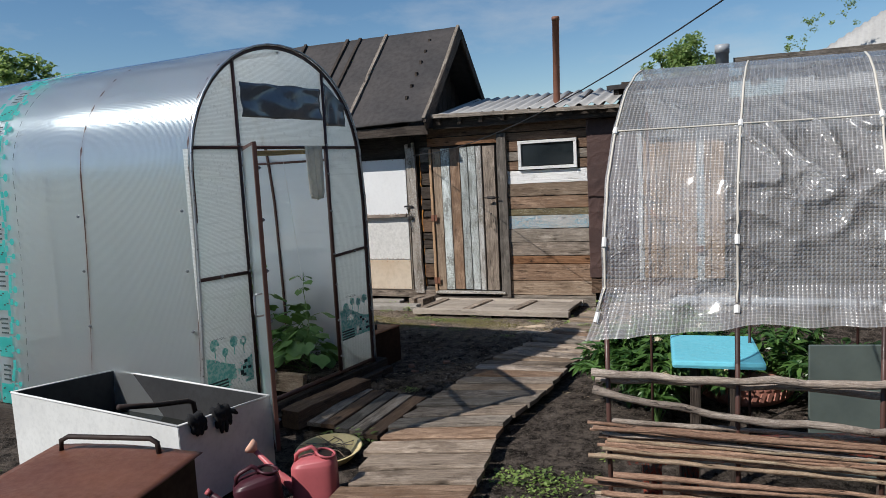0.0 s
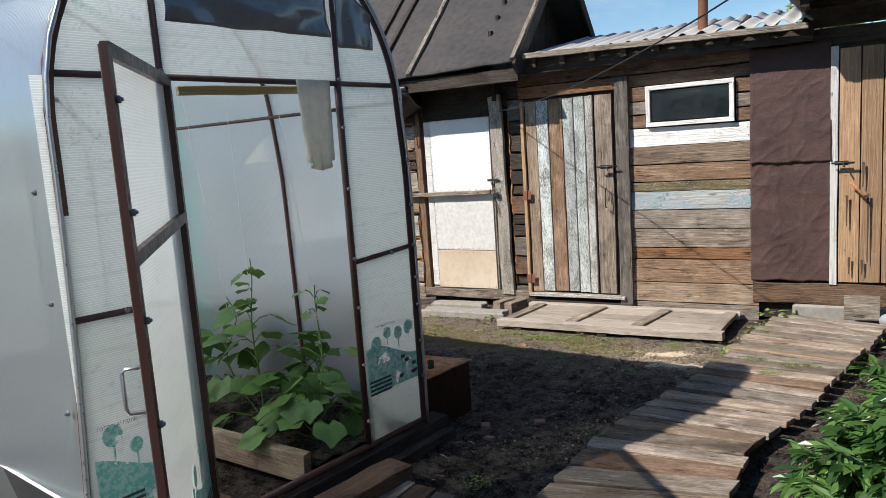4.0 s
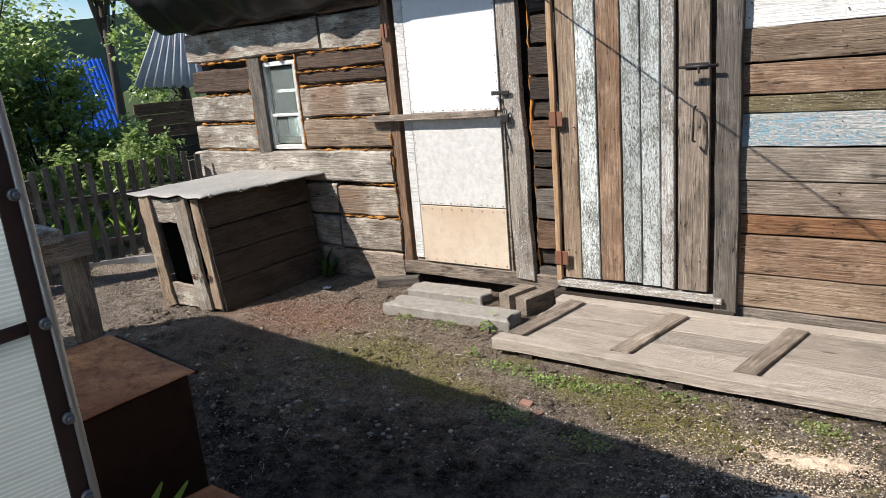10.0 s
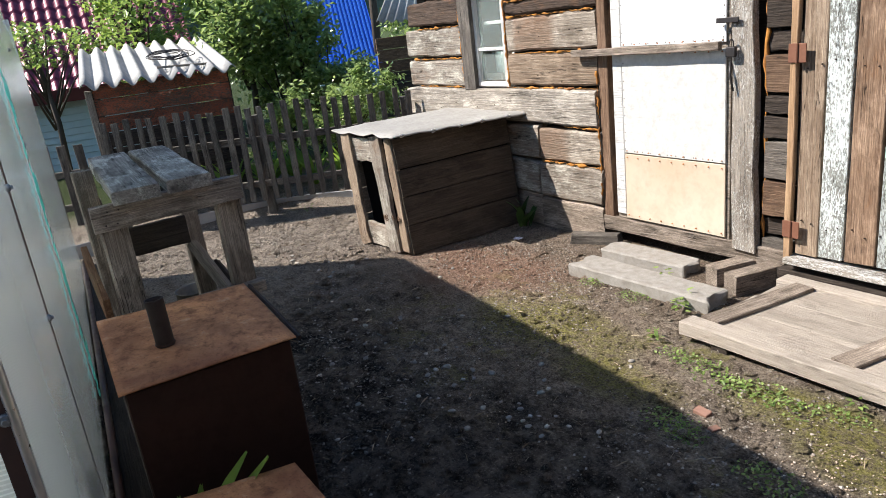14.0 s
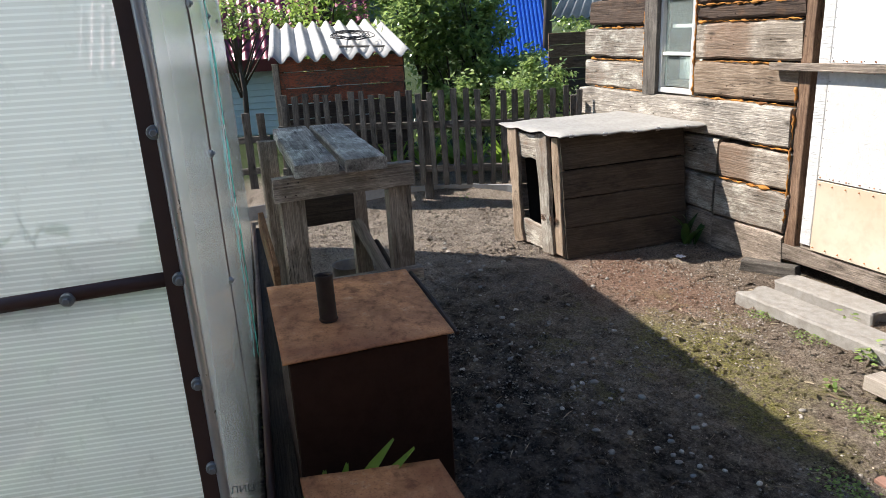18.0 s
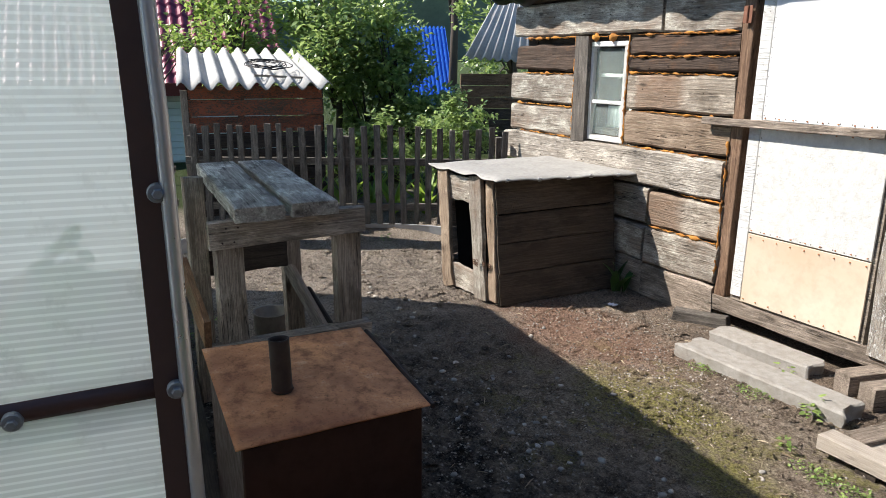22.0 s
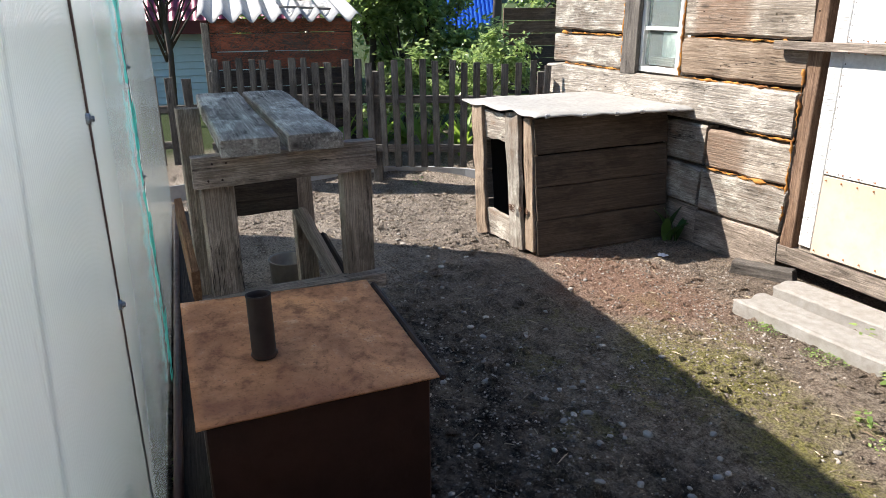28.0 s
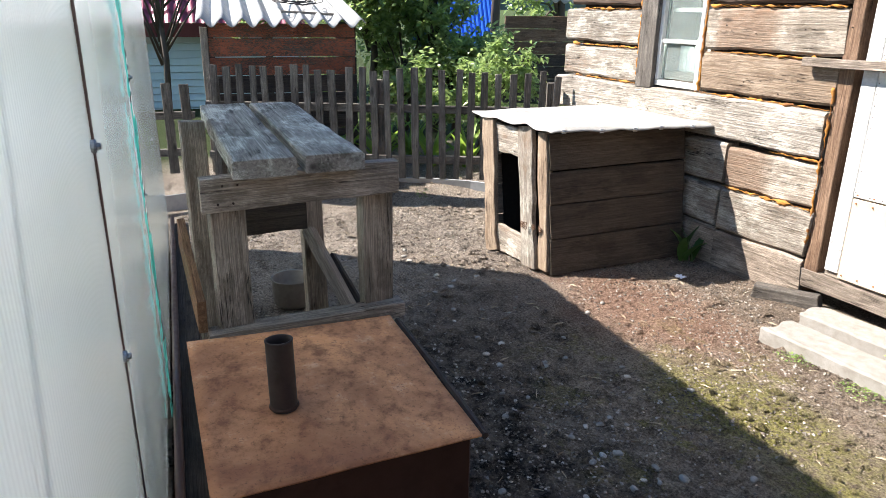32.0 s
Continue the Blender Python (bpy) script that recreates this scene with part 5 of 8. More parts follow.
board("sill_beam", gp(-0.1, -GW - 0.04, -0.14), gp(-GL, -GW - 0.04, -0.14), 0.14, 0.1, -GY, W_DARK, sill, rnd=rs, wear=0.008, n=6)
tagged(board("step_beam", (-2.83, 4.1, -0.13), (-2.67, 4.93, -0.13), 0.14, 0.16, GX, W_BROWN, None, rnd=rs, wear=0.006, n=6), "brown squared timber step before the greenhouse door", "step")
deck = tagged(thing("slat_deck", (-2.4, 4.45, GZ)), "short slatted wooden deck before the greenhouse", "deck")
for i in range(5):
    x = -2.63 + 0.125 * i
    board("slat", (x + 0.0, 4.1 - 0.03 * i, -0.145 + 0.006 * (i % 2)), (x + 0.02, 4.88 - 0.025 * i, -0.145), 0.11, 0.03, (0, 0, 1), (W_STAND, W_BROWN, W_FENCE, W_STAND, W_BROWN)[i], deck, rnd=rs, n=6)
for y in (4.2, 4.7):
    board("bearer", (-2.7, y, -0.19), (-2.08, y, -0.19), 0.05, 0.06, (0, 0, 1), W_DARK, deck, rnd=rs, n=2)
bed = tagged(thing("garden_bed", tuple(gp(-1.5, -0.4, -0.2))), "raised soil bed edged with pale timber in the greenhouse", "bed")
board("edging", gp(-0.12, -0.78, -0.07), gp(-4.0, -0.78, -0.07), 0.16, 0.05, (0.1, -1, 0), W_TAN, bed, rnd=rs, n=8, wear=0.01)
board("edging", gp(-0.12, -1.22, -0.09), gp(-4.0, -1.22, -0.09), 0.12, 0.05, (0.1, -1, 0), W_BROWN, bed, rnd=rs, n=8, wear=0.01)
part("bed_soil", sheet_bm(50, 12, lambda u, v: gp(-0.08 - 4.0 * u, -0.02 - 0.74 * v, -0.05 + 0.03 * noise.noise((u * 40, v * 9, 5)))), SOIL, bed, smooth=True)
tagged(board("wooden_lath", gp(-0.05, -1.3, 1.765), gp(-0.05, -0.5, 1.785), 0.04, 0.02, GX, W_LATH, None, rnd=rs), "yellow wooden lath tied across the greenhouse doorway", "lath")
rag = part("rag", thick_bm(16, 14, lambda u, v: gp(0.03 + 0.018 * math.sin(u * 19) * (0.3 + v), -0.76 + 0.2 * u * (1 - 0.15 * v) + 0.02 * v, 1.82 - 0.37 * v - 0.05 * math.sin(u * 3.1) * v), 0.003), CLOTH, None, smooth=True)
tagged(rag, "cream striped rag hanging in the greenhouse doorway", "cloth")


def leaf_shape(bm, m, L, W, lobes=5, droop=0.25, fold=0.15):
    """A broad lobed leaf in bm, from its stalk along x."""
    cv = []
    n = 10
    out = []
    for i in range(n + 1):
        a = -math.pi * 0.86 + 2 * math.pi * 0.86 * i / n
        r = 0.5 * (0.88 + 0.12 * math.cos(a * lobes)) * (1.0 + 0.18 * math.cos(a))
        x, y = 0.42 * L + r * math.cos(a) * L, r * math.sin(a) * W
        out.append(bm.verts.new(m @ Vector((x, y, -droop * (x / L) ** 2 * L + fold * abs(y) - 0.12 * (y / W) ** 2 * W))))
    c = bm.verts.new(m @ Vector((0.3 * L, 0, -droop * 0.05 * L)))
    for a, b in zip(out, out[1:]):
        bm.faces.new((c, a, b))


def single_leaf_mesh(name, L, W, seed, mat):
    bm = bmesh.new()
    leaf_shape(bm, Matrix(), L, W, 5, 0.2 + 0.1 * (seed % 3), 0.1)
    bmesh.ops.subdivide_edges(bm, edges=bm.edges, cuts=1)
    for v in bm.verts:
        v.co.z += 0.02 * L / 0.2 * noise.noise(v.co * 14 + Vector((seed, 0, 0)))
    me = bpy.data.meshes.new(name)
    bm.to_mesh(me)
    bm.free()
    me.shade_smooth()
    me.materials.append(mat)
    return me


CUC = [single_leaf_mesh("leaf", 0.2, 0.21, i, LEAF_CUC) for i in range(4)]
CUC_S = [single_leaf_mesh("leaf", 0.1, 0.1, i, LEAF_CUC) for i in range(2)]


def cucumber(at, h, n, spread, seed, low=True):
    r = random.Random(seed)
    pl_ = tagged(thing("cucumber_plant", at), "climbing cucumber plant with broad green leaves, tied to a string", "plant", group="cucumber plants")
    x, y, z = at
    pts = [Vector((x + 0.03 * math.sin(i * 0.9 + seed), y + 0.03 * math.cos(i * 0.8), z + h * i / 10)) for i in range(11)]
    part("stem", tube_bm(pts, [0.006 - 0.0003 * i for i in range(11)], 5), STEM, pl_, smooth=True)
    for i in range(n):
        f = (i + 0.5) / n
        small = f > 0.8
        p = pts[min(10, int(f * 10))]
        az, tilt = r.uniform(0, 6.28), r.uniform(-0.1, 0.55)
        stalk = (0.05 + spread * (1 - f) ** 1.3) * r.uniform(0.6, 1.0)
        q = p + Vector((math.cos(az) * stalk, math.sin(az) * stalk, stalk * 0.5 + r.uniform(-0.02, 0.04)))
        reach = q + Vector((math.cos(az), math.sin(az), 0)) * (0.12 if small else 0.24)
        if (reach - GO).dot(Vector((-GX.y, GX.x, 0))) > -0.09:
            continue
        part("leaf_stalk", tube_bm([p, (p + q) / 2 + Vector((0, 0, 0.015)), q], 0.003, 4), STEM, pl_)
        ob = new("leaf", r.choice(CUC_S if small else CUC))
        ob.parent = pl_
        sc = r.uniform(0.7, 1.1)
        ob.matrix_basis = Matrix.Translation(q - Vector(at)) @ Euler((r.uniform(-0.25, 0.25), tilt, az)).to_matrix().to_4x4() @ Matrix.Scale(sc, 4)
    return pl_


STRING = plain("white_string", (0.7, 0.7, 0.66), 0.9, 0, 0.1, 10, 0.0)
for i, (l, y, h, n, sp) in enumerate(((-0.42, -0.36, 0.82, 22, 0.26), (-0.78, -0.5, 0.98, 20, 0.2), (-0.28, -0.55, 0.42, 18, 0.24), (-1.2, -0.35, 0.7, 16, 0.2), (-1.7, -0.4, 0.6, 14, 0.2), (-0.6, -0.24, 0.45, 16, 0.22), (-2.3, -0.4, 0.6, 12, 0.2), (-3.0, -0.4, 0.6, 12, 0.2))):
    cucumber(tuple(gp(l, y, -0.05)), h, n + 6, sp, 10 + i)
    if i in (0, 1, 3, 4):
        p, q = gp(l, y, h * 0.7), gp(l - 0.05, -0.5, 2.2)
        tagged(part("string", tube_bm([p, p.lerp(q, 0.5), q], 0.0015, 4), STRING), "thin white string tied to a plant", "string")

# ---- boardwalk ----
walkway = tagged(thing("boardwalk", (-1.5, 5.8, GZ)), "boardwalk of worn grey planks laid on bearers across the soil", "boardwalk", kind="structure")
LE = ((2.2, -1.75), (3.41, -1.93), (3.83, -2.02), (4.24, -2.02), (4.67, -1.98), (5.25, -1.92), (5.65, -1.87), (6.17, -1.75), (6.83, -1.57), (7.5, -1.44), (8.1, -1.31), (8.7, -1.17))
RE = ((2.2, -1.1), (3.7, -1.24), (4.12, -1.29), (4.39, -1.29), (4.62, -1.26), (4.83, -1.22), (5.34, -1.16), (5.78, -1.13), (6.31, -0.94), (6.76, -0.82), (7.31, -0.69), (7.94, -0.52), (8.4, -0.4))


def interp(tab, y):
    for (a, b), (c, d) in zip(tab, tab[1:]):
        if y <= c:
            return b + (d - b) * (y - a) / (c - a)
    return tab[-1][1]


def end_slip(yl, yr, tilt):
    """How far a plank's ends run along it for each metre across it, so that they follow the walk's edge."""
    x = Vector((interp(RE, yr) - interp(LE, yl), tilt)).normalized()
    e = Vector((interp(RE, yr + 0.15) - interp(RE, yr - 0.15), 0.3))
    return e.dot(x) / e.dot(Vector((-x.y, x.x)))


y, i = 2.35, 0
rw = random.Random(8)
while y < 8.62:
    w = 0.19 if y < 4.6 else 0.165 if y < 5.35 else 0.145 if y < 6.1 else 0.125
    w *= rw.uniform(0.85, 1.12)
    gap = rw.uniform(0.018, 0.034) if y < 5.3 else rw.uniform(0.018, 0.03) if y < 5.95 else rw.choice((0.03, 0.05)) if y < 6.7 else rw.uniform(0.024, 0.042)
    tilt = 0.2 if y < 4.6 else 0.2 - 0.22 * (y - 4.6) / 1.2 if y < 5.8 else -0.02 - 0.2 * (y - 5.8) / 2.8
    yl = y + w / 2
    yr = yl + tilt
    board("plank", (interp(LE, yl) + rw.uniform(-0.025, 0.025), yl, -0.118 + rw.uniform(-0.011, 0.009)), (interp(RE, yr) + rw.uniform(-0.012, 0.012), yr, -0.118 + rw.uniform(-0.011, 0.009)), (w - 0.008) * math.cos(math.atan2(tilt, 0.7)), 0.034, (0, 0, 1), rw.choice((W_PALE, W_PALE, W_STAND, W_CLAD, W_TAN, W_GREY) if y < 7.2 else (W_PALE, W_TAN, W_GREY, W_STAND)), walkway, rnd=rw, n=6, wear=0.006, cham=0.009, skew=-w / 2 * end_slip(yl, yr, tilt))
    y += w + gap
for k in (0.15, 0.85):
    pts = [(lerp((interp(LE, yy),), (interp(RE, yy),), k)[0], yy, -0.175) for yy in (2.4, 3.6, 4.6, 5.4, 6.2, 7.2, 8.4)]
    for a, b in zip(pts, pts[1:]):
        board("bearer", a, b, 0.07, 0.07, (0, 0, 1), W_DARK, walkway, rnd=rw, n=2)

# ---- the old door panel lying before the sheds ----
panel = tagged(thing("old_door_panel", (-2.5, 8.2, GZ)), "weathered panelled door lying flat on the ground as a step", "door panel")
PF = ((-3.48, 7.83), (-1.55, 7.83), (-1.5, 8.62), (-3.44, 8.6))
PZ = -0.105


def pp(u, v, z=PZ):
    a, b = lerp(PF[0], PF[1], u), lerp(PF[3], PF[2], u)
    return (*lerp(a, b, v), z)


UP = (0, 0, 1)
board("stile", pp(0, 0.06, PZ - 0.03), pp(1, 0.06, PZ - 0.03), 0.095, 0.06, UP, W_PANEL, panel, rnd=rs, n=10, wear=0.006)
board("stile", pp(0, 0.94, PZ - 0.03), pp(1, 0.94, PZ - 0.03), 0.095, 0.06, UP, W_PANEL, panel, rnd=rs, n=10, wear=0.006)
for k in range(3):
    v = 0.12 + 0.253 * (k + 0.5)
    for u0, u1 in ((0.02, 0.36), (0.362, 0.66), (0.662, 0.975)):
        board("panel_plank", pp(u0, v, PZ - 0.026), pp(u1, v, PZ - 0.026), 0.196, 0.025, UP, W_PANEL, panel, rnd=rs, n=5, wear=0.0015)
for u0, u1, mm in ((0.045, 0.075, W_STAND), (0.345, 0.385, W_STAND), (0.645, 0.685, W_STAND), (0.962, 0.968, W_PANEL)):
    board("rail", pp(u0, 0.12, PZ - 0.012), pp(u1, 0.88, PZ - 0.012), 0.1, 0.034, UP, mm, panel, rnd=rs, n=5, wear=0.003)
for u in (0.1, 0.5, 0.9):
    board("bearer", pp(u, 0.02, PZ - 0.085), pp(u, 0.98, PZ - 0.085), 0.08, 0.05, UP, W_DARK, panel, rnd=rs, n=3)

# slabs, block and bars before the white door


def slab_bm(L, W, T, seed):
    """A broken lump of a slab: nearly straight sides, crumbled ends and edges."""
    bm = box_bm((L, W, T), bevel=0.1 * T)
    bmesh.ops.subdivide_edges(bm, edges=bm.edges, cuts=5 if L < 0.5 else 13, use_grid_fill=True)
    o = Vector((seed * 3.3, seed, 0))
    for v in bm.verts:
        end = abs(v.co.x) / (L * 0.5)
        v.co.x += 0.05 * L * end ** 6 * noise.noise(v.co * 14 + o)
        v.co.y += (0.03 + 0.06 * end ** 6) * W * noise.noise(v.co * 9 + o)
        v.co.z += 0.05 * T * noise.noise(v.co * 22 + o) + 0.03 * T * noise.noise(v.co * 60 + o)
    return bm


for p, rz, s, sd in (((-4.02, 8.21, -0.175), 2, (0.9, 0.19, 0.085), 1), ((-4.22, 8.5, -0.175), 3, (0.58, 0.18, 0.085), 2)):
    tagged(part("concrete_slab", slab_bm(*s, sd), CONCRETE, None, m=pose(*p, 0, 0, rz)), "broken pale concrete slab lying in the soil", "slab", group="slabs before the door")
block = thing("timber_block", (-3.65, 8.57, -0.2), "low brown step of two timbers beside the slabs", "timber")
for o in (-0.075, 0.075):
    part("timber", board_bm(0.3, 0.145, 0.09, random.Random(int(900 + o * 100))), W_STAND, block, m=pose(-3.65 + 0.96 * o, 8.57 - 0.3 * o, -0.165 + 0.04 * o, 0, 0, 74))
tagged(part("timber_offcut", slab_bm(0.32, 0.07, 0.08, 9), W_FENCE, None, m=pose(-4.72, 8.58, -0.165, 0, 0, 28)), "dark rotten timber offcut on the soil", "timber")
tagged(part("leaning_board", board_bm(0.24, 0.2, 0.03), W_GREY, None, m=pose(-0.6, 8.52, -0.01, -14, 0, 0)), "small grey board leaning on the footing", "board")
PVC = plain("grey_plastic_pipe", (0.32, 0.34, 0.36), 0.4, 0, 0.12, 8, 0.02)
dr = thing("drain_pipe", (-0.3, 8.42, -0.1), "grey plastic drain pipe with an elbow on the ground", "pipe")
part("elbow", tube_bm([(-0.42, 8.55, -0.12), (-0.43, 8.45, -0.09), (-0.38, 8.38, -0.06), (-0.28, 8.36, -0.05), (-0.2, 8.36, -0.05)], 0.056, 16), PVC, dr, smooth=True)
part("pipe", tube_bm([(-0.21, 8.36, -0.05), (0.6, 8.38, -0.05), (2.4, 8.4, -0.06)], 0.052, 16), PVC, dr, smooth=True)
part("socket", tube_bm([(-0.24, 8.36, -0.05), (-0.14, 8.36, -0.05)], 0.062, 16), PVC, dr, smooth=True)

# ---- door fittings ----
STAIN = plain("dark_drip_stain", (0.1, 0.055, 0.03), 0.7, 0, 0.4, 30, 0.1)
for x, z0, z1 in ((-0.71, 0.88, 0.63), (-0.6, 1.14, 0.94), (-0.565, 0.89, 0.34), (-0.4, 0.89, 0.75), (-0.69, 0.38, 0.24), (-0.6, 0.36, 0.24), (-0.3, 0.5, 0.3)):
    part("drip_stain", sheet_bm(2, 8, lambda u, v: (x + (u - 0.5) * 0.02 * (1 - 0.6 * v) + 0.003 * noise.noise((v * 4, x * 9, 0)), 8.6185, z0 + (z1 - z0) * v)), STAIN, door_3, "dark drip stain under a nail")



def hinge(x, z, y, parent, w=0.07, h=0.055):
    hg = part("hinge", box_bm((w, 0.005, h), (x, y, z), 0.002), PIPE_RUST, parent, "rusty butt hinge")
    part("knuckle", tube_bm([(x, y - 0.005, z - h / 2), (x, y - 0.005, z + h / 2)], 0.006, 8), PIPE_RUST, hg)


hinge(-3.445, 0.955, 8.622, door_2, 0.085, 0.085)
hinge(-3.445, 0.12, 8.622, door_2, 0.085, 0.085)
hinge(-4.74, 1.56, 8.6, door_1, 0.06, 0.09)
hinge(-0.15, 0.52, 8.6, door_3, 0.1, 0.07)
for x0, x1, z, yy, par in ((-2.72, -2.53, 1.2, 8.575, door_2), (-0.82, -0.66, 1.14, 8.59, door_3)):
    part("bolt_bar", tube_bm([(x0, yy, z), (x1, yy, z)], 0.008, 8), IRON, par, "iron door bolt", smooth=True)
    part("bolt_plate", box_bm(((x1 - x0) * 0.6, 0.004, 0.035), ((x0 + x1) / 2 - 0.01, yy + 0.008, z), 0.001), IRON, par)
    part("bolt_knob", tube_bm([((x0 + x1) / 2, yy, z), ((x0 + x1) / 2 + 0.01, yy - 0.03, z - 0.03)], 0.006, 6), IRON, par)
part("door_pull", tube_bm([(-2.65, 8.62, 1.0), (-2.65, 8.585, 0.99), (-2.65, 8.58, 0.9), (-2.655, 8.585, 0.83), (-2.655, 8.62, 0.82)], 0.006, 8), IRON, door_2, "bent iron door pull", smooth=True)
part("door_pull", tube_bm([(-0.69, 8.6, 0.98), (-0.67, 8.57, 0.97), (-0.6, 8.57, 0.88), (-0.58, 8.6, 0.87)], 0.011, 8), RUST, door_3, "short wooden door handle", smooth=True)
lat = part("latch", box_bm((0.13, 0.012, 0.025), (-3.83, 8.585, 1.12), 0.003), IRON, door_1, "iron latch")
pad = part("padlock", box_bm((0.055, 0.022, 0.05), (-3.8, 8.575, 0.97), 0.006, 2), IRON, door_1, "iron padlock on the hasp")
part("shackle", tube_bm([(-3.815, 8.575, 0.99), (-3.812, 8.575, 1.02), (-3.8, 8.575, 1.03), (-3.788, 8.575, 1.02), (-3.785, 8.575, 0.99)], 0.004, 6), IRON, pad)
part("latch_bar", tube_bm([(-3.82, 8.6, 0.92), (-3.81, 8.58, 0.86), (-3.79, 8.58, 0.78)], 0.006, 6), IRON, door_1, smooth=True)
NAIL = bolt_bm(0.004)
NAILME = bpy.data.meshes.new("nail")
NAIL.to_mesh(NAILME)
NAIL.free()
NAILME.materials.append(RUST)
for z, x0, x1 in ((1.745, -4.56, -3.88), (1.025, -4.56, -3.88), (0.97, -4.56, -3.88), (0.41, -4.56, -3.88), (0.37, -4.56, -3.88), (0.01, -4.56, -3.88)):
    for i in range(9):
        ob = new("nail", NAILME)
        ob.parent = door_1
        ob.matrix_basis = world_of(door_1).inverted() @ (Matrix.Translation((x0 + (x1 - x0) * i / 8, 8.617, z)) @ pose(0, 0, 0, 90, 0, 0))

settle(door_1)
# white-blue frame strip past the pine door, cable along the wall
vboard(door_3, "door_post", -0.17, -0.09, 0.15, 2.05, W_BLUE, 0.05, 0.028, n=6)

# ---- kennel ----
# grey-brown wood of the east side, darkened to carry that side's shade
W_KEN_SHADE = wood("shaded_grey_brown_kennel_wood", (0.045, 0.033, 0.024), (0.14, 0.108, 0.08), stain=0.35, bleach=0.15, age=0.6)
# near-black colour that stands in for the shade inside the kennel
KEN_SHADE = plain("kennel_inside_shade", (0.012, 0.01, 0.009), 0.95, 0, 0.2, 10, 0.2)
kn = tagged(thing("dog_kennel", (-5.85, 8.1, GZ)), "old plank dog kennel with a sheet roof, open doorway", "kennel")
K = {"sw": Vector((-6.12, 7.63, 0)), "se": Vector((-5.56, 7.69, 0)), "ne": Vector((-5.5, 8.6, 0)), "nw": Vector((-6.06, 8.57, 0))}
KLEAN = Vector((-0.16, 0.03, 0))
KU = Vector((0, 0, 1))


def kp(corner, z, side=0.0):
    """A corner post of the kennel at height z: the body leans to the west."""
    return K[corner] + KLEAN * (z + 0.15) + KU * z + Vector((side, 0, 0))


fs = (K["se"] - K["sw"]).normalized()
fn_ = Vector((fs.y, -fs.x, 0))
for i, (z0, z1) in enumerate(((-0.2, 0.0), (0.003, 0.187), (0.19, 0.368), (0.376, 0.575))):
    zm, hh = (z0 + z1) / 2, z1 - z0
    board("side_plank", kp("se", zm, 0.01), kp("ne", zm + 0.012, 0.01), hh + 0.003, 0.03, (1, -0.07, 0.16), W_KEN_SHADE, kn, rnd=rs, n=6, wear=0.003)
    board("side_plank", kp("sw", zm) + Vector((0, 0.03, 0)), kp("nw", zm + 0.012), hh, 0.03, (-1, 0, -0.2), W_GREY, kn, rnd=rs, n=4)
    board("back_plank", kp("nw", zm), kp("ne", zm + 0.012), hh, 0.025, (0, 1, 0), W_DARK, kn, rnd=rs, n=3)


def kf(a, z, o=0.0):
    return kp("sw", z).lerp(kp("se", z), a) + fn_ * o


for a, w, mm in ((0.1, 0.12, W_TAN), (0.735, 0.13, W_LOGP)):
    board("front_post", kf(a, -0.2, 0.02), kf(a - 0.02, 0.585, 0.02), w, 0.03, fn_, mm, kn, rnd=rs, n=8, wear=0.014)
board("corner_post", kf(0.95, -0.18, 0.0), kf(0.95, 0.57, 0.0), 0.08, 0.04, fn_, W_TAN, kn, rnd=rs, n=6, wear=0.012)
board("front_plank", kf(0.14, 0.49, 0.0), kf(0.74, 0.49, 0.0), 0.17, 0.025, fn_, W_LOGP, kn, rnd=rs, n=6, wear=0.01)
board("front_plank", kf(0.14, -0.1, 0.0), kf(0.74, -0.12, 0.0), 0.17, 0.025, fn_, W_LOGP, kn, rnd=rs, n=6, wear=0.012)
# added boards and floor, coloured near-black so that the doorway looks unlit
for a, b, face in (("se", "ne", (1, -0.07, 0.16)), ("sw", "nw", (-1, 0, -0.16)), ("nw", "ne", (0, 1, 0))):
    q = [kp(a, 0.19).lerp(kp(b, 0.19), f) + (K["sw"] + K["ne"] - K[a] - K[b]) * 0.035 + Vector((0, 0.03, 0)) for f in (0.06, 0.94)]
    board("lining", q[0], q[1], 0.7, 0.012, face, KEN_SHADE, kn, "near-black board standing in for the shade inside the kennel", wear=0.0, n=1)
board("lining", kf(0.5, 0.55) + Vector((0, 0.06, 0)), kp("nw", 0.55).lerp(kp("ne", 0.55), 0.5) - Vector((0, 0.06, 0)), 0.5, 0.012, (0, 0, -1), KEN_SHADE, kn, "near-black board standing in for the shade inside the kennel", wear=0.0, n=1)
board("floor_board", kf(0.5, -0.16) + Vector((0, 0.04, 0)), kp("nw", -0.16).lerp(kp("ne", -0.16), 0.5), 0.52, 0.03, (0, 0, 1), KEN_SHADE, kn, wear=0.0, n=1)
ROOFTIN = plain("grey_weathered_roof_sheet", (0.36, 0.345, 0.32), 0.7, 0, 0.5, 12, 0.8)
kr = ((-6.34, 7.6), (-5.565, 7.655), (-5.4, 8.66), (-6.33, 8.64))


def kennel_roof(u, v):
    """A limp sheet over battens, its east edge curled down in scallops, its south edge chewed."""
    x, y = lerp(lerp(kr[0], kr[1], u), lerp(kr[3], kr[2], u), v)
    z = 0.618 - 0.006 * v + 0.006 * noise.noise((u * 5, v * 5, 2)) + 0.002 * noise.noise((u * 16, v * 13, 4))
    z -= 0.016 * max(0.0, (u - 0.95) / 0.05) * (0.6 + 0.4 * abs(math.sin(v * 15.5))) + 0.018 * max(0.0, (0.04 - v) / 0.04) * abs(math.sin(u * 9))
    return (x + 0.008 * noise.noise((v * 9, u, 7)), y + 0.012 * noise.noise((u * 9, v, 6)), z)


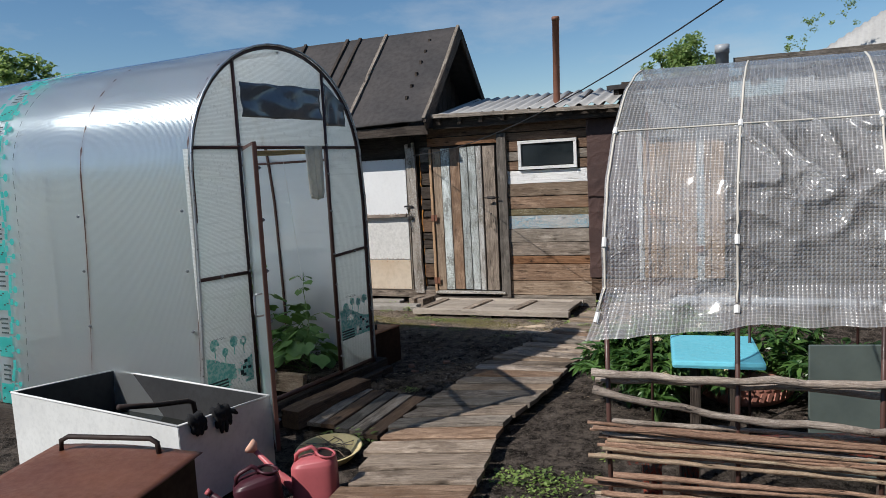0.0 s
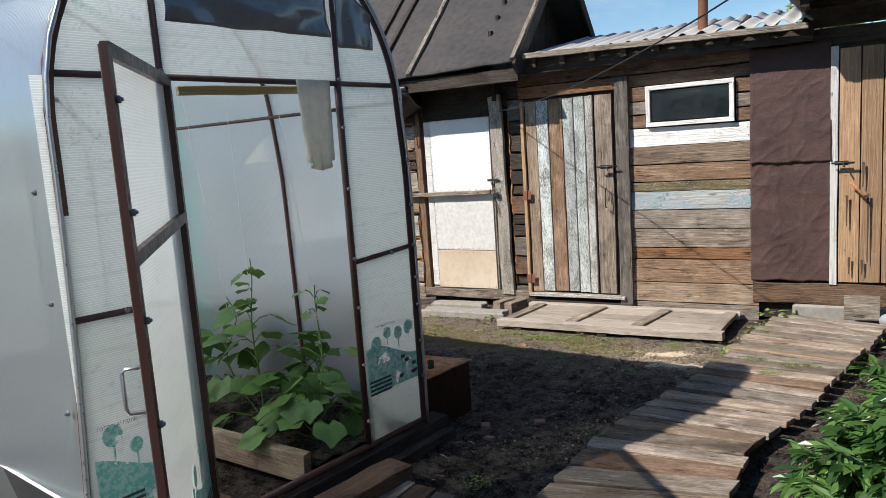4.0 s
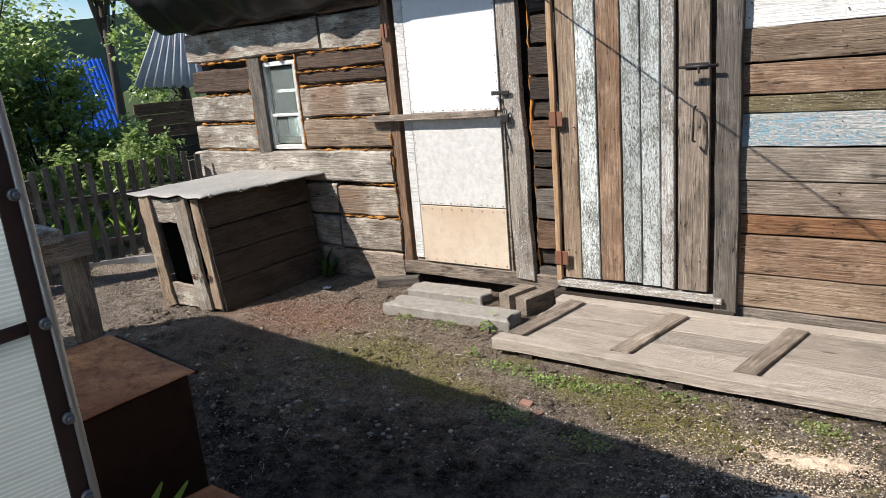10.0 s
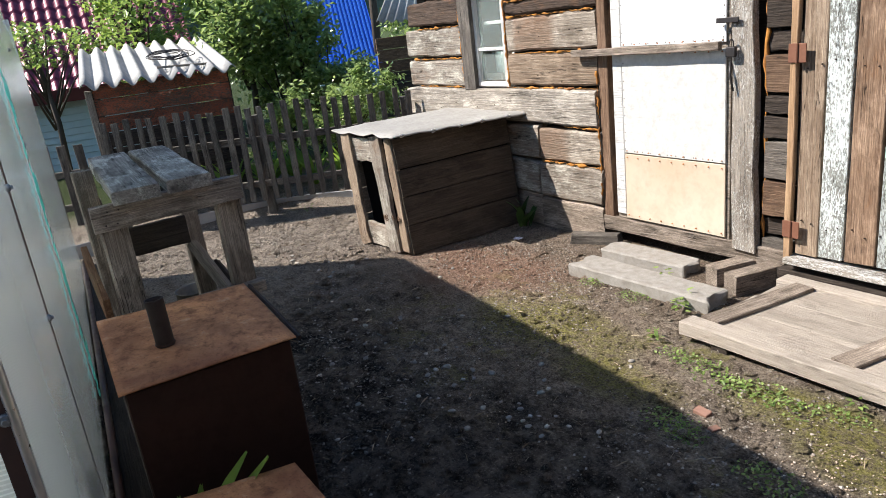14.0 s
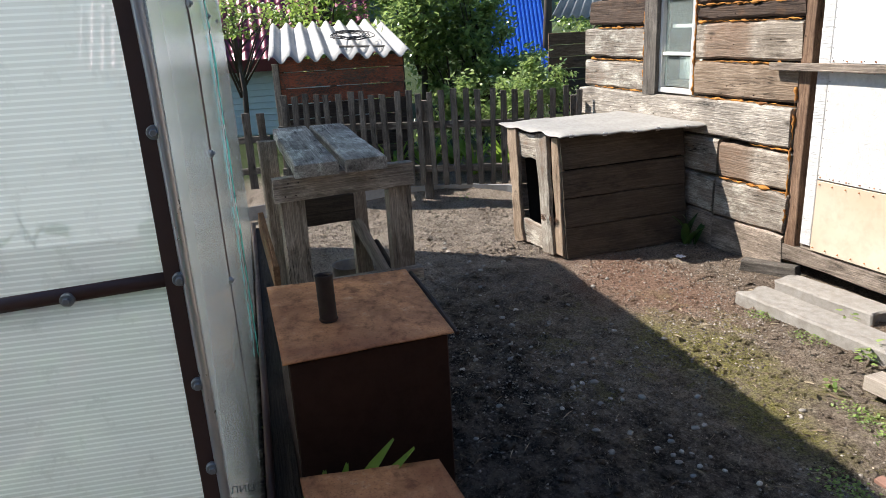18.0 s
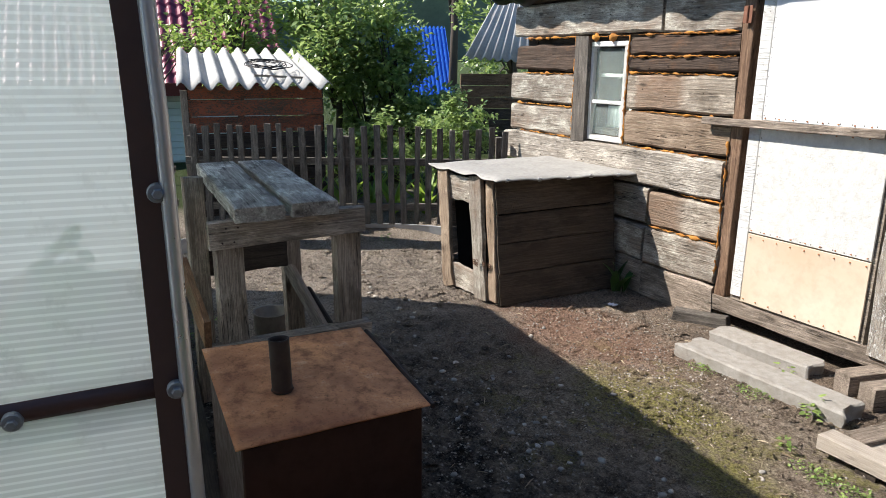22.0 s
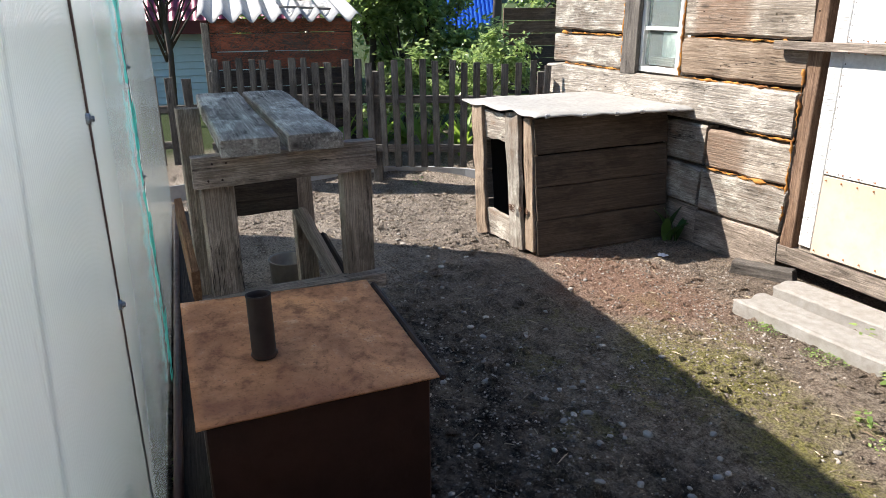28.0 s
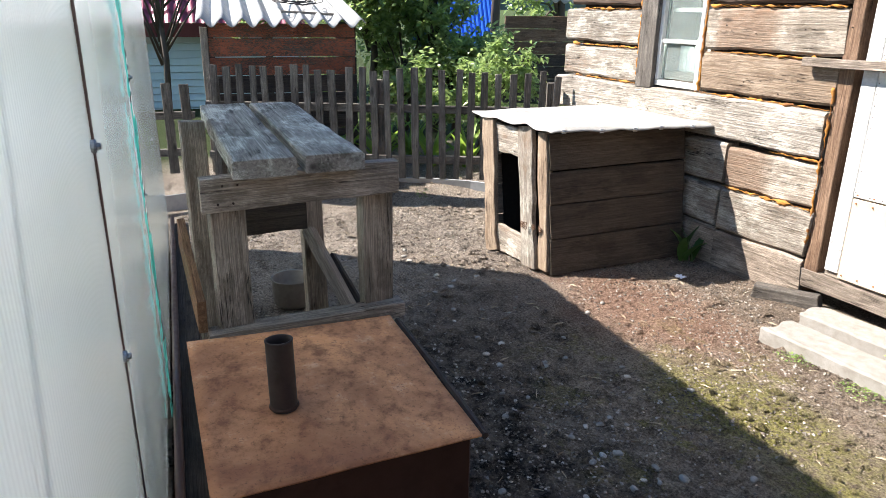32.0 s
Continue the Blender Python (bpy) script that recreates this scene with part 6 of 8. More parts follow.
part("roof_sheet", thick_bm(44, 70, kennel_roof, 0.006), ROOFTIN, kn, "grey sheet roof with curled edges", smooth=True)
for a, b in ((0.25, 0.27), (0.8, 0.82)):
    board("roof_batten", kp("sw", 0.592).lerp(kp("se", 0.592), a), kp("nw", 0.592).lerp(kp("ne", 0.592), b), 0.05, 0.03, UP, W_DARK, kn, rnd=rs, n=2)
for v in (0.08, 0.3, 0.5, 0.66, 0.86):
    x, y, z = kennel_roof(0.985, v)
    part("roof_tack", box_bm((0.006, 0.03, 0.022), (x + 0.004, y, z - 0.004), 0.002), WHITE_TIN, kn, "bright metal tack strip")
CHAIN = plain("rusty_chain", (0.12, 0.06, 0.035), 0.7, 0.4, 0.3, 40, 0.4)
ch = thing("chain", (-5.7, 7.64, 0.0), "rusty chain wound round the kennel post", "chain")
for k in range(14):
    a = k * 0.9
    c = kf(0.8, 0.04 + 0.012 * (k % 3), 0.03) + fs * (0.075 * math.cos(a)) + fn_ * (0.03 * math.sin(a))
    part("link", tube_bm([c + fs * (0.014 * math.cos(q * 1.047)) + KU * (0.009 * math.sin(q * 1.047)) for q in range(6)], 0.003, 5, close=True), CHAIN, ch)

# ---- rusty stove boxes ----
def rust_box(name, corners, z, label, plate=0.004, slant=0.0):
    ob = thing(name, (sum(c[0] for c in corners) / 4, sum(c[1] for c in corners) / 4, GZ), label, "stove")
    cx, cy = ob.matrix_basis.translation[:2]
    bm = bmesh.new()
    lo = [bm.verts.new((*lerp((cx, cy), c, 0.94), GZ)) for c in corners]
    hi = [bm.verts.new((*lerp((cx, cy), c, 0.94), z - 0.006 - slant * (k in (0, 3)))) for k, c in enumerate(corners)]
    for i in range(4):
        bm.faces.new((lo[i], lo[(i + 1) % 4], hi[(i + 1) % 4], hi[i]))
    bm.faces.new(hi)
    bm.faces.new(lo[::-1])
    bmesh.ops.recalc_face_normals(bm, faces=bm.faces)
    bmesh.ops.bevel(bm, geom=bm.edges[:], offset=0.004, segments=1, affect="EDGES")
    part("body", bm, RUST_SHADED, ob)
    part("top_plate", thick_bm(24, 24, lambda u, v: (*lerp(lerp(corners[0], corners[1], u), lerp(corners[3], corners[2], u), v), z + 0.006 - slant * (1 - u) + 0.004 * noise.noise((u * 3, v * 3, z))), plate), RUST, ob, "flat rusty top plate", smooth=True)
    return ob


# brown steel taken near black: the shade on the box sides is in the colour
RUST_SHADED = plain("shaded_brown_steel", (0.03, 0.013, 0.009), 0.6, 0.1, 0.4, 8, 0.4, col2=(0.055, 0.022, 0.013), spec=0.25)
stove = rust_box("stove_box", ((-3.54, 6.122), (-4.08, 6.144), (-4.136, 5.643), (-3.555, 5.607)), 0.443, "rusty sheet-steel stove box with a short flue pipe", slant=0.032)
fl = part("flue_pipe", lathe_bm([(0.028, 0), (0.028, 0.147), (0.029, 0.152), (0.025, 0.152), (0.024, 0.142), (0.024, 0.02)], 20), RUST_DARK, stove, "short dark flue pipe", m=pose(-3.785, 5.79, 0.427, 0, -4, 0), smooth=True)
part("weld", lathe_bm([(0.031, 0.0), (0.03, 0.003), (0.028, 0.005)], 20), RUST_SHADED, fl, m=Matrix.Translation((-3.785, 5.79, 0.434)), smooth=True)
part("side_rod", tube_bm([(-3.55, 6.135, 0.405), (-3.8, 6.15, 0.42), (-4.07, 6.16, 0.435)], 0.008, 6), RUST_DARK, stove)
box2 = rust_box("stove_box", ((-2.78, 5.98), (-3.34, 5.98), (-3.42, 5.6), (-2.86, 5.57)), 0.13, "low rusty steel box beside the greenhouse corner")
part("flue_pipe", lathe_bm([(0.02, 0), (0.02, 0.05), (0.016, 0.05), (0.016, 0.01)], 14), RUST_DARK, box2, m=Matrix.Translation((-2.95, 5.75, 0.132)), smooth=True)
lid = thing("smoker_box", (-1.9, 1.63, GZ), "rusty steel smoker box with a bent rod handle", "smoker")
LC = ((-1.63, 1.84), (-2.22, 1.77), (-2.12, 1.28), (-1.55, 1.34))
bm = bmesh.new()
lo = [bm.verts.new((*lerp((-1.9, 1.55), c, 0.93), GZ)) for c in LC]
hi = [bm.verts.new((*lerp((-1.9, 1.55), c, 0.93), 0.655)) for c in LC]
for i in range(4):
    bm.faces.new((lo[i], lo[(i + 1) % 4], hi[(i + 1) % 4], hi[i]))
bm.faces.new(hi)
bmesh.ops.recalc_face_normals(bm, faces=bm.faces)
part("body", bm, RUST_SHADED, lid)
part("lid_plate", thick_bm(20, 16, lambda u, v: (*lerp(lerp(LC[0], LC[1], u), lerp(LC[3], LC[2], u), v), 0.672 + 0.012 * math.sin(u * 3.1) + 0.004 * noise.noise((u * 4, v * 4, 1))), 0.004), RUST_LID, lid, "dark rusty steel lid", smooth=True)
part("handle", tube_bm([(-1.76, 1.78, 0.67), (-1.765, 1.78, 0.715), (-1.79, 1.775, 0.73), (-2.1, 1.72, 0.73), (-2.13, 1.715, 0.715), (-2.135, 1.715, 0.67)], 0.009, 10), RUST_DARK, lid, "bent rod handle", smooth=True)

# ---- plank stand ----
st = tagged(thing("plank_stand", (-4.85, 6.0, GZ)), "grey wooden work stand with two thick planks on top", "bench")
WX = (1, 0.04, 0)
board("top_plank", (-4.36, 5.905, 0.805), (-5.36, 5.965, 0.825), 0.175, 0.05, UP, W_TOP, st, rnd=rs, n=8, wear=0.006, cham=0.006)
board("top_plank", (-4.36, 6.1, 0.805), (-5.36, 6.155, 0.825), 0.17, 0.05, UP, W_TOP, st, rnd=rs, n=8, wear=0.006, cham=0.006)
board("cross_beam", (-4.43, 5.74, 0.73), (-4.41, 6.3, 0.74), 0.1, 0.04, WX, W_STAND, st, rnd=rs, n=5)
board("leg", (-4.46, 5.81, -0.2), (-4.46, 5.81, 0.69), 0.1, 0.05, WX, W_STAND, st, rnd=rs, n=5)
board("leg", (-4.46, 6.25, -0.2), (-4.46, 6.25, 0.69), 0.1, 0.05, WX, W_STAND, st, rnd=rs, n=5)
board("leg", (-5.15, 6.25, -0.2), (-5.15, 6.23, 0.78), 0.085, 0.05, WX, W_STAND, st, rnd=rs, n=5)
board("leg", (-5.1, 5.815, -0.2), (-5.1, 5.815, 0.83), 0.08, 0.05, WX, W_STAND, st, rnd=rs, n=5)
board("cross_board", (-5.12, 5.83, 0.455), (-5.12, 6.21, 0.455), 0.14, 0.025, WX, W_DARK, st, rnd=rs, n=4)
board("low_rail", (-4.43, 5.73, 0.31), (-4.42, 6.32, 0.31), 0.045, 0.06, WX, W_STAND, st, rnd=rs, n=5)
board("strut", (-4.8, 6.37, -0.06), (-5.12, 6.215, 0.38), 0.07, 0.04, (0.6, 0.8, 0), W_GREY, st, rnd=rs, n=5)
board("strut", (-4.85, 6.42, -0.06), (-5.16, 6.31, 0.24), 0.06, 0.04, (0.6, 0.8, 0), W_DARK, st, rnd=rs, n=5)
board("side_board", (-4.44, 5.715, 0.37), (-4.95, 5.73, 0.48), 0.11, 0.025, (0, -1, 0), W_ORANGE, st, rnd=rs, n=5)
for y_ in (5.79, 5.83, 6.22, 6.27):
    for z_ in (0.705, 0.755):
        ob = new("nail", NAIL_MESH)
        ob.parent = st
        ob.matrix_basis = world_of(st).inverted() @ pose(-4.405, y_ + 0.3 * (z_ - 0.73), z_, 90, 0, 90)
POT = plain("sooty_aluminium", (0.2, 0.17, 0.14), 0.55, 0.5, 0.35, 14, 0.2)
pot = part("cooking_pot", lathe_bm([(0.001, -0.2), (0.085, -0.2), (0.098, -0.18), (0.1, -0.08), (0.1, -0.065), (0.106, -0.06), (0.104, -0.056), (0.095, -0.06), (0.093, -0.17), (0.001, -0.185)], 28), POT, None, m=Matrix.Translation((-5.75, 6.29, 0.0)), smooth=True)
tagged(pot, "old sooty round pot standing on the soil", "pot")

# ---- steel tank, gloves, cans, basin ----
TC = [(-4.08, 2.98), (-3.98, 3.69), (-2.512, 3.452), (-2.583, 2.755)]
TZ = (0.35, 0.29, 0.282, 0.342)
TB = -0.155
tank = tagged(thing("water_tank", (-3.29, 3.22, GZ)), "white painted open steel water tank on short legs", "tank")
WALLP = plain("white_tank_paint", (0.72, 0.72, 0.69), 0.5, 0, 0.3, 10, 0.2)
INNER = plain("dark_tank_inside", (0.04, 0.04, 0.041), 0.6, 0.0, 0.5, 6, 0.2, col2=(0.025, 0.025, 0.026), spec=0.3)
TMID = (-3.29, 3.22)
for i in range(4):
    j = (i + 1) % 4
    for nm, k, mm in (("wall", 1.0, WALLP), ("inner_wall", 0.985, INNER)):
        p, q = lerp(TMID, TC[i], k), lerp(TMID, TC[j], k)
        part(nm, thick_bm(6, 4, lambda u, v: (*lerp(p, q, u), TB + (lerp((TZ[i],), (TZ[j],), u)[0] - TB) * v), 0.003), mm, tank, "" if k == 1.0 else "dark mottled inside of the tank")
    part("rim", tube_bm([(*TC[i], TZ[i]), (*TC[j], TZ[j])], 0.007, 6), WALLP, tank, smooth=True)
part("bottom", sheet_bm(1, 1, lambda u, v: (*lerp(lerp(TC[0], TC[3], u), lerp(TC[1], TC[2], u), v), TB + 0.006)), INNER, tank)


def water_mat():
    mt, t, b = shader("dark_standing_water")
    b.inputs["Base Color"].default_value = (0.012, 0.014, 0.012, 1)
    b.inputs["Roughness"].default_value = 0.04
    bump(t, b, noise_of(t, coords(t), 14, 2), 0.06, 0.01)
    return mt


wtr = part("tank_water", sheet_bm(8, 8, lambda u, v: (*lerp(TMID, lerp(lerp(TC[0], TC[3], u), lerp(TC[1], TC[2], u), v), 0.98), 0.02)), water_mat())
tagged(wtr, "dark still water in the tank", "water")
for c in TC:
    p = lerp(TMID, c, 0.93)
    part("leg", box_bm((0.06, 0.06, 0.09), (*p, -0.17)), RUST_DARK, tank)
part("inlet_pipe", tube_bm([(-3.1, 2.87, 0.365), (-3.08, 3.1, 0.3), (-3.09, 3.4, 0.225), (-3.085, 3.44, 0.2), (-3.07, 3.45, 0.05)], 0.016, 10), RUST_DARK, tank, "dark bent pipe across the tank", smooth=True)
GLOVE = plain("black_knit_glove", (0.008, 0.008, 0.009), 0.95, 0, 0.2, 60, 0.6)
for k, (f, s) in enumerate(((0.17, 0.95), (0.42, 1.1))):
    c = Vector((*lerp(TC[3], TC[2], f), lerp((TZ[3],), (TZ[2],), f)[0] + 0.006))
    dd = (Vector((*TC[2], 0)) - Vector((*TC[3], 0))).normalized()
    on = Vector((dd.y, -dd.x, 0))
    g = thing("glove", tuple(c), "black knitted work glove hung over the tank rim", "glove", group="work gloves")

    def palm(u, v):
        """Over the rim: a short cuff inside, the limp hand outside, bunched in folds."""
        h = v * 0.13 - 0.05
        out = 0.014 * math.sin(max(-1.5, min(1.5, h * 40))) + 0.012 * noise.noise((u * 5, v * 5, k + 3))
        return c + dd * ((u - 0.5) * (0.12 - 0.02 * v) * s + 0.012 * noise.noise((v * 3, k, 0))) + on * out + Vector((0, 0, 0.012 - 0.9 * abs(h) + 0.008 * noise.noise((u * 6, v * 6, k))))
    part("palm", thick_bm(12, 14, palm, 0.018), GLOVE, g, smooth=True)
    for q in range(4):
        base = c + dd * ((q - 1.5) * 0.024 * s) + on * 0.016 + Vector((0, 0, -0.045))
        L = (0.03, 0.065, 0.07, 0.04)[q] * (0.6 if k == 0 else 1.1)
        part("finger", tube_bm([base, base + on * 0.006 + Vector((0, 0, -L * 0.6)) + dd * 0.004 * (q - 1.5), base + on * 0.004 + Vector((0, 0, -L)) + dd * 0.008 * (q - 1.5)], [0.017, 0.0155, 0.008], 8), GLOVE, g, smooth=True)
    if k:
        base = c + dd * 0.05 + on * 0.016 + Vector((0, 0, -0.012))
        part("thumb", tube_bm([base, base + dd * 0.03 + on * 0.01 + Vector((0, 0, -0.012)), base + dd * 0.05 + on * 0.012 + Vector((0, 0, -0.03))], [0.016, 0.014, 0.008], 8), GLOVE, g, smooth=True)


def watering_can(base, tip, h, lean, col, label, rose):
    """A boxy plastic can: rounded oblong body, sloped shoulder, handle moulded over the top, long spout from the foot."""
    base, tip = Vector(base), Vector(tip)
    ax = Vector((tip.x - base.x, tip.y - base.y, 0)).normalized()
    m = Matrix((ax, Vector((-ax.y, ax.x, 0)), Vector((0, 0, 1)))).transposed().to_4x4()
    m.translation = base
    m = m @ Matrix.Rotation(radians(lean), 4, "Y")
    can = new("watering_can")
    can.matrix_basis = m
    tagged(can, label, "watering can")
    W, D = 0.125, 0.085
    rings = ((0.0, 0.0, 0.0), (0.9, 0.0, 0.0), (0.97, 0.03, 0.0), (1.0, 0.1, 0.0), (1.0, 0.72, 0.0), (0.97, 0.8, 0.03), (0.86, 0.88, 0.06), (0.6, 0.93, 0.05), (0.0, 0.95, 0.04))

    def body(u, v):
        i = min(len(rings) - 2, int(v * (len(rings) - 1)))
        k = v * (len(rings) - 1) - i
        r, z, tl = (p + (q - p) * k for p, q in zip(rings[i], rings[i + 1]))
        a = u * 2 * math.pi
        cx, cy = math.cos(a), math.sin(a)
        x, y = math.copysign(abs(cx) ** 0.55, cx), math.copysign(abs(cy) ** 0.55, cy)
        return m @ Vector((x * W * r, y * D * r, h * z - tl * x * r * h + 0.002 * noise.noise((a, z * 4, 1))))
    part("body", sheet_bm(48, 32, body), col, can, smooth=True)
    part("handle", tube_bm([m @ Vector(p) for p in ((-0.02, 0, h * 0.9), (-0.015, 0, h * 1.06), (0.01, 0, h * 1.13), (0.075, 0, h * 1.05), (0.098, 0, h * 0.97), (0.1, 0, h * 0.8))], (0.014, 0.013, 0.012, 0.012, 0.013, 0.014), 10), col, can, smooth=True)
    ring = [m @ Vector((-0.068 + 0.05 * math.cos(q * 0.3927), 0.058 * math.sin(q * 0.3927), h * 0.985 + 0.014 * math.cos(q * 0.3927))) for q in range(16)]
    part("filler_rim", tube_bm(ring, 0.007, 8, close=True), col, can, smooth=True)
    # no opening here: a dark disc paints the shade of the filling hole
    part("filler_mouth", sheet_bm(16, 2, lambda u, v: m @ Vector((-0.068 + 0.05 * (1 - v) * math.cos(u * 6.2832), 0.058 * (1 - v) * math.sin(u * 6.2832), h * 0.985 - 0.004 + 0.014 * (1 - v) * math.cos(u * 6.2832)))), RUST_DARK, can, "dark disc standing in for the shaded filling hole")
    root = m @ Vector((W * 0.9, 0, 0.06))
    sp = part("spout", tube_bm([root - ax * 0.02, root, root.lerp(tip, 0.35), root.lerp(tip, 0.36), root.lerp(tip, 0.92)], [0.036, 0.033, 0.021, 0.017, 0.014], 14), col, can, smooth=True)
    d = (tip - root).normalized()
    if rose:
        up = (d + Vector((0, 0, 0.2)) + ax * 0.6).normalized()
        part("rose", tube_bm([root.lerp(tip, 0.9), tip - up * 0.01, tip + up * 0.012, tip + up * 0.018], [0.014, 0.036, 0.042, 0.034], 18), PINKP, sp, "pale orange plastic rose", smooth=True)
    else:
        part("spout_ring", tube_bm([root.lerp(tip, 0.9), tip], [0.0165, 0.0165], 14), PINK, sp, "bright red spout end", smooth=True)
    return can


PINK = plain("faded_red_plastic", (0.45, 0.11, 0.12), 0.45, 0, 0.16, 8, 0.05)
PINKP = plain("pale_orange_plastic", (0.72, 0.42, 0.3), 0.5, 0, 0.1, 8, 0.05)
MAROON = plain("dark_red_plastic", (0.055, 0.012, 0.02), 0.45, 0, 0.2, 8, 0.05)
watering_can((-2.07, 3.2, GZ), (-2.393, 3.082, 0.12), 0.27, 0, PINK, "faded red plastic watering can on the soil", True)
watering_can((-2.26, 2.96, GZ - 0.012), (-2.47, 2.79, -0.01), 0.26, 5, MAROON, "dark red plastic watering can beside the tank", False)
ENAMEL = plain("cream_enamel", (0.6, 0.48, 0.24), 0.35, 0, 0.3, 8, 0.05, col2=(0.7, 0.6, 0.36))
bas = thing("enamel_basin", (-2.27, 3.69, GZ), "cream enamel basin with soil and dry stalks", "basin")
part("bowl", lathe_bm([(0.001, 0.0), (0.15, 0.0), (0.2, 0.04), (0.235, 0.1), (0.255, 0.105), (0.258, 0.1), (0.235, 0.094), (0.195, 0.05), (0.15, 0.012), (0.001, 0.01)], 36), ENAMEL, bas, m=pose(-2.27, 3.69, GZ, 4, 0, 0) @ Matrix.Scale(0.82, 4), smooth=True)
rb = random.Random(12)
for k in range(14):
    a, q = rb.uniform(0, 6.28), rb.uniform(0.02, 0.13)
    p = Vector((-2.27 + q * math.cos(a), 3.69 + q * math.sin(a), GZ + 0.03))
    part("dry_stalk", tube_bm([p, p + Vector((rb.uniform(-0.06, 0.06), rb.uniform(-0.06, 0.06), 0.05)), p + Vector((rb.uniform(-0.14, 0.14), rb.uniform(-0.14, 0.14), rb.uniform(0.05, 0.09)))], 0.003, 5), W_STAND, bas, "dry brown stalk")
part("bowl_soil", lathe_bm([(0.001, 0.045), (0.09, 0.04), (0.17, 0.028)], 24), SOIL, bas, m=pose(-2.27, 3.69, GZ, 4, 0, 0) @ Matrix.Scale(0.82, 4), smooth=True)

# ---- plastic-covered hoop frame and wattle fence ----
HO, HX = Vector((-0.44, 3.05, 0)), Vector((0.992, 0.12, 0))
HB = Vector((0.086, 0.996, 0))
HOOPS = (0.0, 0.535, 1.085, 1.64)


def film_mat():
    """Clear reinforced film: glossy, a grid of threads, milky creases."""
    mt, t, b = shader("reinforced_film")
    n = t.nodes
    uvn = n.new("ShaderNodeUVMap")
    sep = n.new("ShaderNodeSeparateXYZ")
    t.links.new(uvn.outputs[0], sep.inputs[0])
    lines = []
    for i in (0, 1):
        s = calc(t, "SINE", calc(t, "MULTIPLY", sep.outputs[i], 2 * math.pi / 0.0172))
        lines.append(ramp(t, s, 0.9, 0.99))
    grid = calc(t, "MAXIMUM", lines[0], lines[1])
    v = coords(t)
    cr = noise_of(t, v, 5.0, 6, 0.6, 1.2)
    rg = calc(t, "ABSOLUTE", calc(t, "SUBTRACT", noise_of(t, v, 15.0, 4, 0.6, 0.8), 0.5))
    where = ramp(t, noise_of(t, v, 2.2, 2, 0.5, 0.4), 0.47, 0.6)
    fog = ramp(t, cr, 0.4, 0.7, 0.42, 0.62)
    fac = calc(t, "MAXIMUM", fog, calc(t, "MULTIPLY", grid, 0.66))
    t.links.new(mixc(t, grid, (0.6, 0.585, 0.57), (0.9, 0.89, 0.87)), b.inputs["Base Color"])
    b.inputs["Roughness"].default_value = 0.2
    b.inputs["Specular IOR Level"].default_value = 1.0
    b.inputs["Coat Weight"].default_value = 1.0
    b.inputs["Coat Roughness"].default_value = 0.14
    b.inputs["Coat IOR"].default_value = 1.9
    b.inputs["Transmission Weight"].default_value = 0.0
    pil = calc(t, "MULTIPLY", calc(t, "SINE", calc(t, "MULTIPLY", sep.outputs[0], math.pi / 0.0172)), calc(t, "SINE", calc(t, "MULTIPLY", sep.outputs[1], math.pi / 0.0172)))
    crease = calc(t, "MULTIPLY", where, calc(t, "ADD", calc(t, "MULTIPLY", cr, 2.0), calc(t, "MULTIPLY", rg, -2.6)))
    hgt = calc(t, "ADD", calc(t, "MULTIPLY", calc(t, "ABSOLUTE", pil), 0.26), crease)
    bump(t, b, hgt, 1.0, 0.011)
    clear = n.new("ShaderNodeBsdfTransparent")
    clear.inputs[0].default_value = (0.93, 0.95, 0.96, 1)
    tr = n.new("ShaderNodeBsdfTranslucent")
    tr.inputs[0].default_value = (0.85, 0.86, 0.86, 1)
    m1, m2 = n.new("ShaderNodeMixShader"), n.new("ShaderNodeMixShader")
    m1.inputs[0].default_value = 0.35
    t.links.new(b.outputs[0], m1.inputs[1])
    t.links.new(tr.outputs[0], m1.inputs[2])
    t.links.new(fac, m2.inputs[0])
    t.links.new(clear.outputs[0], m2.inputs[1])
    t.links.new(m1.outputs[0], m2.inputs[2])
    t.links.new(m2.outputs[0], n["Material Output"].inputs[0])
    return mt


FILM = film_mat()
PROF = ((-0.05, 0.83), (-0.01, 0.9), (0.0, 1.22), (0.1, 1.5), (0.27, 1.71), (0.55, 1.92), (0.8, 2.02), (1.02, 2.07), (1.12, 2.02), (1.16, 1.7))
ARCS = [0.0]
for p_, q_ in zip(PROF, PROF[1:]):
    ARCS.append(ARCS[-1] + math.dist(p_, q_))
FILM_H, FILM_W = ARCS[-1], 1.66


def prof(v):
    """Depth and height of the hoop, v from 0 at the front hem to 1 behind."""
    a = min(max(v, 0.0), 1.0) * FILM_H
    for i in range(len(PROF) - 1):
        if a <= ARCS[i + 1] + 1e-9:
            return lerp(PROF[i], PROF[i + 1], (a - ARCS[i]) / (ARCS[i + 1] - ARCS[i]))
    return PROF[-1]


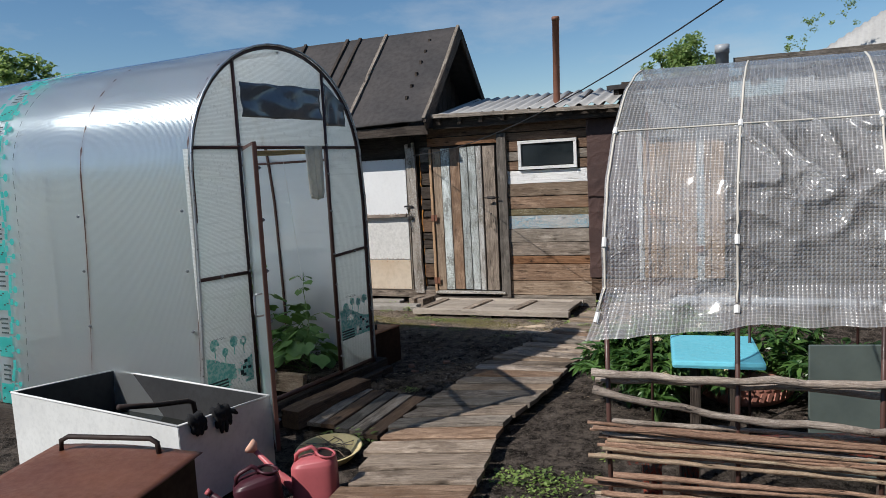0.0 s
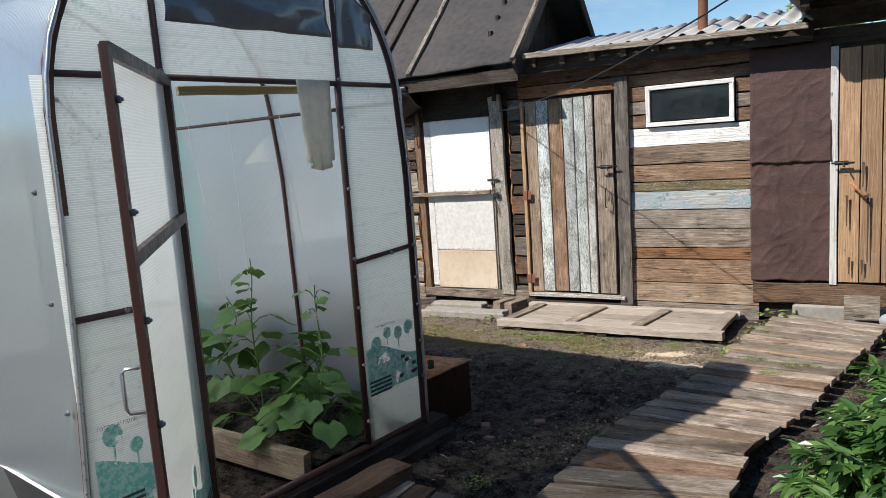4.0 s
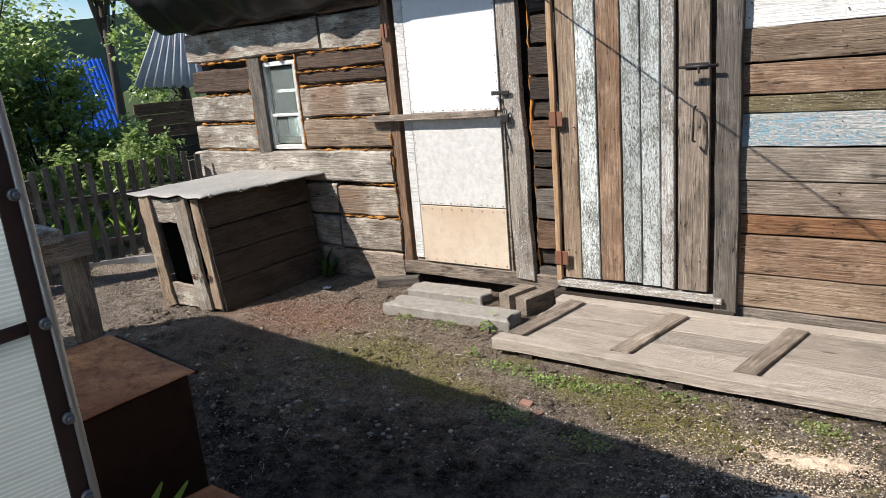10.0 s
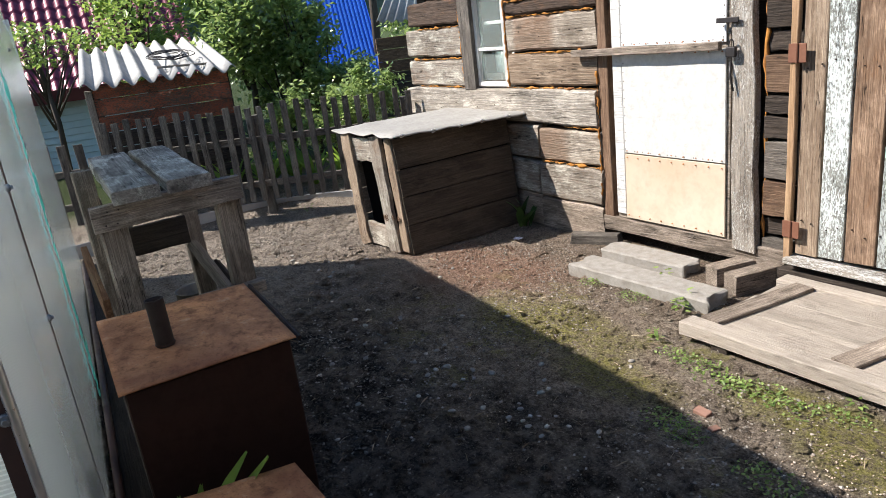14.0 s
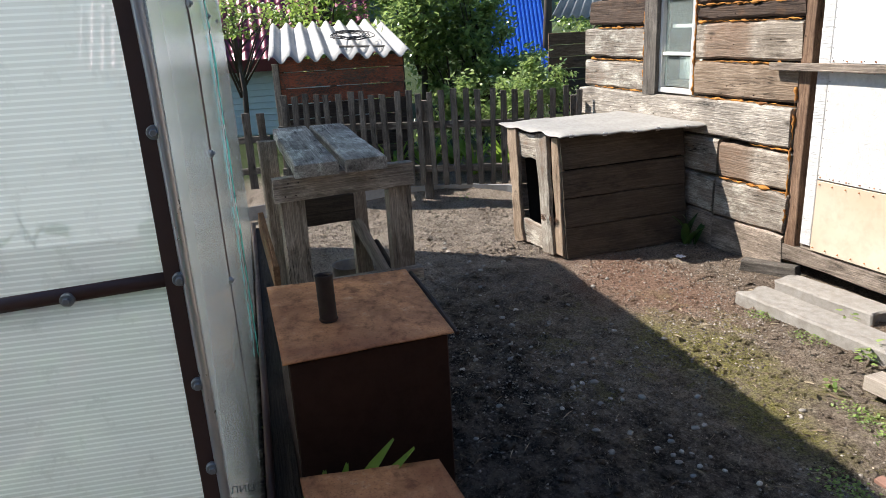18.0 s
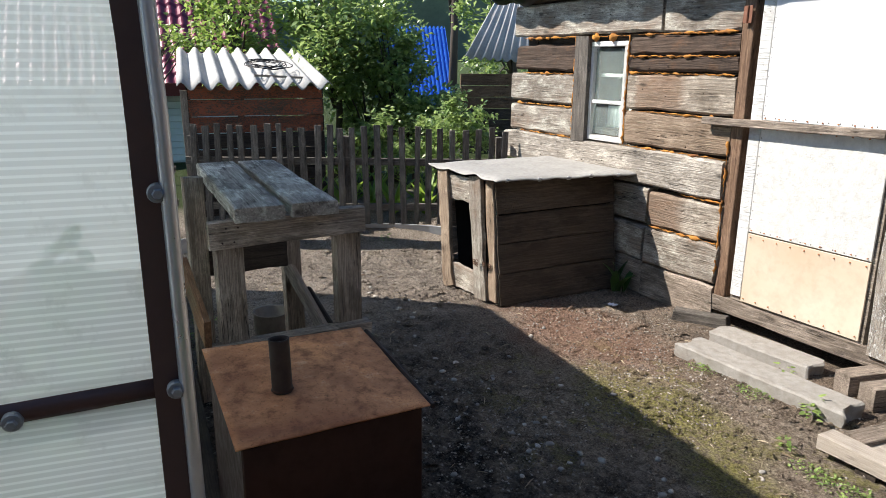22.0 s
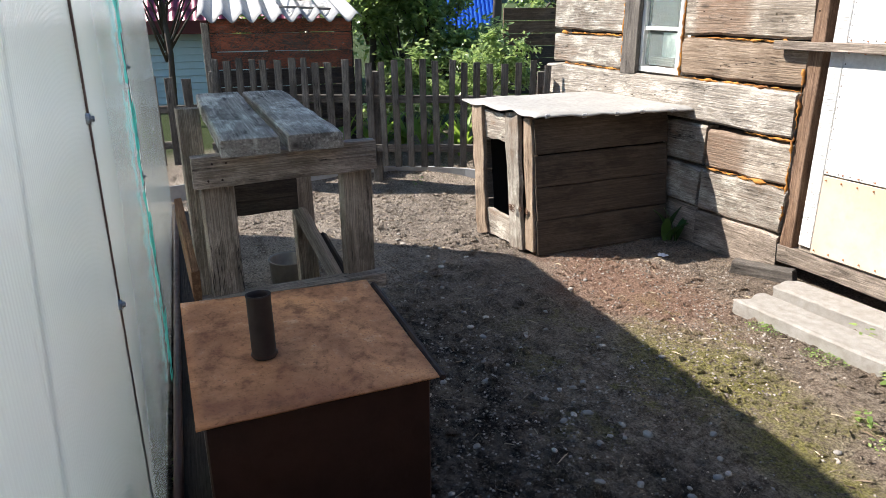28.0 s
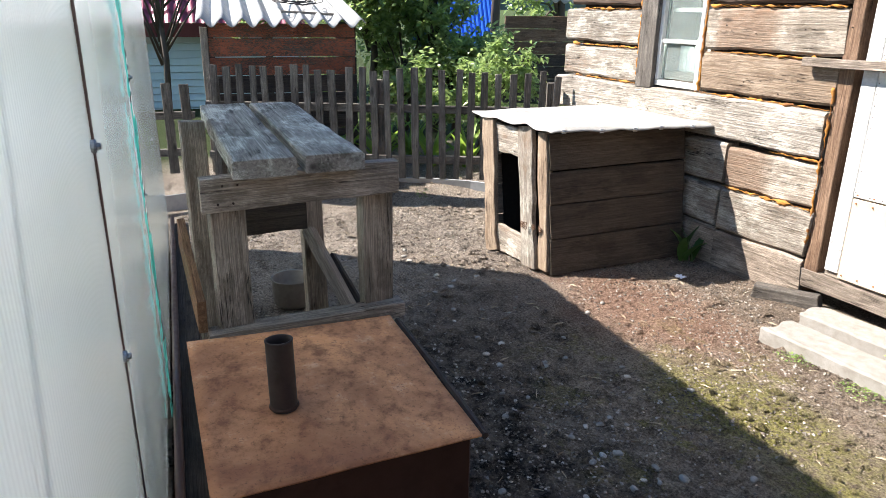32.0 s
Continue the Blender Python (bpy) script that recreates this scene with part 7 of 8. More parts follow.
def film_at(u, v):
    d, z = prof(v)
    x = -0.01 + FILM_W * u
    bay = min(abs(x - h) for h in HOOPS) / 0.27
    slack = min(1.0, max(0.0, v * FILM_H / 0.25)) * min(1.0, max(0.0, (2.0 - v * FILM_H) / 0.4))
    w = -0.022 * min(1, bay) * slack + 0.016 * noise.noise((x * 2.2, v * 5, 1)) * slack
    # slack folds that run slantwise from the middle hoop into the right bay, small puckers by the hoops
    fold = 1 - abs(noise.noise((x * 2.4 - v * 5.5, v * 9 + x * 5, 7)))
    zone = min(1.0, max(0.0, 1.25 - abs(v - 0.3 - 0.1 * (x - 0.5)) * 5)) * min(1.0, max(0.15, (x - 0.25) * 2.2))
    w += zone * (0.05 * fold ** 5 + 0.016 * (1 - abs(noise.noise((x * 9 + v * 6, v * 22, 2)))) ** 4)
    w += 0.007 * (1 - min(1, bay * 2)) * noise.noise((x * 30, v * 34, 5))
    hem = max(0, 0.1 - v) / 0.1
    bell = 0.07 * hem * (1 + noise.noise((x * 7, 0, 2)))
    return HO + HX * (x - 0.05 * hem * (x < 0.1)) + HB * (d - w - bell) + Vector((0, 0, z + 0.07 * math.sin(min(1.6, max(0.0, x)) * 1.96) * hem + 0.025 * noise.noise((x * 4, 5, 5)) * hem))


hoop = tagged(thing("film_tunnel", (0.3, 3.6, GZ)), "hoop frame covered with creased reinforced plastic film", "tunnel")
fm = part("film_cover", sheet_bm(160, 200, film_at), FILM, hoop, smooth=True)
uv = fm.data.uv_layers.new(name="UVMap")
NV = 201
for lp in fm.data.loops:
    i, j = divmod(lp.vertex_index, NV)
    uv.data[lp.index].uv = (i / 160 * FILM_W, j / 200 * FILM_H)
WHITEP = plain("white_plastic_clip", (0.8, 0.8, 0.78), 0.5, 0, 0.1, 20, 0.0)
ROPE = plain("pale_hoop_tube", (0.62, 0.58, 0.5), 0.6, 0, 0.2, 20, 0.1)
for x in HOOPS:
    u = min(0.998, (x + 0.01) / FILM_W + 0.002)
    ht = part("hoop_tube", tube_bm([film_at(u, v / 50) + HB * -0.004 for v in range(3, 44)], 0.0055, 6), ROPE, hoop, smooth=True)
    for a in (0.1, 0.42, 0.98):
        v = a / FILM_H
        part("clip", tube_bm([film_at(u, v - 0.009) - HB * 0.006, film_at(u, v + 0.009) - HB * 0.006], 0.011, 8), WHITEP, ht, "white plastic clip")
part("ridge_tube", tube_bm([film_at(k / 24, 0.98 / FILM_H) - HB * 0.005 for k in range(25)], 0.004, 6), ROPE, hoop, smooth=True)
for x in HOOPS:
    p = HO + HX * x + HB * 0.012
    part("post", tube_bm([p + Vector((0, 0, -0.25)), p + Vector((0, 0, 1.0))], 0.011, 8), BROWN_METAL, hoop, "brown steel post", smooth=True)
    q = p + HB * 1.12
    part("post", tube_bm([q + Vector((0, 0, -0.25)), q + Vector((0, 0, 1.85))], 0.008, 8), BROWN_METAL, hoop, smooth=True)

wf = tagged(thing("wattle_fence", (0.2, 3.1, GZ)), "low wattle fence of grey poles and canes on steel posts", "fence")
POLE = wood("peeled_pole", (0.26, 0.2, 0.16), (0.6, 0.52, 0.44), rough=0.75)
CANE = wood("dry_cane", (0.34, 0.22, 0.14), (0.72, 0.56, 0.4), rough=0.6, knots=False)
CANE2 = wood("reddish_cane", (0.24, 0.13, 0.085), (0.55, 0.37, 0.26), rough=0.6, knots=False)
rf = random.Random(21)


def pole(z0, z1, r0, r1, o, mat, name, a=-0.06, b=1.66, bend=0.012, z2=None):
    n = 14
    zm = z2 if z2 is not None else (z0 + z1) / 2
    pts, rad = [], []
    for i in range(n + 1):
        f = i / n
        z = (1 - f) ** 2 * z0 + 2 * f * (1 - f) * (2 * zm - (z0 + z1) / 2) + f * f * z1
        pts.append(HO + HX * (a + (b - a) * f) + HB * (o + bend * rf.uniform(-1, 1)) + Vector((0, 0, z + bend * rf.uniform(-0.7, 0.7))))
        rad.append((r0 + (r1 - r0) * f) * rf.uniform(0.88, 1.15))
    return part(name, tube_bm(pts, rad, 8), mat, wf, smooth=True)


pole(0.67, 0.66, 0.017, 0.015, -0.03, POLE, "pole", z2=0.645)
pole(0.62, 0.53, 0.014, 0.018, 0.03, POLE, "pole", z2=0.6)
pole(0.59, 0.46, 0.017, 0.016, -0.03, POLE, "pole", z2=0.46)
zc = 0.44
for i in range(17):
    pole(zc + rf.uniform(-0.008, 0.008), zc - 0.08 + rf.uniform(-0.02, 0.02), rf.uniform(0.007, 0.012), rf.uniform(0.005, 0.009), rf.choice((-0.02, 0.015, 0.0)), rf.choice((CANE, CANE2, CANE2, POLE)), "cane", a=rf.uniform(-0.1, 0.02), bend=0.006)
    zc -= 0.0105
zc = 0.2
for i in range(15):
    pole(zc + rf.uniform(-0.015, 0.015), zc - 0.06 + rf.uniform(-0.02, 0.02), rf.uniform(0.009, 0.014), rf.uniform(0.006, 0.01), rf.choice((-0.02, 0.015)), rf.choice((CANE, CANE2, POLE)), "cane", a=rf.uniform(-0.14, 0.02), bend=0.008)
    zc -= 0.025

AQUA = plain("turquoise_oilcloth", (0.16, 0.55, 0.66), 0.4, 0, 0.15, 9, 1.0)
tb = thing("garden_table", (0.03, 4.1, GZ), "small table covered with turquoise oilcloth", "table")
bm = box_bm((0.46, 0.6, 0.04), (0, 0, 0), 0.018, 2)
part("tabletop", bm, AQUA, tb, m=pose(0.0, 4.1, 0.5, 0, 0, 4))
for x, y in ((-0.1, 3.92), (0.1, 3.92), (-0.1, 4.28), (0.1, 4.28)):
    board("leg", (x, y, -0.2), (x, y, 0.48), 0.05, 0.03, (0, -1, 0), W_DARK, tb, rnd=rs, n=2)
TYRE = plain("terracotta_painted_tyre", (0.36, 0.16, 0.12), 0.75, 0, 0.25, 12, 0.3)
ty = thing("tyre_planter", (0.2, 5.5, GZ), "terracotta-painted car tyre used as a planter", "tyre")
part("tyre", lathe_bm([(0.2, -0.2), (0.27, -0.195), (0.315, -0.16), (0.325, -0.08), (0.315, 0.0), (0.27, 0.035), (0.2, 0.04), (0.185, 0.02), (0.22, -0.02), (0.22, -0.14), (0.19, -0.19), (0.2, -0.2)], 44), TYRE, ty, m=Matrix.Translation((0.2, 5.5, 0.0)), smooth=True)
bm = bmesh.new()
for k in range(40):
    a = k * math.pi / 20
    for zz_ in (-0.12, -0.04):
        add_box(bm, (0.325, 0, zz_), (0.012, 0.03, 0.055), Matrix.Rotation(a + (0.08 if zz_ > -0.1 else 0), 4, "Z") @ Matrix.Rotation(0.35 if zz_ > -0.1 else -0.35, 4, "X"))
part("tread", bm, TYRE, ty, m=Matrix.Translation((0.2, 5.5, 0.0)))
part("tyre_soil", lathe_bm([(0.001, 0.0), (0.2, -0.01)], 24), SOIL, ty, m=Matrix.Translation((0.2, 5.5, 0.0)), smooth=True)
GREENB = plain("grey_green_board", (0.2, 0.24, 0.21), 0.6, 0, 0.2, 6, 0.1)
tagged(part("sheet_panel", box_bm((0.7, 0.02, 0.75), (0, 0, 0), 0.004), GREENB, None, m=pose(0.82, 4.2, 0.17, 0, 0, 10)), "grey-green flat panel standing in the bed", "panel")
trs = tagged(thing("trestle", (0.2, 3.45, GZ)), "low old trestle with flaking red paint behind the wattle", "trestle")
RED = wood("flaking_red_wood", (0.1, 0.08, 0.07), (0.25, 0.21, 0.18), paint=(0.4, 0.08, 0.05), peel=0.52)
board("beam", (-0.4, 3.3, 0.2), (0.9, 3.65, 0.22), 0.12, 0.05, (0.2, -1, 0), RED, trs, rnd=rs, n=6)
for x, y in ((-0.28, 3.32), (-0.12, 3.5), (0.75, 3.6)):
    board("leg", (x, y, -0.2), (x, y, 0.16), 0.09, 0.06, (0.2, -1, 0), RED, trs, rnd=rs, n=3)

# ---- cable ----
CABLE = plain("black_cable", (0.02, 0.02, 0.022), 0.6, 0, 0.1, 20, 0.0)
c0 = Vector((-3.69, 8.6, 1.793))
tagged(part("cable", tube_bm([c0 + Vector((1.567 * k, -1.846 * k, -0.044 * k + 0.1258 * k * k)) for k in (0.15 * q for q in range(25))], 0.0045, 6), CABLE, smooth=True), "black cable strung from the shed wall over the yard", "cable")

# ---- picket fence, border strip, back shed ----
FA, FB = Vector((-6.82, 8.58, 0)), Vector((-8.12, 6.28, 0))
fdir = (FB - FA).normalized()
fnorm = Vector((-fdir.y, fdir.x, 0))
fnorm = fnorm if fnorm.x > 0 else -fnorm
fence = tagged(thing("picket_fence", tuple((FA + FB) / 2 + Vector((0, 0, -0.05)))), "grey weathered picket fence with two rails", "fence")
rp = random.Random(31)
n = 26
for i in range(n):
    p = FA.lerp(FB, (i + 0.3) / n) + fnorm * 0.03
    top = 0.775 + rp.uniform(-0.02, 0.02) + 0.02 * (i / n)
    lean = fdir * rp.uniform(-0.02, 0.02)
    board("picket", p + Vector((0, 0, -0.02)), p + Vector((0, 0, top)) + lean, 0.052 + rp.uniform(-0.006, 0.006), 0.02, fnorm, W_FENCE, fence, rnd=rp, n=3, skew=0.0)
for z in (0.12, 0.5):
    board("rail", FA + Vector((0, 0, z)), FB + Vector((0, 0, z)), 0.06, 0.035, fnorm, W_FENCE, fence, rnd=rp, n=4)
for k in (0.02, 0.5, 0.98):
    p = FA.lerp(FB, k) - fnorm * 0.04
    board("post", p + Vector((0, 0, -0.2)), p + Vector((0, 0, 0.7)), 0.07, 0.07, fnorm, W_FENCE, fence, rnd=rp, n=3)
FC = Vector((-8.3, 5.2, 0))
gate = tagged(thing("picket_gate", (-8.25, 5.8, -0.05)), "low grey picket fence piece beside the back shed", "fence")
gd_ = (FC - Vector((-8.18, 6.2, 0))).normalized()
for i in range(8):
    p = Vector((-8.18, 6.2, 0)).lerp(FC, (i + 0.5) / 8)
    board("picket", p + Vector((0.02, 0, -0.02)), p + Vector((0.02, 0, 0.66 + rp.uniform(-0.02, 0.02))), 0.07, 0.02, (1, 0, 0), W_FENCE, gate, rnd=rp, n=3)
for z in (0.14, 0.42):
    board("rail", Vector((-8.18, 6.2, z)), FC + Vector((0, 0, z)), 0.06, 0.035, (1, 0, 0), W_FENCE, gate, rnd=rp, n=3)
STRIP = plain("dull_metal_strip", (0.3, 0.31, 0.33), 0.5, 0.4, 0.3, 8, 0.2, col2=(0.5, 0.5, 0.5))
bpts = [(-6.75, 8.4), (-7.0, 8.28), (-7.25, 8.08), (-7.45, 7.85), (-7.6, 7.55), (-7.7, 7.2), (-7.75, 6.8), (-7.74, 6.4), (-7.7, 6.0), (-7.6, 5.4)]
bed2 = tagged(thing("border_strip", (-7.5, 7.2, GZ)), "curved grey metal strip edging the bed along the fence", "border")
for i, (a, b) in enumerate(zip(bpts, bpts[1:])):
    m, L = along((*a, -0.125), (*b, -0.125), (0.8, -0.6, 0))
    part("strip_piece", box_bm((L + 0.03, 0.012, 0.12), (0, 0.003 * (i % 2), 0), 0.003), STRIP, bed2, m=m)

RSCR = wood("scraped_red_boards", (0.09, 0.065, 0.05), (0.24, 0.17, 0.13), paint=(0.42, 0.13, 0.07), peel=0.5)
SH_L, SH_R = Vector((-8.4, 6.38, 0)), Vector((-8.2, 7.5, 0))
sd = (SH_R - SH_L).normalized()
sb = Vector((-sd.y, sd.x, 0))
shed2 = tagged(thing("back_shed", (-8.7, 6.95, -0.05)), "small plank shed with a corrugated slate roof", "shed")
z = -0.1
k = 0
while z < 1.0:
    h = rp.uniform(0.11, 0.15)
    board("wall_plank", SH_L + Vector((0, 0, z + h / 2)), SH_R + Vector((0, 0, z + h / 2)), h - 0.005, 0.025, -sb, RSCR if z > 0.55 else W_DARK, shed2, rnd=rp, n=4)
    board("side_plank", SH_R + Vector((0, 0, z + h / 2)), SH_R + sb * 1.1 + Vector((0, 0, z + h / 2)), h - 0.005, 0.025, sd, W_DARK, shed2, rnd=rp, n=2)
    board("side_plank", SH_L + Vector((0, 0, z + h / 2)), SH_L + sb * 1.1 + Vector((0, 0, z + h / 2)), h - 0.005, 0.025, -sd, W_DARK, shed2, rnd=rp, n=2)
    z += h
board("corner_post", SH_L + Vector((0.0, -0.03, -0.1)), SH_L + Vector((0, -0.03, 1.05)), 0.06, 0.06, -sb, W_GREY, shed2, rnd=rp, n=4)
SLATE_L = plain("pale_asbestos_slate", (0.46, 0.45, 0.43), 0.9, 0, 0.55, 9, 0.5)
part("corrugated_roof", thick_bm(112, 6, lambda u, v: (SH_L - sd * 0.08 + sd * (1.3 - 0.14 * v) * u - sb * 0.12 + sb * 1.25 * v) + Vector((0, 0, 1.09 + 0.3 * v + 0.032 * math.sin(2 * math.pi * 8.5 * u))), 0.007), SLATE_L, shed2, "pale corrugated slate sheet", smooth=True)
coil = thing("wire_coil", (-8.5, 7.1, 1.3), "tangled coil of dark wire lying on the slate roof", "wire")
rc = random.Random(3)
for q in range(7):
    cx, cy, rr, ph = -8.55 + rc.uniform(-0.05, 0.05), 7.1 + rc.uniform(-0.04, 0.04), rc.uniform(0.13, 0.22), rc.uniform(0, 6)
    part("strand", tube_bm([(cx + rr * 0.8 * math.cos(ph + a * 0.3), cy + rr * math.sin(ph + a * 0.3), 1.17 + 0.24 * (-8.42 - (cx + rr * 0.8 * math.cos(ph + a * 0.3))) + 0.06 + rc.uniform(0, 0.012)) for a in range(21)], 0.004, 5), IRON, coil, smooth=True)
board("stick", (-8.36, 6.95, 1.17), (-8.3, 7.4, 1.15), 0.02, 0.02, UP, W_GREY, coil)

# ---- houses beyond ----
def tile_mat(name, col):
    return plain(name, col, 0.35, 0.2, 0.12, 3, 0.05)


PURPLE = tile_mat("dark_red_metal_tiles", (0.15, 0.02, 0.045))
BLUE = tile_mat("blue_profiled_metal", (0.04, 0.17, 0.68))
SIDING = plain("pale_blue_siding", (0.55, 0.66, 0.68), 0.6, 0, 0.1, 4, 0.05)
DARKRED = plain("dark_red_trim", (0.12, 0.02, 0.02), 0.5, 0, 0.1, 6, 0.05)


def polar(az, d, z):
    a = radians(az)
    return Vector((-1.7 - d * math.cos(a), 5.46 + d * math.sin(a), z))


hs = tagged(thing("neighbour_house", tuple(polar(8, 14.6, GZ))), "house with a dark red tiled metal roof and pale siding", "house")
A, B = polar(-6, 14.4, 0), polar(15.6, 14.2, 0)
hd = (B - A).normalized()
hb = Vector((-hd.y, hd.x, 0))
hb = hb if hb.x < 0 else -hb
HL = (B - A).length


def tiles(u, v):
    """Metal tile: waves across, a step at each course."""
    c = v * 12
    step = 0.03 * (c - math.floor(c))
    return A + hd * (HL * u) + hb * (2.6 * v) + Vector((0, 0, 0.88 + 2.5 * v - step + 0.022 * math.sin(u * HL / 0.19 * 6.283)))


part("roof", sheet_bm(220, 72, tiles), PURPLE, hs, "dark red metal tile roof")
part("eave_trim", box_bm((HL, 0.05, 0.22)), DARKRED, hs, m=along(A + Vector((0, 0, 0.78)), B + Vector((0, 0, 0.78)), -hb)[0])
for i in range(-4, 9):
    zz_ = -0.35 + 0.12 * i
    board("siding_board", A + hd * 0.2 + hb * 0.35 + Vector((0, 0, zz_)), B - hd * 0.2 + hb * 0.35 + Vector((0, 0, zz_)), 0.125, 0.03, -hb + Vector((0, 0, 0.25)), SIDING, hs, wear=0.0, n=1)
part("gable_end", sheet_bm(1, 1, lambda u, v: B - hd * 0.2 + hb * (0.3 + 4.6 * u) + Vector((0, 0, -0.8 + v * (1.6 + 2.2 * (1 - abs(2 * u - 1)))))), SIDING, hs)
part("back_slope", sheet_bm(2, 2, lambda u, v: A + hd * (HL * u) + hb * (2.6 + 2.6 * v) + Vector((0, 0, 3.38 - 2.5 * v))), PURPLE, hs)

# the house is smaller and nearer than its outline was laid out
hs.matrix_basis = Matrix.Translation((-1.7, 5.46, 1.3)) @ Matrix.Scale(0.72, 4) @ Matrix.Translation((1.7, -5.46, -1.3)) @ hs.matrix_basis

bh = tagged(thing("blue_roof_house", tuple(polar(27, 17, GZ))), "far house with a bright blue ribbed metal roof", "house")
A2, B2 = polar(24.2, 17, 0), polar(29.2, 17.3, 0)
d2 = (B2 - A2).normalized()
n2 = Vector((-d2.y, d2.x, 0))
n2 = n2 if n2.x < 0 else -n2
L2 = (B2 - A2).length
part("roof", sheet_bm(240, 2, lambda u, v: A2 + d2 * (L2 * u + 0.1 * v) + n2 * (1.6 * v) + Vector((0, 0, 0.25 + 1.85 * v + 0.05 * (1 if (u * 15) % 1 < 0.4 else 0)))), BLUE, bh)
part("wall", box_bm((L2, 0.1, 1.2)), SIDING, bh, m=along(A2 + n2 * 0.3 + Vector((0, 0, -0.3)), B2 + n2 * 0.3 + Vector((0, 0, -0.3)), -n2)[0])
part("back_slope", sheet_bm(2, 2, lambda u, v: A2 + d2 * (L2 * u) + n2 * (1.6 + 1.6 * v) + Vector((0, 0, 2.1 - 1.85 * v))), BLUE, bh)

gs = tagged(thing("slate_gable_shed", tuple(polar(31.5, 11.4, GZ))), "plank shed with a steep grey slate roof", "shed")
A3, B3 = Vector((-11.02, 10.67, 0)), Vector((-10.7, 12.3, 0))
d3 = (B3 - A3).normalized()
n3 = Vector((-d3.y, d3.x, 0))
n3 = n3 if n3.x < 0 else -n3
L3 = (B3 - A3).length
part("slate_roof", thick_bm(90, 2, lambda u, v: A3 + d3 * (L3 * u + 0.82 * v * (1 - u)) + n3 * (0.75 * v) + Vector((0, 0, 1.36 + 0.95 * v - 0.1 * u + 0.022 * math.sin(u * 6.283 * 12))), 0.01), SLATE_L, gs, smooth=True)
for i in range(8):
    board("wall_plank", A3 + n3 * 0.15 + Vector((0, 0, -0.15 + 0.17 * i)), B3 + n3 * 0.15 + Vector((0, 0, -0.15 + 0.17 * i)), 0.165, 0.03, -n3, W_BROWN if i > 4 else W_DARK, gs, n=2)

# pale blue-green: the haze over the hill is mixed into its colour
FARW = plain("far_wooded_hill", (0.2, 0.3, 0.31), 0.95, 0, 0.35, 0.12, 0.0, col2=(0.29, 0.4, 0.43))
hill = part("backdrop_hill", sheet_bm(60, 6, lambda u, v: (-900 + 120 * v, -900 + 1800 * u, -5 + 105 * v * (0.75 + 0.25 * math.sin(u * 9) + 0.12 * noise.noise((u * 14, 0, 0))))), FARW, smooth=True)
tagged(hill, "distant wooded hill in haze", "hill", kind="structure")

# roofs seen over the end shed
er = tagged(thing("roof_beyond", (2.5, 16, 2.5)), "pale shingled roof slope with weeds behind the sheds", "roof", kind="structure")
part("slope", thick_bm(90, 8, lambda u, v: (1.3 + 3.4 * u + 0.3 * v, 16 + 1.5 * v, 2.6 + (0.75 + 2.05 * u) * v + 0.02 * math.sin(u * 140)), 0.05), SLATE, er, smooth=True)
hboard(eroof, "roof_beam", 0.25, 2.6, 2.64, 2.76, W_FENCE, 0.1, 0, y=9.5, n=6)
hboard(eroof, "roof_beam", 0.35, 2.6, 2.52, 2.63, W_DARK, 0.1, 0, y=9.55, n=6)
tagged(part("vent_pipe", lathe_bm([(0.075, 0), (0.075, 0.62), (0.085, 0.62), (0.085, 0.72), (0.065, 0.72), (0.065, 0.3)], 20), PVC, None, m=Matrix.Translation((0.12, 9.45, 2.2)), smooth=True), "grey plastic vent pipe on the end shed", "pipe")


# ---- trees and shrubs ----
def leafage(name, centre, size, count, leaf, seed, mat, parent, lumps=9, hollow=0.55, clump=(0.28, 0.55)):
    """Leaves in uneven clumps round a centre; each leaf two bent faces."""
    r = random.Random(seed)
    cl = []
    for i in range(lumps):
        v = Vector((r.gauss(0, 1), r.gauss(0, 1), r.gauss(0, 1))).normalized() * r.uniform(0.25, 0.95)
        cl.append((Vector((v.x * size[0], v.y * size[1], v.z * size[2])), r.uniform(*clump)))
    verts, faces = [], []
    for i in range(count):
        c, s = r.choice(cl)
        d = Vector((r.gauss(0, 1), r.gauss(0, 1), r.gauss(0, 1))).normalized() * s * r.uniform(hollow, 1.08)
        p = Vector(centre) + c + Vector((d.x * size[0], d.y * size[1], d.z * size[2]))
        q = Euler((r.uniform(-0.9, 0.9), r.uniform(-0.9, 0.9), r.uniform(0, 6.28))).to_matrix()
        L = leaf * r.uniform(0.6, 1.2)
        b = len(verts)
        for x, y, z in ((0, 0, 0), (0.45, 0.28, 0.05), (1, 0, -0.12), (0.45, -0.28, 0.05), (0.5, 0, -0.03)):
            verts.append(p + q @ Vector((x * L, y * L, z * L)))
        faces += [(b, b + 4, b + 1), (b + 1, b + 4, b + 2), (b, b + 3, b + 4), (b + 3, b + 2, b + 4)]
    me = bpy.data.meshes.new(name)
    me.from_pydata(verts, [], faces)
    me.materials.append(mat)
    ob = new(name, me)
    ob.parent = parent
    ob.matrix_basis = world_of(parent).inverted()
    return cl


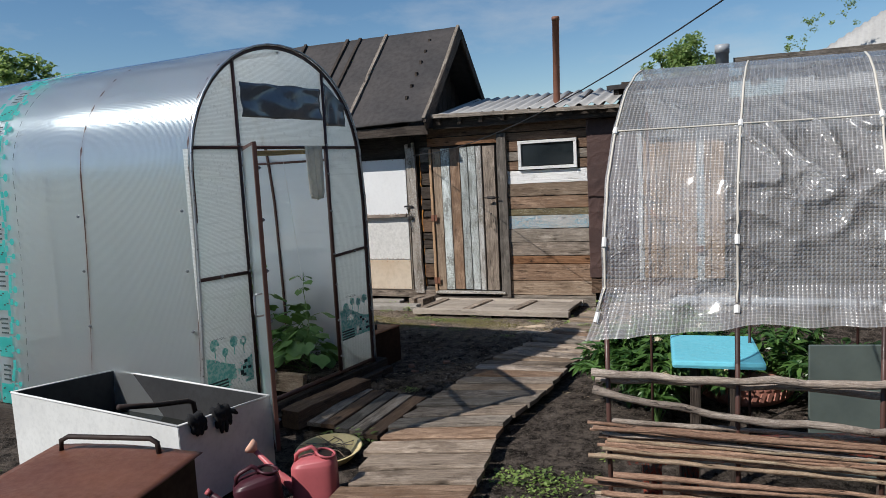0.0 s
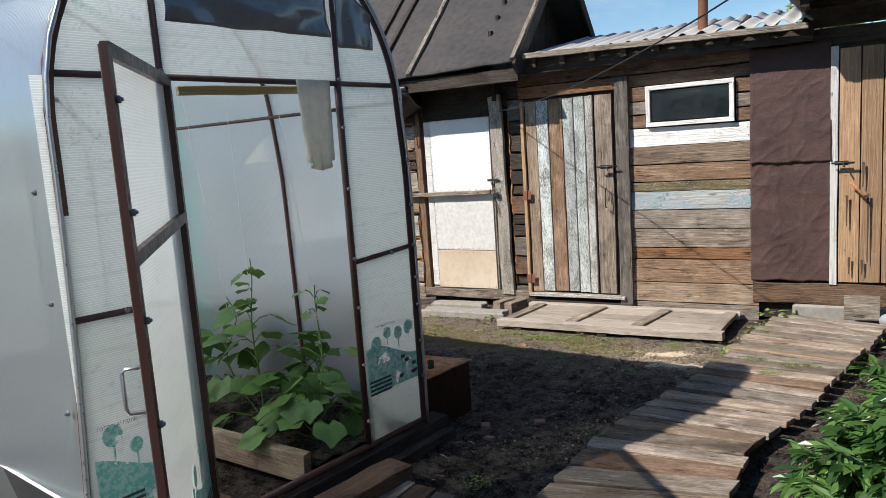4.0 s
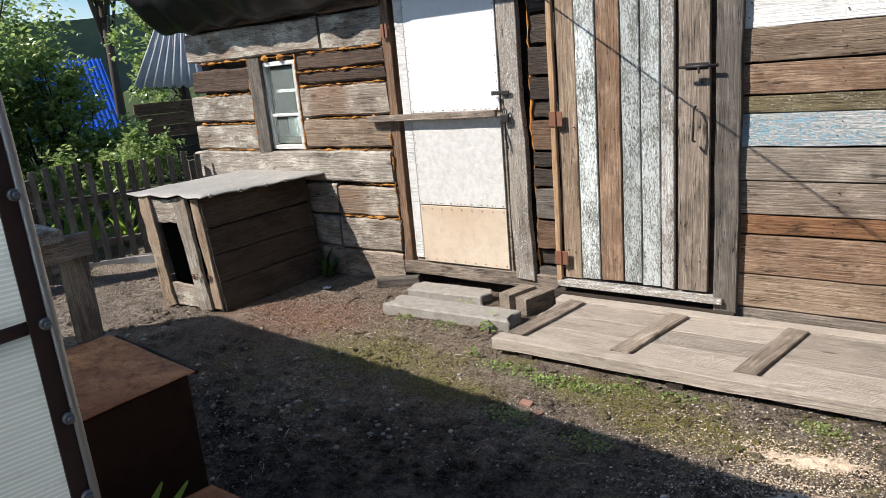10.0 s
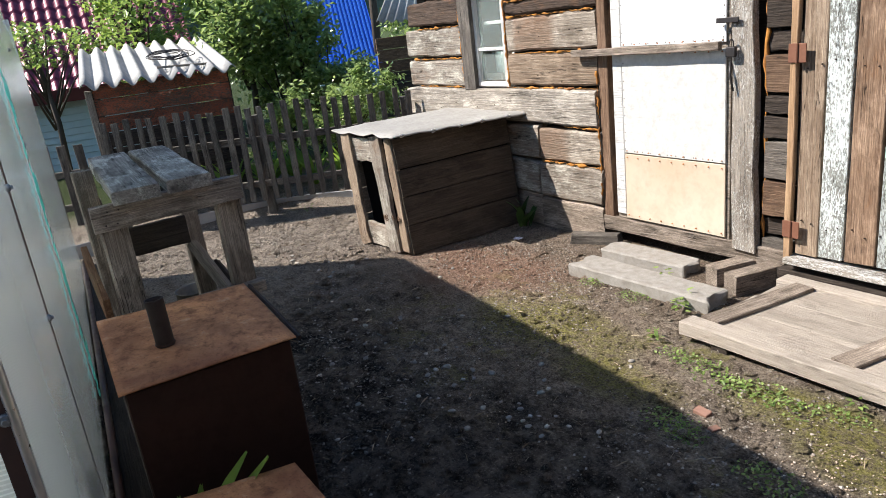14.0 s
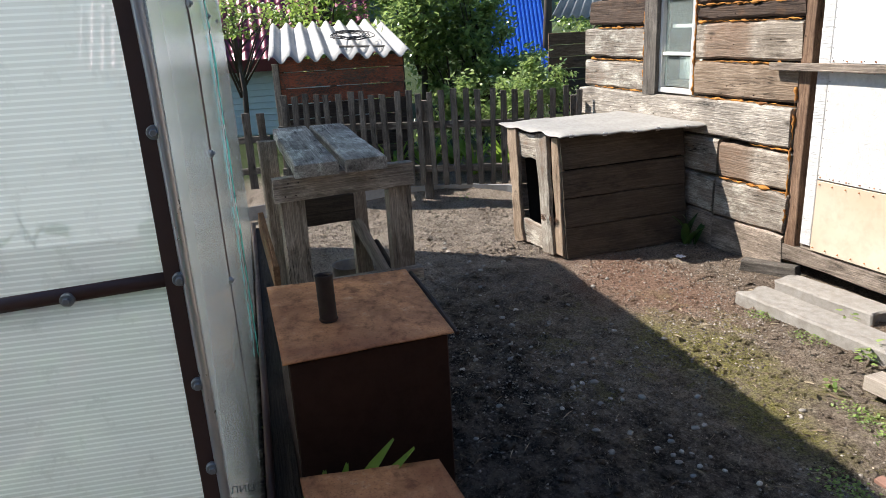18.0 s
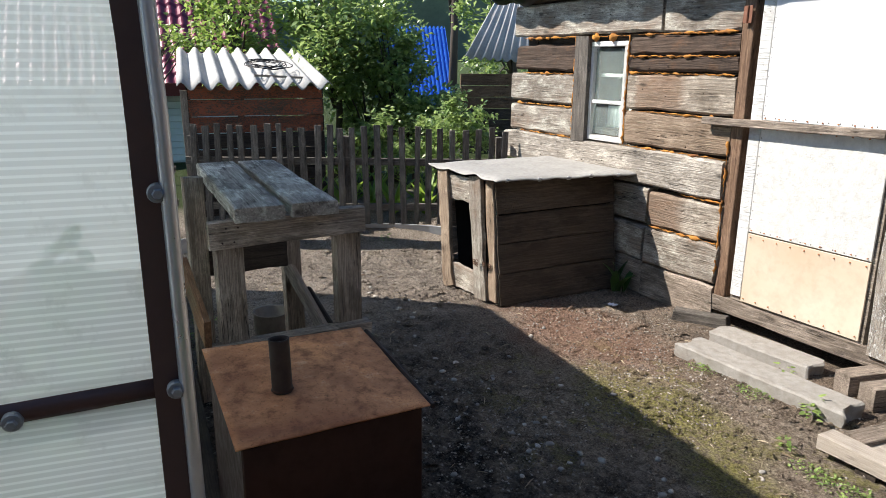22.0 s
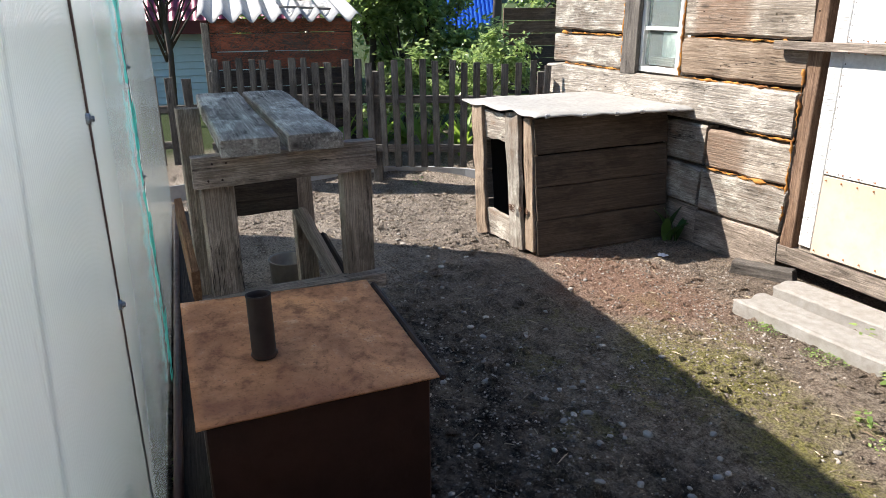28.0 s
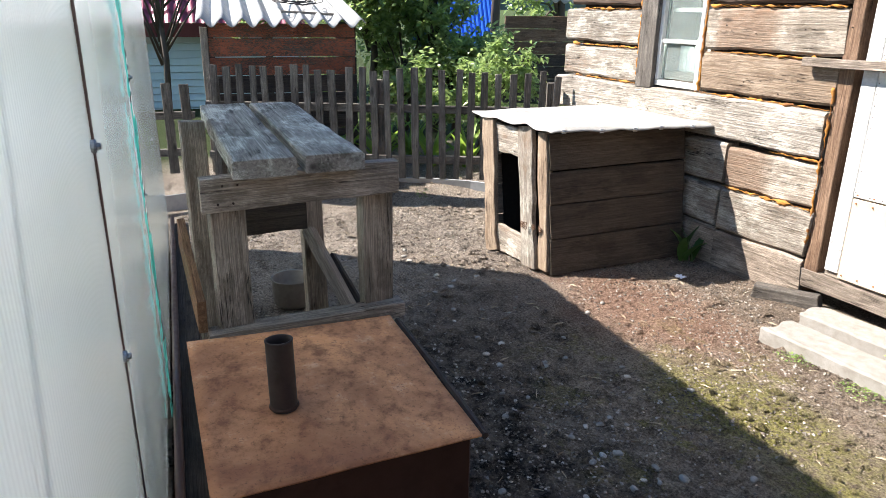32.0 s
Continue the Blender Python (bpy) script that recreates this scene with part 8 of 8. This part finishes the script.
def tree(at, crown_z, size, count, leaf, seed, label, trunk=0.05, mat=None, category="tree"):
    t_ = tagged(thing("tree" if category == "tree" else "shrub", at), label, category)
    x, y, z = at
    c = (x, y, crown_z)
    r = random.Random(seed)
    cl = leafage("crown", c, size, count, leaf, seed, mat or LEAF_TREE, t_, lumps=36, hollow=0.15, clump=(0.14, 0.34))
    top = Vector((x, y, crown_z))
    part("trunk", tube_bm([Vector((x, y, z - 0.1)), Vector((x, y, z)).lerp(top, 0.5) + Vector((0.05, 0.04, 0)), top], [trunk, trunk * 0.75, trunk * 0.5], 8), BARK, t_, smooth=True)
    for q, s in cl[:18]:
        st_ = Vector((x, y, z)).lerp(top, r.uniform(0.45, 0.9))
        e = Vector(c) + q
        part("limb", tube_bm([st_, st_.lerp(e, 0.5) + Vector((0, 0, 0.08 * size[2])), e], [trunk * 0.4, trunk * 0.25, trunk * 0.1], 5), BARK, t_, smooth=True)
    return t_


tree((-9.75, 8.2, -0.1), 1.6, (1.05, 1.25, 1.4), 6500, 0.085, 41, "leafy shrubby apple tree behind the picket fence", 0.05)
tree((-8.9, 8.75, -0.1), 0.7, (0.55, 0.7, 0.65), 3200, 0.075, 42, "dense green shrub beside the log house", 0.03, category="shrub")
tree((-10.6, 7.3, -0.1), 1.9, (1.0, 0.9, 1.1), 3300, 0.085, 43, "tall green bush rising behind the slate-roofed shed", 0.05, LEAF_LIGHT)
tree((-9.3, 8.75, -0.1), 1.3, (0.5, 0.55, 0.8), 2300, 0.085, 50, "open-crowned young fruit tree before the blue roof", 0.035)
tree((-10.4, 6.2, -0.1), 1.5, (0.5, 0.7, 0.4), 700, 0.07, 44, "light green young tree behind the small shed", 0.04, LEAF_LIGHT)
tree((-9.5, 8.5, -0.1), 0.7, (0.6, 0.75, 0.8), 4200, 0.08, 49, "bushy green shrub behind the picket fence", 0.03, category="shrub")
tree((-8.1, 8.6, -0.1), 0.55, (0.55, 0.7, 0.5), 4200, 0.06, 45, "low dark shrub behind the fence pickets", 0.02, category="shrub")
tree((-0.75, 20, -0.2), 4.0, (0.95, 0.9, 0.95), 5000, 0.14, 46, "round-crowned tree behind the sheds", 0.12)
tree((-17.2, 14, -0.2), 4.4, (1.0, 1.0, 1.1), 3000, 0.2, 47, "leafy tree top beyond the greenhouse", 0.12)
for k, (x, z, n) in enumerate(((1.55, 3.75, 260), (2.0, 4.15, 200), (2.5, 4.3, 160))):
    leafage("roof_weed", (x, 16.4, z), (0.35, 0.2, 0.35), n, 0.055, 60 + k, LEAF_TREE, er, lumps=7, hollow=0.1, clump=(0.1, 0.4))
tree((-13.5, 13.2, -0.2), 2.2, (1.0, 1.2, 1.6), 4500, 0.13, 48, "dark conifer-like tree by the slate shed", 0.08)
LILY = leaf_mat("lily_leaf", (0.12, 0.24, 0.03), (0.28, 0.4, 0.06), 0.4)


def blade_mesh(L, W, lean):
    bm = bmesh.new()
    prev = None
    for k in range(6):
        f = k / 5
        p = Vector((lean * L * f * (0.5 + f), 0, L * f * (1 - 0.4 * lean * f)))
        w_ = W * math.sin(math.pi * min(0.97, 0.12 + 0.86 * f)) * 0.5
        row = [bm.verts.new(p + Vector((0, s * w_, -abs(s) * -0.1 * W))) for s in (-1, 0, 1)]
        if prev:
            bm.faces.new((prev[0], prev[1], row[1], row[0]))
            bm.faces.new((prev[1], prev[2], row[2], row[1]))
        prev = row
    me = bpy.data.meshes.new("leaf")
    bm.to_mesh(me)
    bm.free()
    me.shade_smooth()
    return me


def blade_clump(name, at, n, L, W, seed, mat, label, category, spread=0.6):
    r = random.Random(seed)
    ob = tagged(thing(name, at), label, category)
    shapes = [blade_mesh(L * k, W, 0.15 + (spread - 0.15) * q) for k, q in ((0.65, 1.0), (0.85, 0.6), (1.0, 0.3), (1.1, 0.8))]
    for me in shapes:
        me.materials.append(mat)
    for i in range(n):
        lf = new("leaf", shapes[i % 4])
        lf.parent = ob
        lf.matrix_basis = Matrix.Translation((r.uniform(-0.03, 0.03), r.uniform(-0.03, 0.03), 0)) @ Matrix.Rotation(r.uniform(0, 6.28), 4, "Z") @ Matrix.Scale(r.uniform(0.85, 1.1), 4)
    return ob


for i, (x, y) in enumerate(((-7.9, 7.6), (-8.0, 7.9), (-7.75, 8.0), (-7.6, 8.25), (-8.05, 7.3))):
    blade_clump("lily_clump", (x, y, -0.06), 16, 0.42, 0.05, 60 + i, LILY, "bright green strap-leaved clump behind the fence", "plant")
blade_clump("horseradish_plant", (-3.36, 5.66, -0.2), 8, 0.38, 0.08, 70, LILY, "young broad-leaved weed between the rusty boxes", "plant", 0.4)
blade_clump("kennel_weed", (-5.4, 8.56, -0.2), 7, 0.26, 0.06, 71, LEAF_PEONY, "dark green weed at the kennel corner", "plant", 0.5)


def peony(at, size, n, seed, flowers, label):
    """Stems that arch outward with lance-shaped leaflets in threes."""
    r = random.Random(seed)
    ob = tagged(thing("peony_bush", at), label, "bush", group="peony bushes")
    bm, sb_ = bmesh.new(), bmesh.new()
    o = Vector(at)
    tips = []
    for i in range(n):
        az, ln = r.uniform(0, 6.28), r.uniform(0.1, 1.0)
        top = o + Vector((math.cos(az) * size[0] * ln, math.sin(az) * size[1] * ln, size[2] * (1 - 0.45 * ln * ln) * r.uniform(0.75, 1.05)))
        tips.append(top)
        for k in range(7):
            f = 0.35 + 0.65 * k / 6
            p = o.lerp(top, f) + Vector((0, 0, 0.1 * math.sin(f * 3.1)))
            for q in range(4):
                a2 = az + r.uniform(-1.9, 1.9)
                L = r.uniform(0.07, 0.125)
                m = Matrix.Translation(p) @ Euler((r.uniform(-0.5, 0.5), r.uniform(-0.35, 0.6), a2)).to_matrix().to_4x4()
                v = [bm.verts.new(m @ Vector(c)) for c in ((0, 0, 0), (0.35 * L, 0.15 * L, 0.03 * L), (0.75 * L, 0.11 * L, 0.0), (L, 0, -0.12 * L), (0.75 * L, -0.11 * L, 0.0), (0.35 * L, -0.15 * L, 0.03 * L), (0.5 * L, 0, -0.02 * L))]
                for a, b in ((0, 1), (1, 2), (2, 3), (3, 4), (4, 5), (5, 0)):
                    bm.faces.new((v[6], v[a], v[b]))
    part("foliage", bm, LEAF_PEONY, ob, smooth=False)
    for tp in tips[:12]:
        part("stem", tube_bm([o, o.lerp(tp, 0.5) + Vector((0, 0, 0.08)), tp], 0.004, 5), STEM, ob)
    for i in range(flowers):
        tp = tips[-1 - i]
        fb = bmesh.new()
        for q in range(8):
            m = Matrix.Translation(tp + Vector((0, 0, 0.03))) @ Matrix.Rotation(q * 0.785, 4, "Z") @ Matrix.Rotation(0.3 + 0.3 * (q % 2), 4, "Y")
            v = [fb.verts.new(m @ Vector(c)) for c in ((0, 0, 0), (0.025, 0.015, -0.005), (0.045, 0, -0.012), (0.025, -0.015, -0.005))]
            fb.faces.new(v)
        part("faded_flower", fb, FADED, ob, "faded cream flower")
    return ob


FADED = leaf_mat("faded_petals", (0.5, 0.4, 0.22), (0.75, 0.68, 0.5), 0.3)
for i, (p, s, n, fl) in enumerate((((-0.58, 5.05, -0.2), (0.34, 0.34, 0.64), 70, 3), ((-0.36, 4.72, -0.2), (0.3, 0.3, 0.6), 60, 2), ((-0.5, 5.55, -0.2), (0.36, 0.4, 0.52), 50, 1), ((-0.15, 5.2, -0.2), (0.45, 0.45, 0.6), 50, 2), ((-0.2, 5.9, -0.2), (0.45, 0.45, 0.55), 44, 1), ((0.5, 5.4, -0.2), (0.5, 0.5, 0.6), 40, 0), ((0.9, 4.9, -0.2), (0.45, 0.4, 0.6), 36, 0), ((-0.3, 6.5, -0.2), (0.4, 0.4, 0.45), 34, 0))):
    peony(p, s, n, 80 + i, fl, "leafy dark green peony bush with faded flowers" if fl else "leafy dark green peony bush")

# ---- weeds, straw, sawdust, stones ----
WLEAF = []
for i in range(3):
    bm = bmesh.new()
    leaf_shape(bm, Matrix(), 0.03, 0.015 + 0.003 * i, 3, 0.3, 0.1)
    me = bpy.data.meshes.new("leaf")
    bm.to_mesh(me)
    bm.free()
    me.materials.append(LEAF_WEED)
    WLEAF.append(me)
WP = [(-3.11, 7.66, 5, 1.2), (-3.25, 7.7, 4, 1.0), (-2.98, 7.68, 4, 1.1), (-2.85, 7.66, 5, 0.9), (-3.4, 7.72, 5, 0.9), (-2.7, 7.72, 4, 0.8), (-1.5, 7.6, 0, 1.6), (-1.42, 7.55, 1, 1.2), (-1.2, 8.5, 2, 1.5), (-1.3, 8.55, 1, 1.6), (-1.12, 8.58, 0, 1.8), (-1.25, 8.42, 4, 1.2), (-3.08, 7.28, 4, 1.1), (-3.0, 7.26, 5, 0.8), (-2.67, 7.23, 4, 1.0), (-1.45, 7.4, 3, 1.2), (-3.57, 7.78, 3, 0.9), (-3.7, 8.13, 2, 1.2), (-3.66, 8.07, 0, 1.1), (-3.98, 8.33, 3, 1.1), (-4.25, 8.08, 4, 0.8), (-3.95, 8.06, 5, 0.8), (-2.68, 7.78, 3, 0.8), (-2.45, 7.75, 5, 0.8), (-1.9, 7.72, 4, 0.8), (-1.4, 8.1, 3, 0.9), (-1.38, 8.3, 0, 0.8), (-2.05, 7.0, 5, 0.7), (-0.75, 8.3, 1, 1.0), (-0.5, 8.1, 0, 1.2), (-0.6, 7.7, 2, 1.1), (-0.7, 7.3, 4, 1.0), (-2.15, 3.95, 0, 1.6), (-2.25, 4.0, 2, 1.4), (-2.4, 3.95, 1, 1.4), (-2.0, 4.3, 4, 0.9), (-1.12, 3.68, 4, 1.6), (-0.98, 3.76, 5, 1.7), (-0.82, 3.7, 4, 1.6), (-0.68, 3.8, 5, 1.2), (-1.0, 3.62, 1, 1.3), (-0.9, 3.72, 2, 1.2), (-1.0, 3.4, 4, 1.5), (-0.9, 3.55, 5, 1.5), (-1.05, 3.25, 3, 1.2), (-0.7, 3.3, 4, 1.3), (-0.85, 3.2, 5, 1.4), (-0.6, 4.1, 3, 1.0), (-6.4, 6.6, 3, 0.8), (-5.9, 5.9, 4, 1.2), (-6.2, 6.0, 5, 1.2), (-7.3, 7.7, 2, 1.0), (-3.05, 6.1, 4, 0.9), (-2.35, 5.1, 5, 0.8), (-3.9, 5.5, 1, 0.8), (-4.3, 5.55, 0, 0.8), (-2.95, 2.5, 4, 1.5), (-3.6, 2.7, 5, 1.4), (-4.4, 2.9, 4, 1.5)]
rwd = random.Random(77)
mat_bm = bmesh.new()
MATS = [(x, y, s, ground_z(x, y)) for x, y, k, s in WP if k > 3] + [(x, y, 0.7, -0.1) for x, y in ((-1.13, 6.95), (-1.05, 7.16), (-0.95, 7.18), (-1.25, 7.2), (-1.25, 7.95))]
for x, y, s, z in MATS:
    for q in range(130):
        a, d = rwd.uniform(0, 6.28), 0.13 * s * rwd.random() ** 0.7
        m = Matrix.Translation((x + math.cos(a) * d, y + 0.6 * math.sin(a) * d, z + rwd.uniform(0, 0.03) * (1 - d / (0.14 * s)))) @ Euler((rwd.uniform(-0.5, 0.5), rwd.uniform(-0.6, 0.2), rwd.uniform(0, 6.28))).to_matrix().to_4x4()
        l = rwd.uniform(0.009, 0.02) * s
        v = [mat_bm.verts.new(m @ Vector(c)) for c in ((0, 0, 0), (0.5 * l, 0.35 * l, 0.1 * l), (l, 0, 0), (0.5 * l, -0.35 * l, 0.1 * l))]
        mat_bm.faces.new(v)
tagged(part("chickweed", mat_bm, LEAF_WEED), "low mats of green chickweed in the yard", "chickweed", kind="stuff")
for i, (x, y, k, s) in enumerate(q for q in WP if q[2] < 4):
    wd = tagged(thing("weed", (x, y, ground_z(x, y) - 0.004)), "small green weed growing in the soil", "weed", group="weeds in the yard")
    for q in range(17):
        lf = new("leaf", WLEAF[q % 3])
        lf.parent = wd
        az = rwd.uniform(0, 6.28)
        lf.matrix_basis = Matrix.Translation((0.02 * s * math.cos(az), 0.02 * s * math.sin(az), 0.075 * s * rwd.random())) @ Euler((rwd.uniform(-0.3, 0.3), rwd.uniform(-0.7, 0.15), az)).to_matrix().to_4x4() @ Matrix.Scale(s * rwd.uniform(0.6, 1.2), 4)


def scatter(name, count, area, size, seed, mat, label, shape, keep=None, lift=0.0):
    r = random.Random(seed)
    verts, faces = [], []
    k = 0
    while k < count:
        x, y = r.uniform(area[0], area[1]), r.uniform(area[2], area[3])
        if keep and r.random() > keep(x, y):
            k += 0.2
            continue
        k += 1
        z = ground_z(x, y) + lift
        s = size * r.uniform(0.4, 1.3) ** 1.5
        q = Euler((r.uniform(-0.35, 0.35), r.uniform(-0.35, 0.35), r.uniform(0, 6.28))).to_matrix()
        b = len(verts)
        if shape == "stone":
            for vx, vy, vz in ((1, 0, 0), (-1, 0.1, 0), (0, 1, 0), (0.1, -1, 0), (0.1, 0.1, 0.8), (0, 0, -0.8)):
                verts.append(Vector((x, y, z + s * 0.2)) + q @ Vector((vx * s * r.uniform(0.7, 1.1), vy * s * r.uniform(0.6, 1), vz * s * 0.7)))
            faces += [(b, b + 2, b + 4), (b + 2, b + 1, b + 4), (b + 1, b + 3, b + 4), (b + 3, b, b + 4), (b + 2, b, b + 5), (b + 1, b + 2, b + 5), (b + 3, b + 1, b + 5), (b, b + 3, b + 5)]
        else:
            w = s * 0.022 if shape == "straw" else s * 0.5
            for vx, vy, vz in ((-0.5, -1, 0), (0.5, -1, 0), (0.5, 1, 0), (-0.5, 1, 0), (0, 0, 0.12 * s)):
                verts.append(Vector((x, y, z + 0.004)) + q @ Vector((vx * s, vy * w, vz)))
            faces += [(b, b + 1, b + 4), (b + 1, b + 2, b + 4), (b + 2, b + 3, b + 4), (b + 3, b, b + 4)]
    me = bpy.data.meshes.new(name)
    me.from_pydata(verts, [], faces)
    me.materials.append(mat)
    return tagged(new(name, me), label, name.replace("_", " "), kind="stuff")


def bits_mat(name, a, b):
    mt, t, bs = shader(name)
    g = t.nodes.new("ShaderNodeNewGeometry")
    f = calc(t, "POWER", g.outputs["Random Per Island"], 1.4)
    col = mixc(t, f, a, b)
    t.links.new(mixc(t, ramp(t, noise_of(t, coords(t, world=True), 160, 4, 0.7), 0.4, 0.65, 0.0, 0.5), col, a), bs.inputs["Base Color"])
    bs.inputs["Roughness"].default_value = 0.9
    return mt


STONE = bits_mat("small_stones", (0.09, 0.07, 0.055), (0.52, 0.46, 0.39))
STRAW = bits_mat("dry_straw", (0.2, 0.14, 0.09), (0.62, 0.52, 0.36))
SAW = bits_mat("fresh_sawdust", (0.38, 0.28, 0.19), (0.8, 0.66, 0.5))
SAW_HEAP = plain("sawdust_heap", (0.68, 0.55, 0.41), 0.95, 0, 0.45, 70, 1.0, col2=(0.4, 0.31, 0.22))
YARD = (-7.6, 0.9, 2.4, 8.6)


def off_walk(x, y):
    return 0 if interp(LE, y) - 0.02 < x < interp(RE, y) + 0.02 else 1


scatter("gravel", 26000, (-7.4, -1.2, 5.4, 8.6), 0.0066, 1, STONE, "small pale stones strewn over the yard soil", "stone", lambda x, y: off_walk(x, y) * min(1, max(0.08, 0.45 + 1.6 * noise.noise((x * 1.3, y * 1.3, 5)))))
scatter("soil_clods", 24000, YARD, 0.013, 2, SOIL, "dark crumbly soil clods", "stone", off_walk)
scatter("earth_lumps", 1500, (-7.4, -0.4, 5.0, 8.4), 0.026, 12, SOIL, "crumbled lumps of dark earth", "stone", lambda x, y: off_walk(x, y) * min(1, max(0.1, 0.3 + 1.5 * noise.noise((x * 1.6, y * 1.6, 9)))))
scatter("straw", 1900, (-7.0, -0.4, 5.0, 8.6), 0.04, 3, STRAW, "bits of dry straw and grass on the soil", "straw", off_walk)
scatter("wood_chips", 9000, (-4.2, -1.3, 6.8, 7.8), 0.0045, 4, SAW, "pale wood chips trodden into the soil", "chip", lambda x, y: max(0.03, 1 - ((x + 1.8) ** 2 / 1.0 + (y - 7.38) ** 2 / 0.16)) * (0.3 if noise.noise((x * 4, y * 4, 2)) < 0 else 1))
scatter("sawdust", 11000, (-2.45, -1.3, 7.0, 7.7), 0.0042, 9, SAW, "pale sawdust spread over the soil", "chip", lambda x, y: max(0, 1 - ((x + 1.9) ** 2 / 0.1 + (y - 7.46) ** 2 / 0.016)) + max(0, 1 - ((x + 1.78) ** 2 / 0.16 + (y - 7.21 + 0.15 * (x + 1.78)) ** 2 / 0.014)) + 0.06, 0.004)
for i, (x, y, rx, ry) in enumerate(((-1.9, 7.46, 0.2, 0.07), (-1.78, 7.21, 0.27, 0.06))):
    def heap(u, v, x=x, y=y, rx=rx, ry=ry, i=i):
        a, d = u * 6.2832, v
        rr = d * (1 + 0.4 * noise.noise((math.cos(a) * 2.5, math.sin(a) * 2.5, i * 3.0)) + 0.12 * noise.noise((math.cos(a) * 9, math.sin(a) * 9, i * 3.0)))
        px, py = x + rx * rr * math.cos(a) + 0.3 * ry * rr * math.sin(a), y + ry * rr * math.sin(a) + 0.12 * rx * rr * math.cos(a)
        return (px, py, ground_z(px, py) + 0.02 * (1 - d * d) - 0.008 + 0.012 * noise.noise((px * 26, py * 26, 1)) + 0.006 * noise.noise((px * 90, py * 90, 1)))
    tagged(part("sawdust_heap", sheet_bm(40, 12, heap), SAW_HEAP, None, smooth=True), "flat heap of pale sawdust on the soil", "sawdust", kind="stuff")
def pebble_bm(r, seed):
    bm = bmesh.new()
    bmesh.ops.create_icosphere(bm, subdivisions=2, radius=r)
    for v in bm.verts:
        v.co *= 1 + 0.25 * noise.noise(v.co / r * 0.9 + Vector((seed * 3.1, 0, 0)))
        v.co.z *= 0.6
        v.co.x *= 1.3
    return bm


PAPER = plain("crumpled_paper", (0.75, 0.75, 0.8), 0.6, 0, 0.2, 30, 0.1)
tagged(part("paper_scrap", thick_bm(6, 5, lambda u, v: (-5.22 + 0.05 * u, 8.3 + 0.05 * v, ground_z(-5.2, 8.32) + 0.012 + 0.014 * noise.noise((u * 4, v * 4, 0))), 0.001), PAPER), "crumpled scrap of printed paper on the soil", "paper")
BRICKM = plain("red_brick_bits", (0.27, 0.15, 0.11), 0.9, 0, 0.35, 20, 0.5)
for i, (x, y, s) in enumerate(((-3.05, 7.42, 0.035), (-2.31, 5.9, 0.04), (-2.95, 7.35, 0.025), (-2.6, 5.75, 0.05), (-2.5, 5.6, 0.04))):
    tagged(part("brick_piece", slab_bm(s * 1.6, s, s * 0.6, i), BRICKM, None, m=pose(x, y, ground_z(x, y) + s * 0.12, 8, 5, 40 * i)), "broken piece of red brick on the soil", "brick")
rq = random.Random(606)
PEBBLES = [(-4.05 + rq.gauss(0, 0.5), 7.0 + rq.gauss(0, 0.3), rq.uniform(0.012, 0.024)) for k in range(46)] + [(-3.45 + rq.gauss(0, 0.08), 6.95 + rq.gauss(0, 0.05), rq.uniform(0.01, 0.02)) for k in range(14)] + [(-5.5 + rq.gauss(0, 0.35), 7.2 + rq.gauss(0, 0.2), rq.uniform(0.012, 0.026)) for k in range(24)]
for i, (x, y, s) in enumerate(PEBBLES):
    tagged(part("pebble", pebble_bm(s * 0.6, i + 20), CONCRETE if i % 3 else STONE, None, m=pose(x, y, ground_z(x, y) + s * 0.12, 0, 0, 37 * i), smooth=True), "pale pebble on the dark soil", "stone", group="pebbles")
for i, (x, y, s) in enumerate(((-3.85, 7.05, 0.022), (-4.05, 6.95, 0.02), (-4.4, 6.72, 0.018), (-4.75, 6.9, 0.02), (-4.65, 7.05, 0.022), (-3.75, 7.25, 0.018), (-5.6, 7.1, 0.025))):
    tagged(part("pebble", pebble_bm(s * 0.7, i), CONCRETE, None, m=pose(x, y, ground_z(x, y) + s * 0.2, 0, 0, 60 * i), smooth=True), "pale pebble on the dark soil", "stone", group="pebbles")
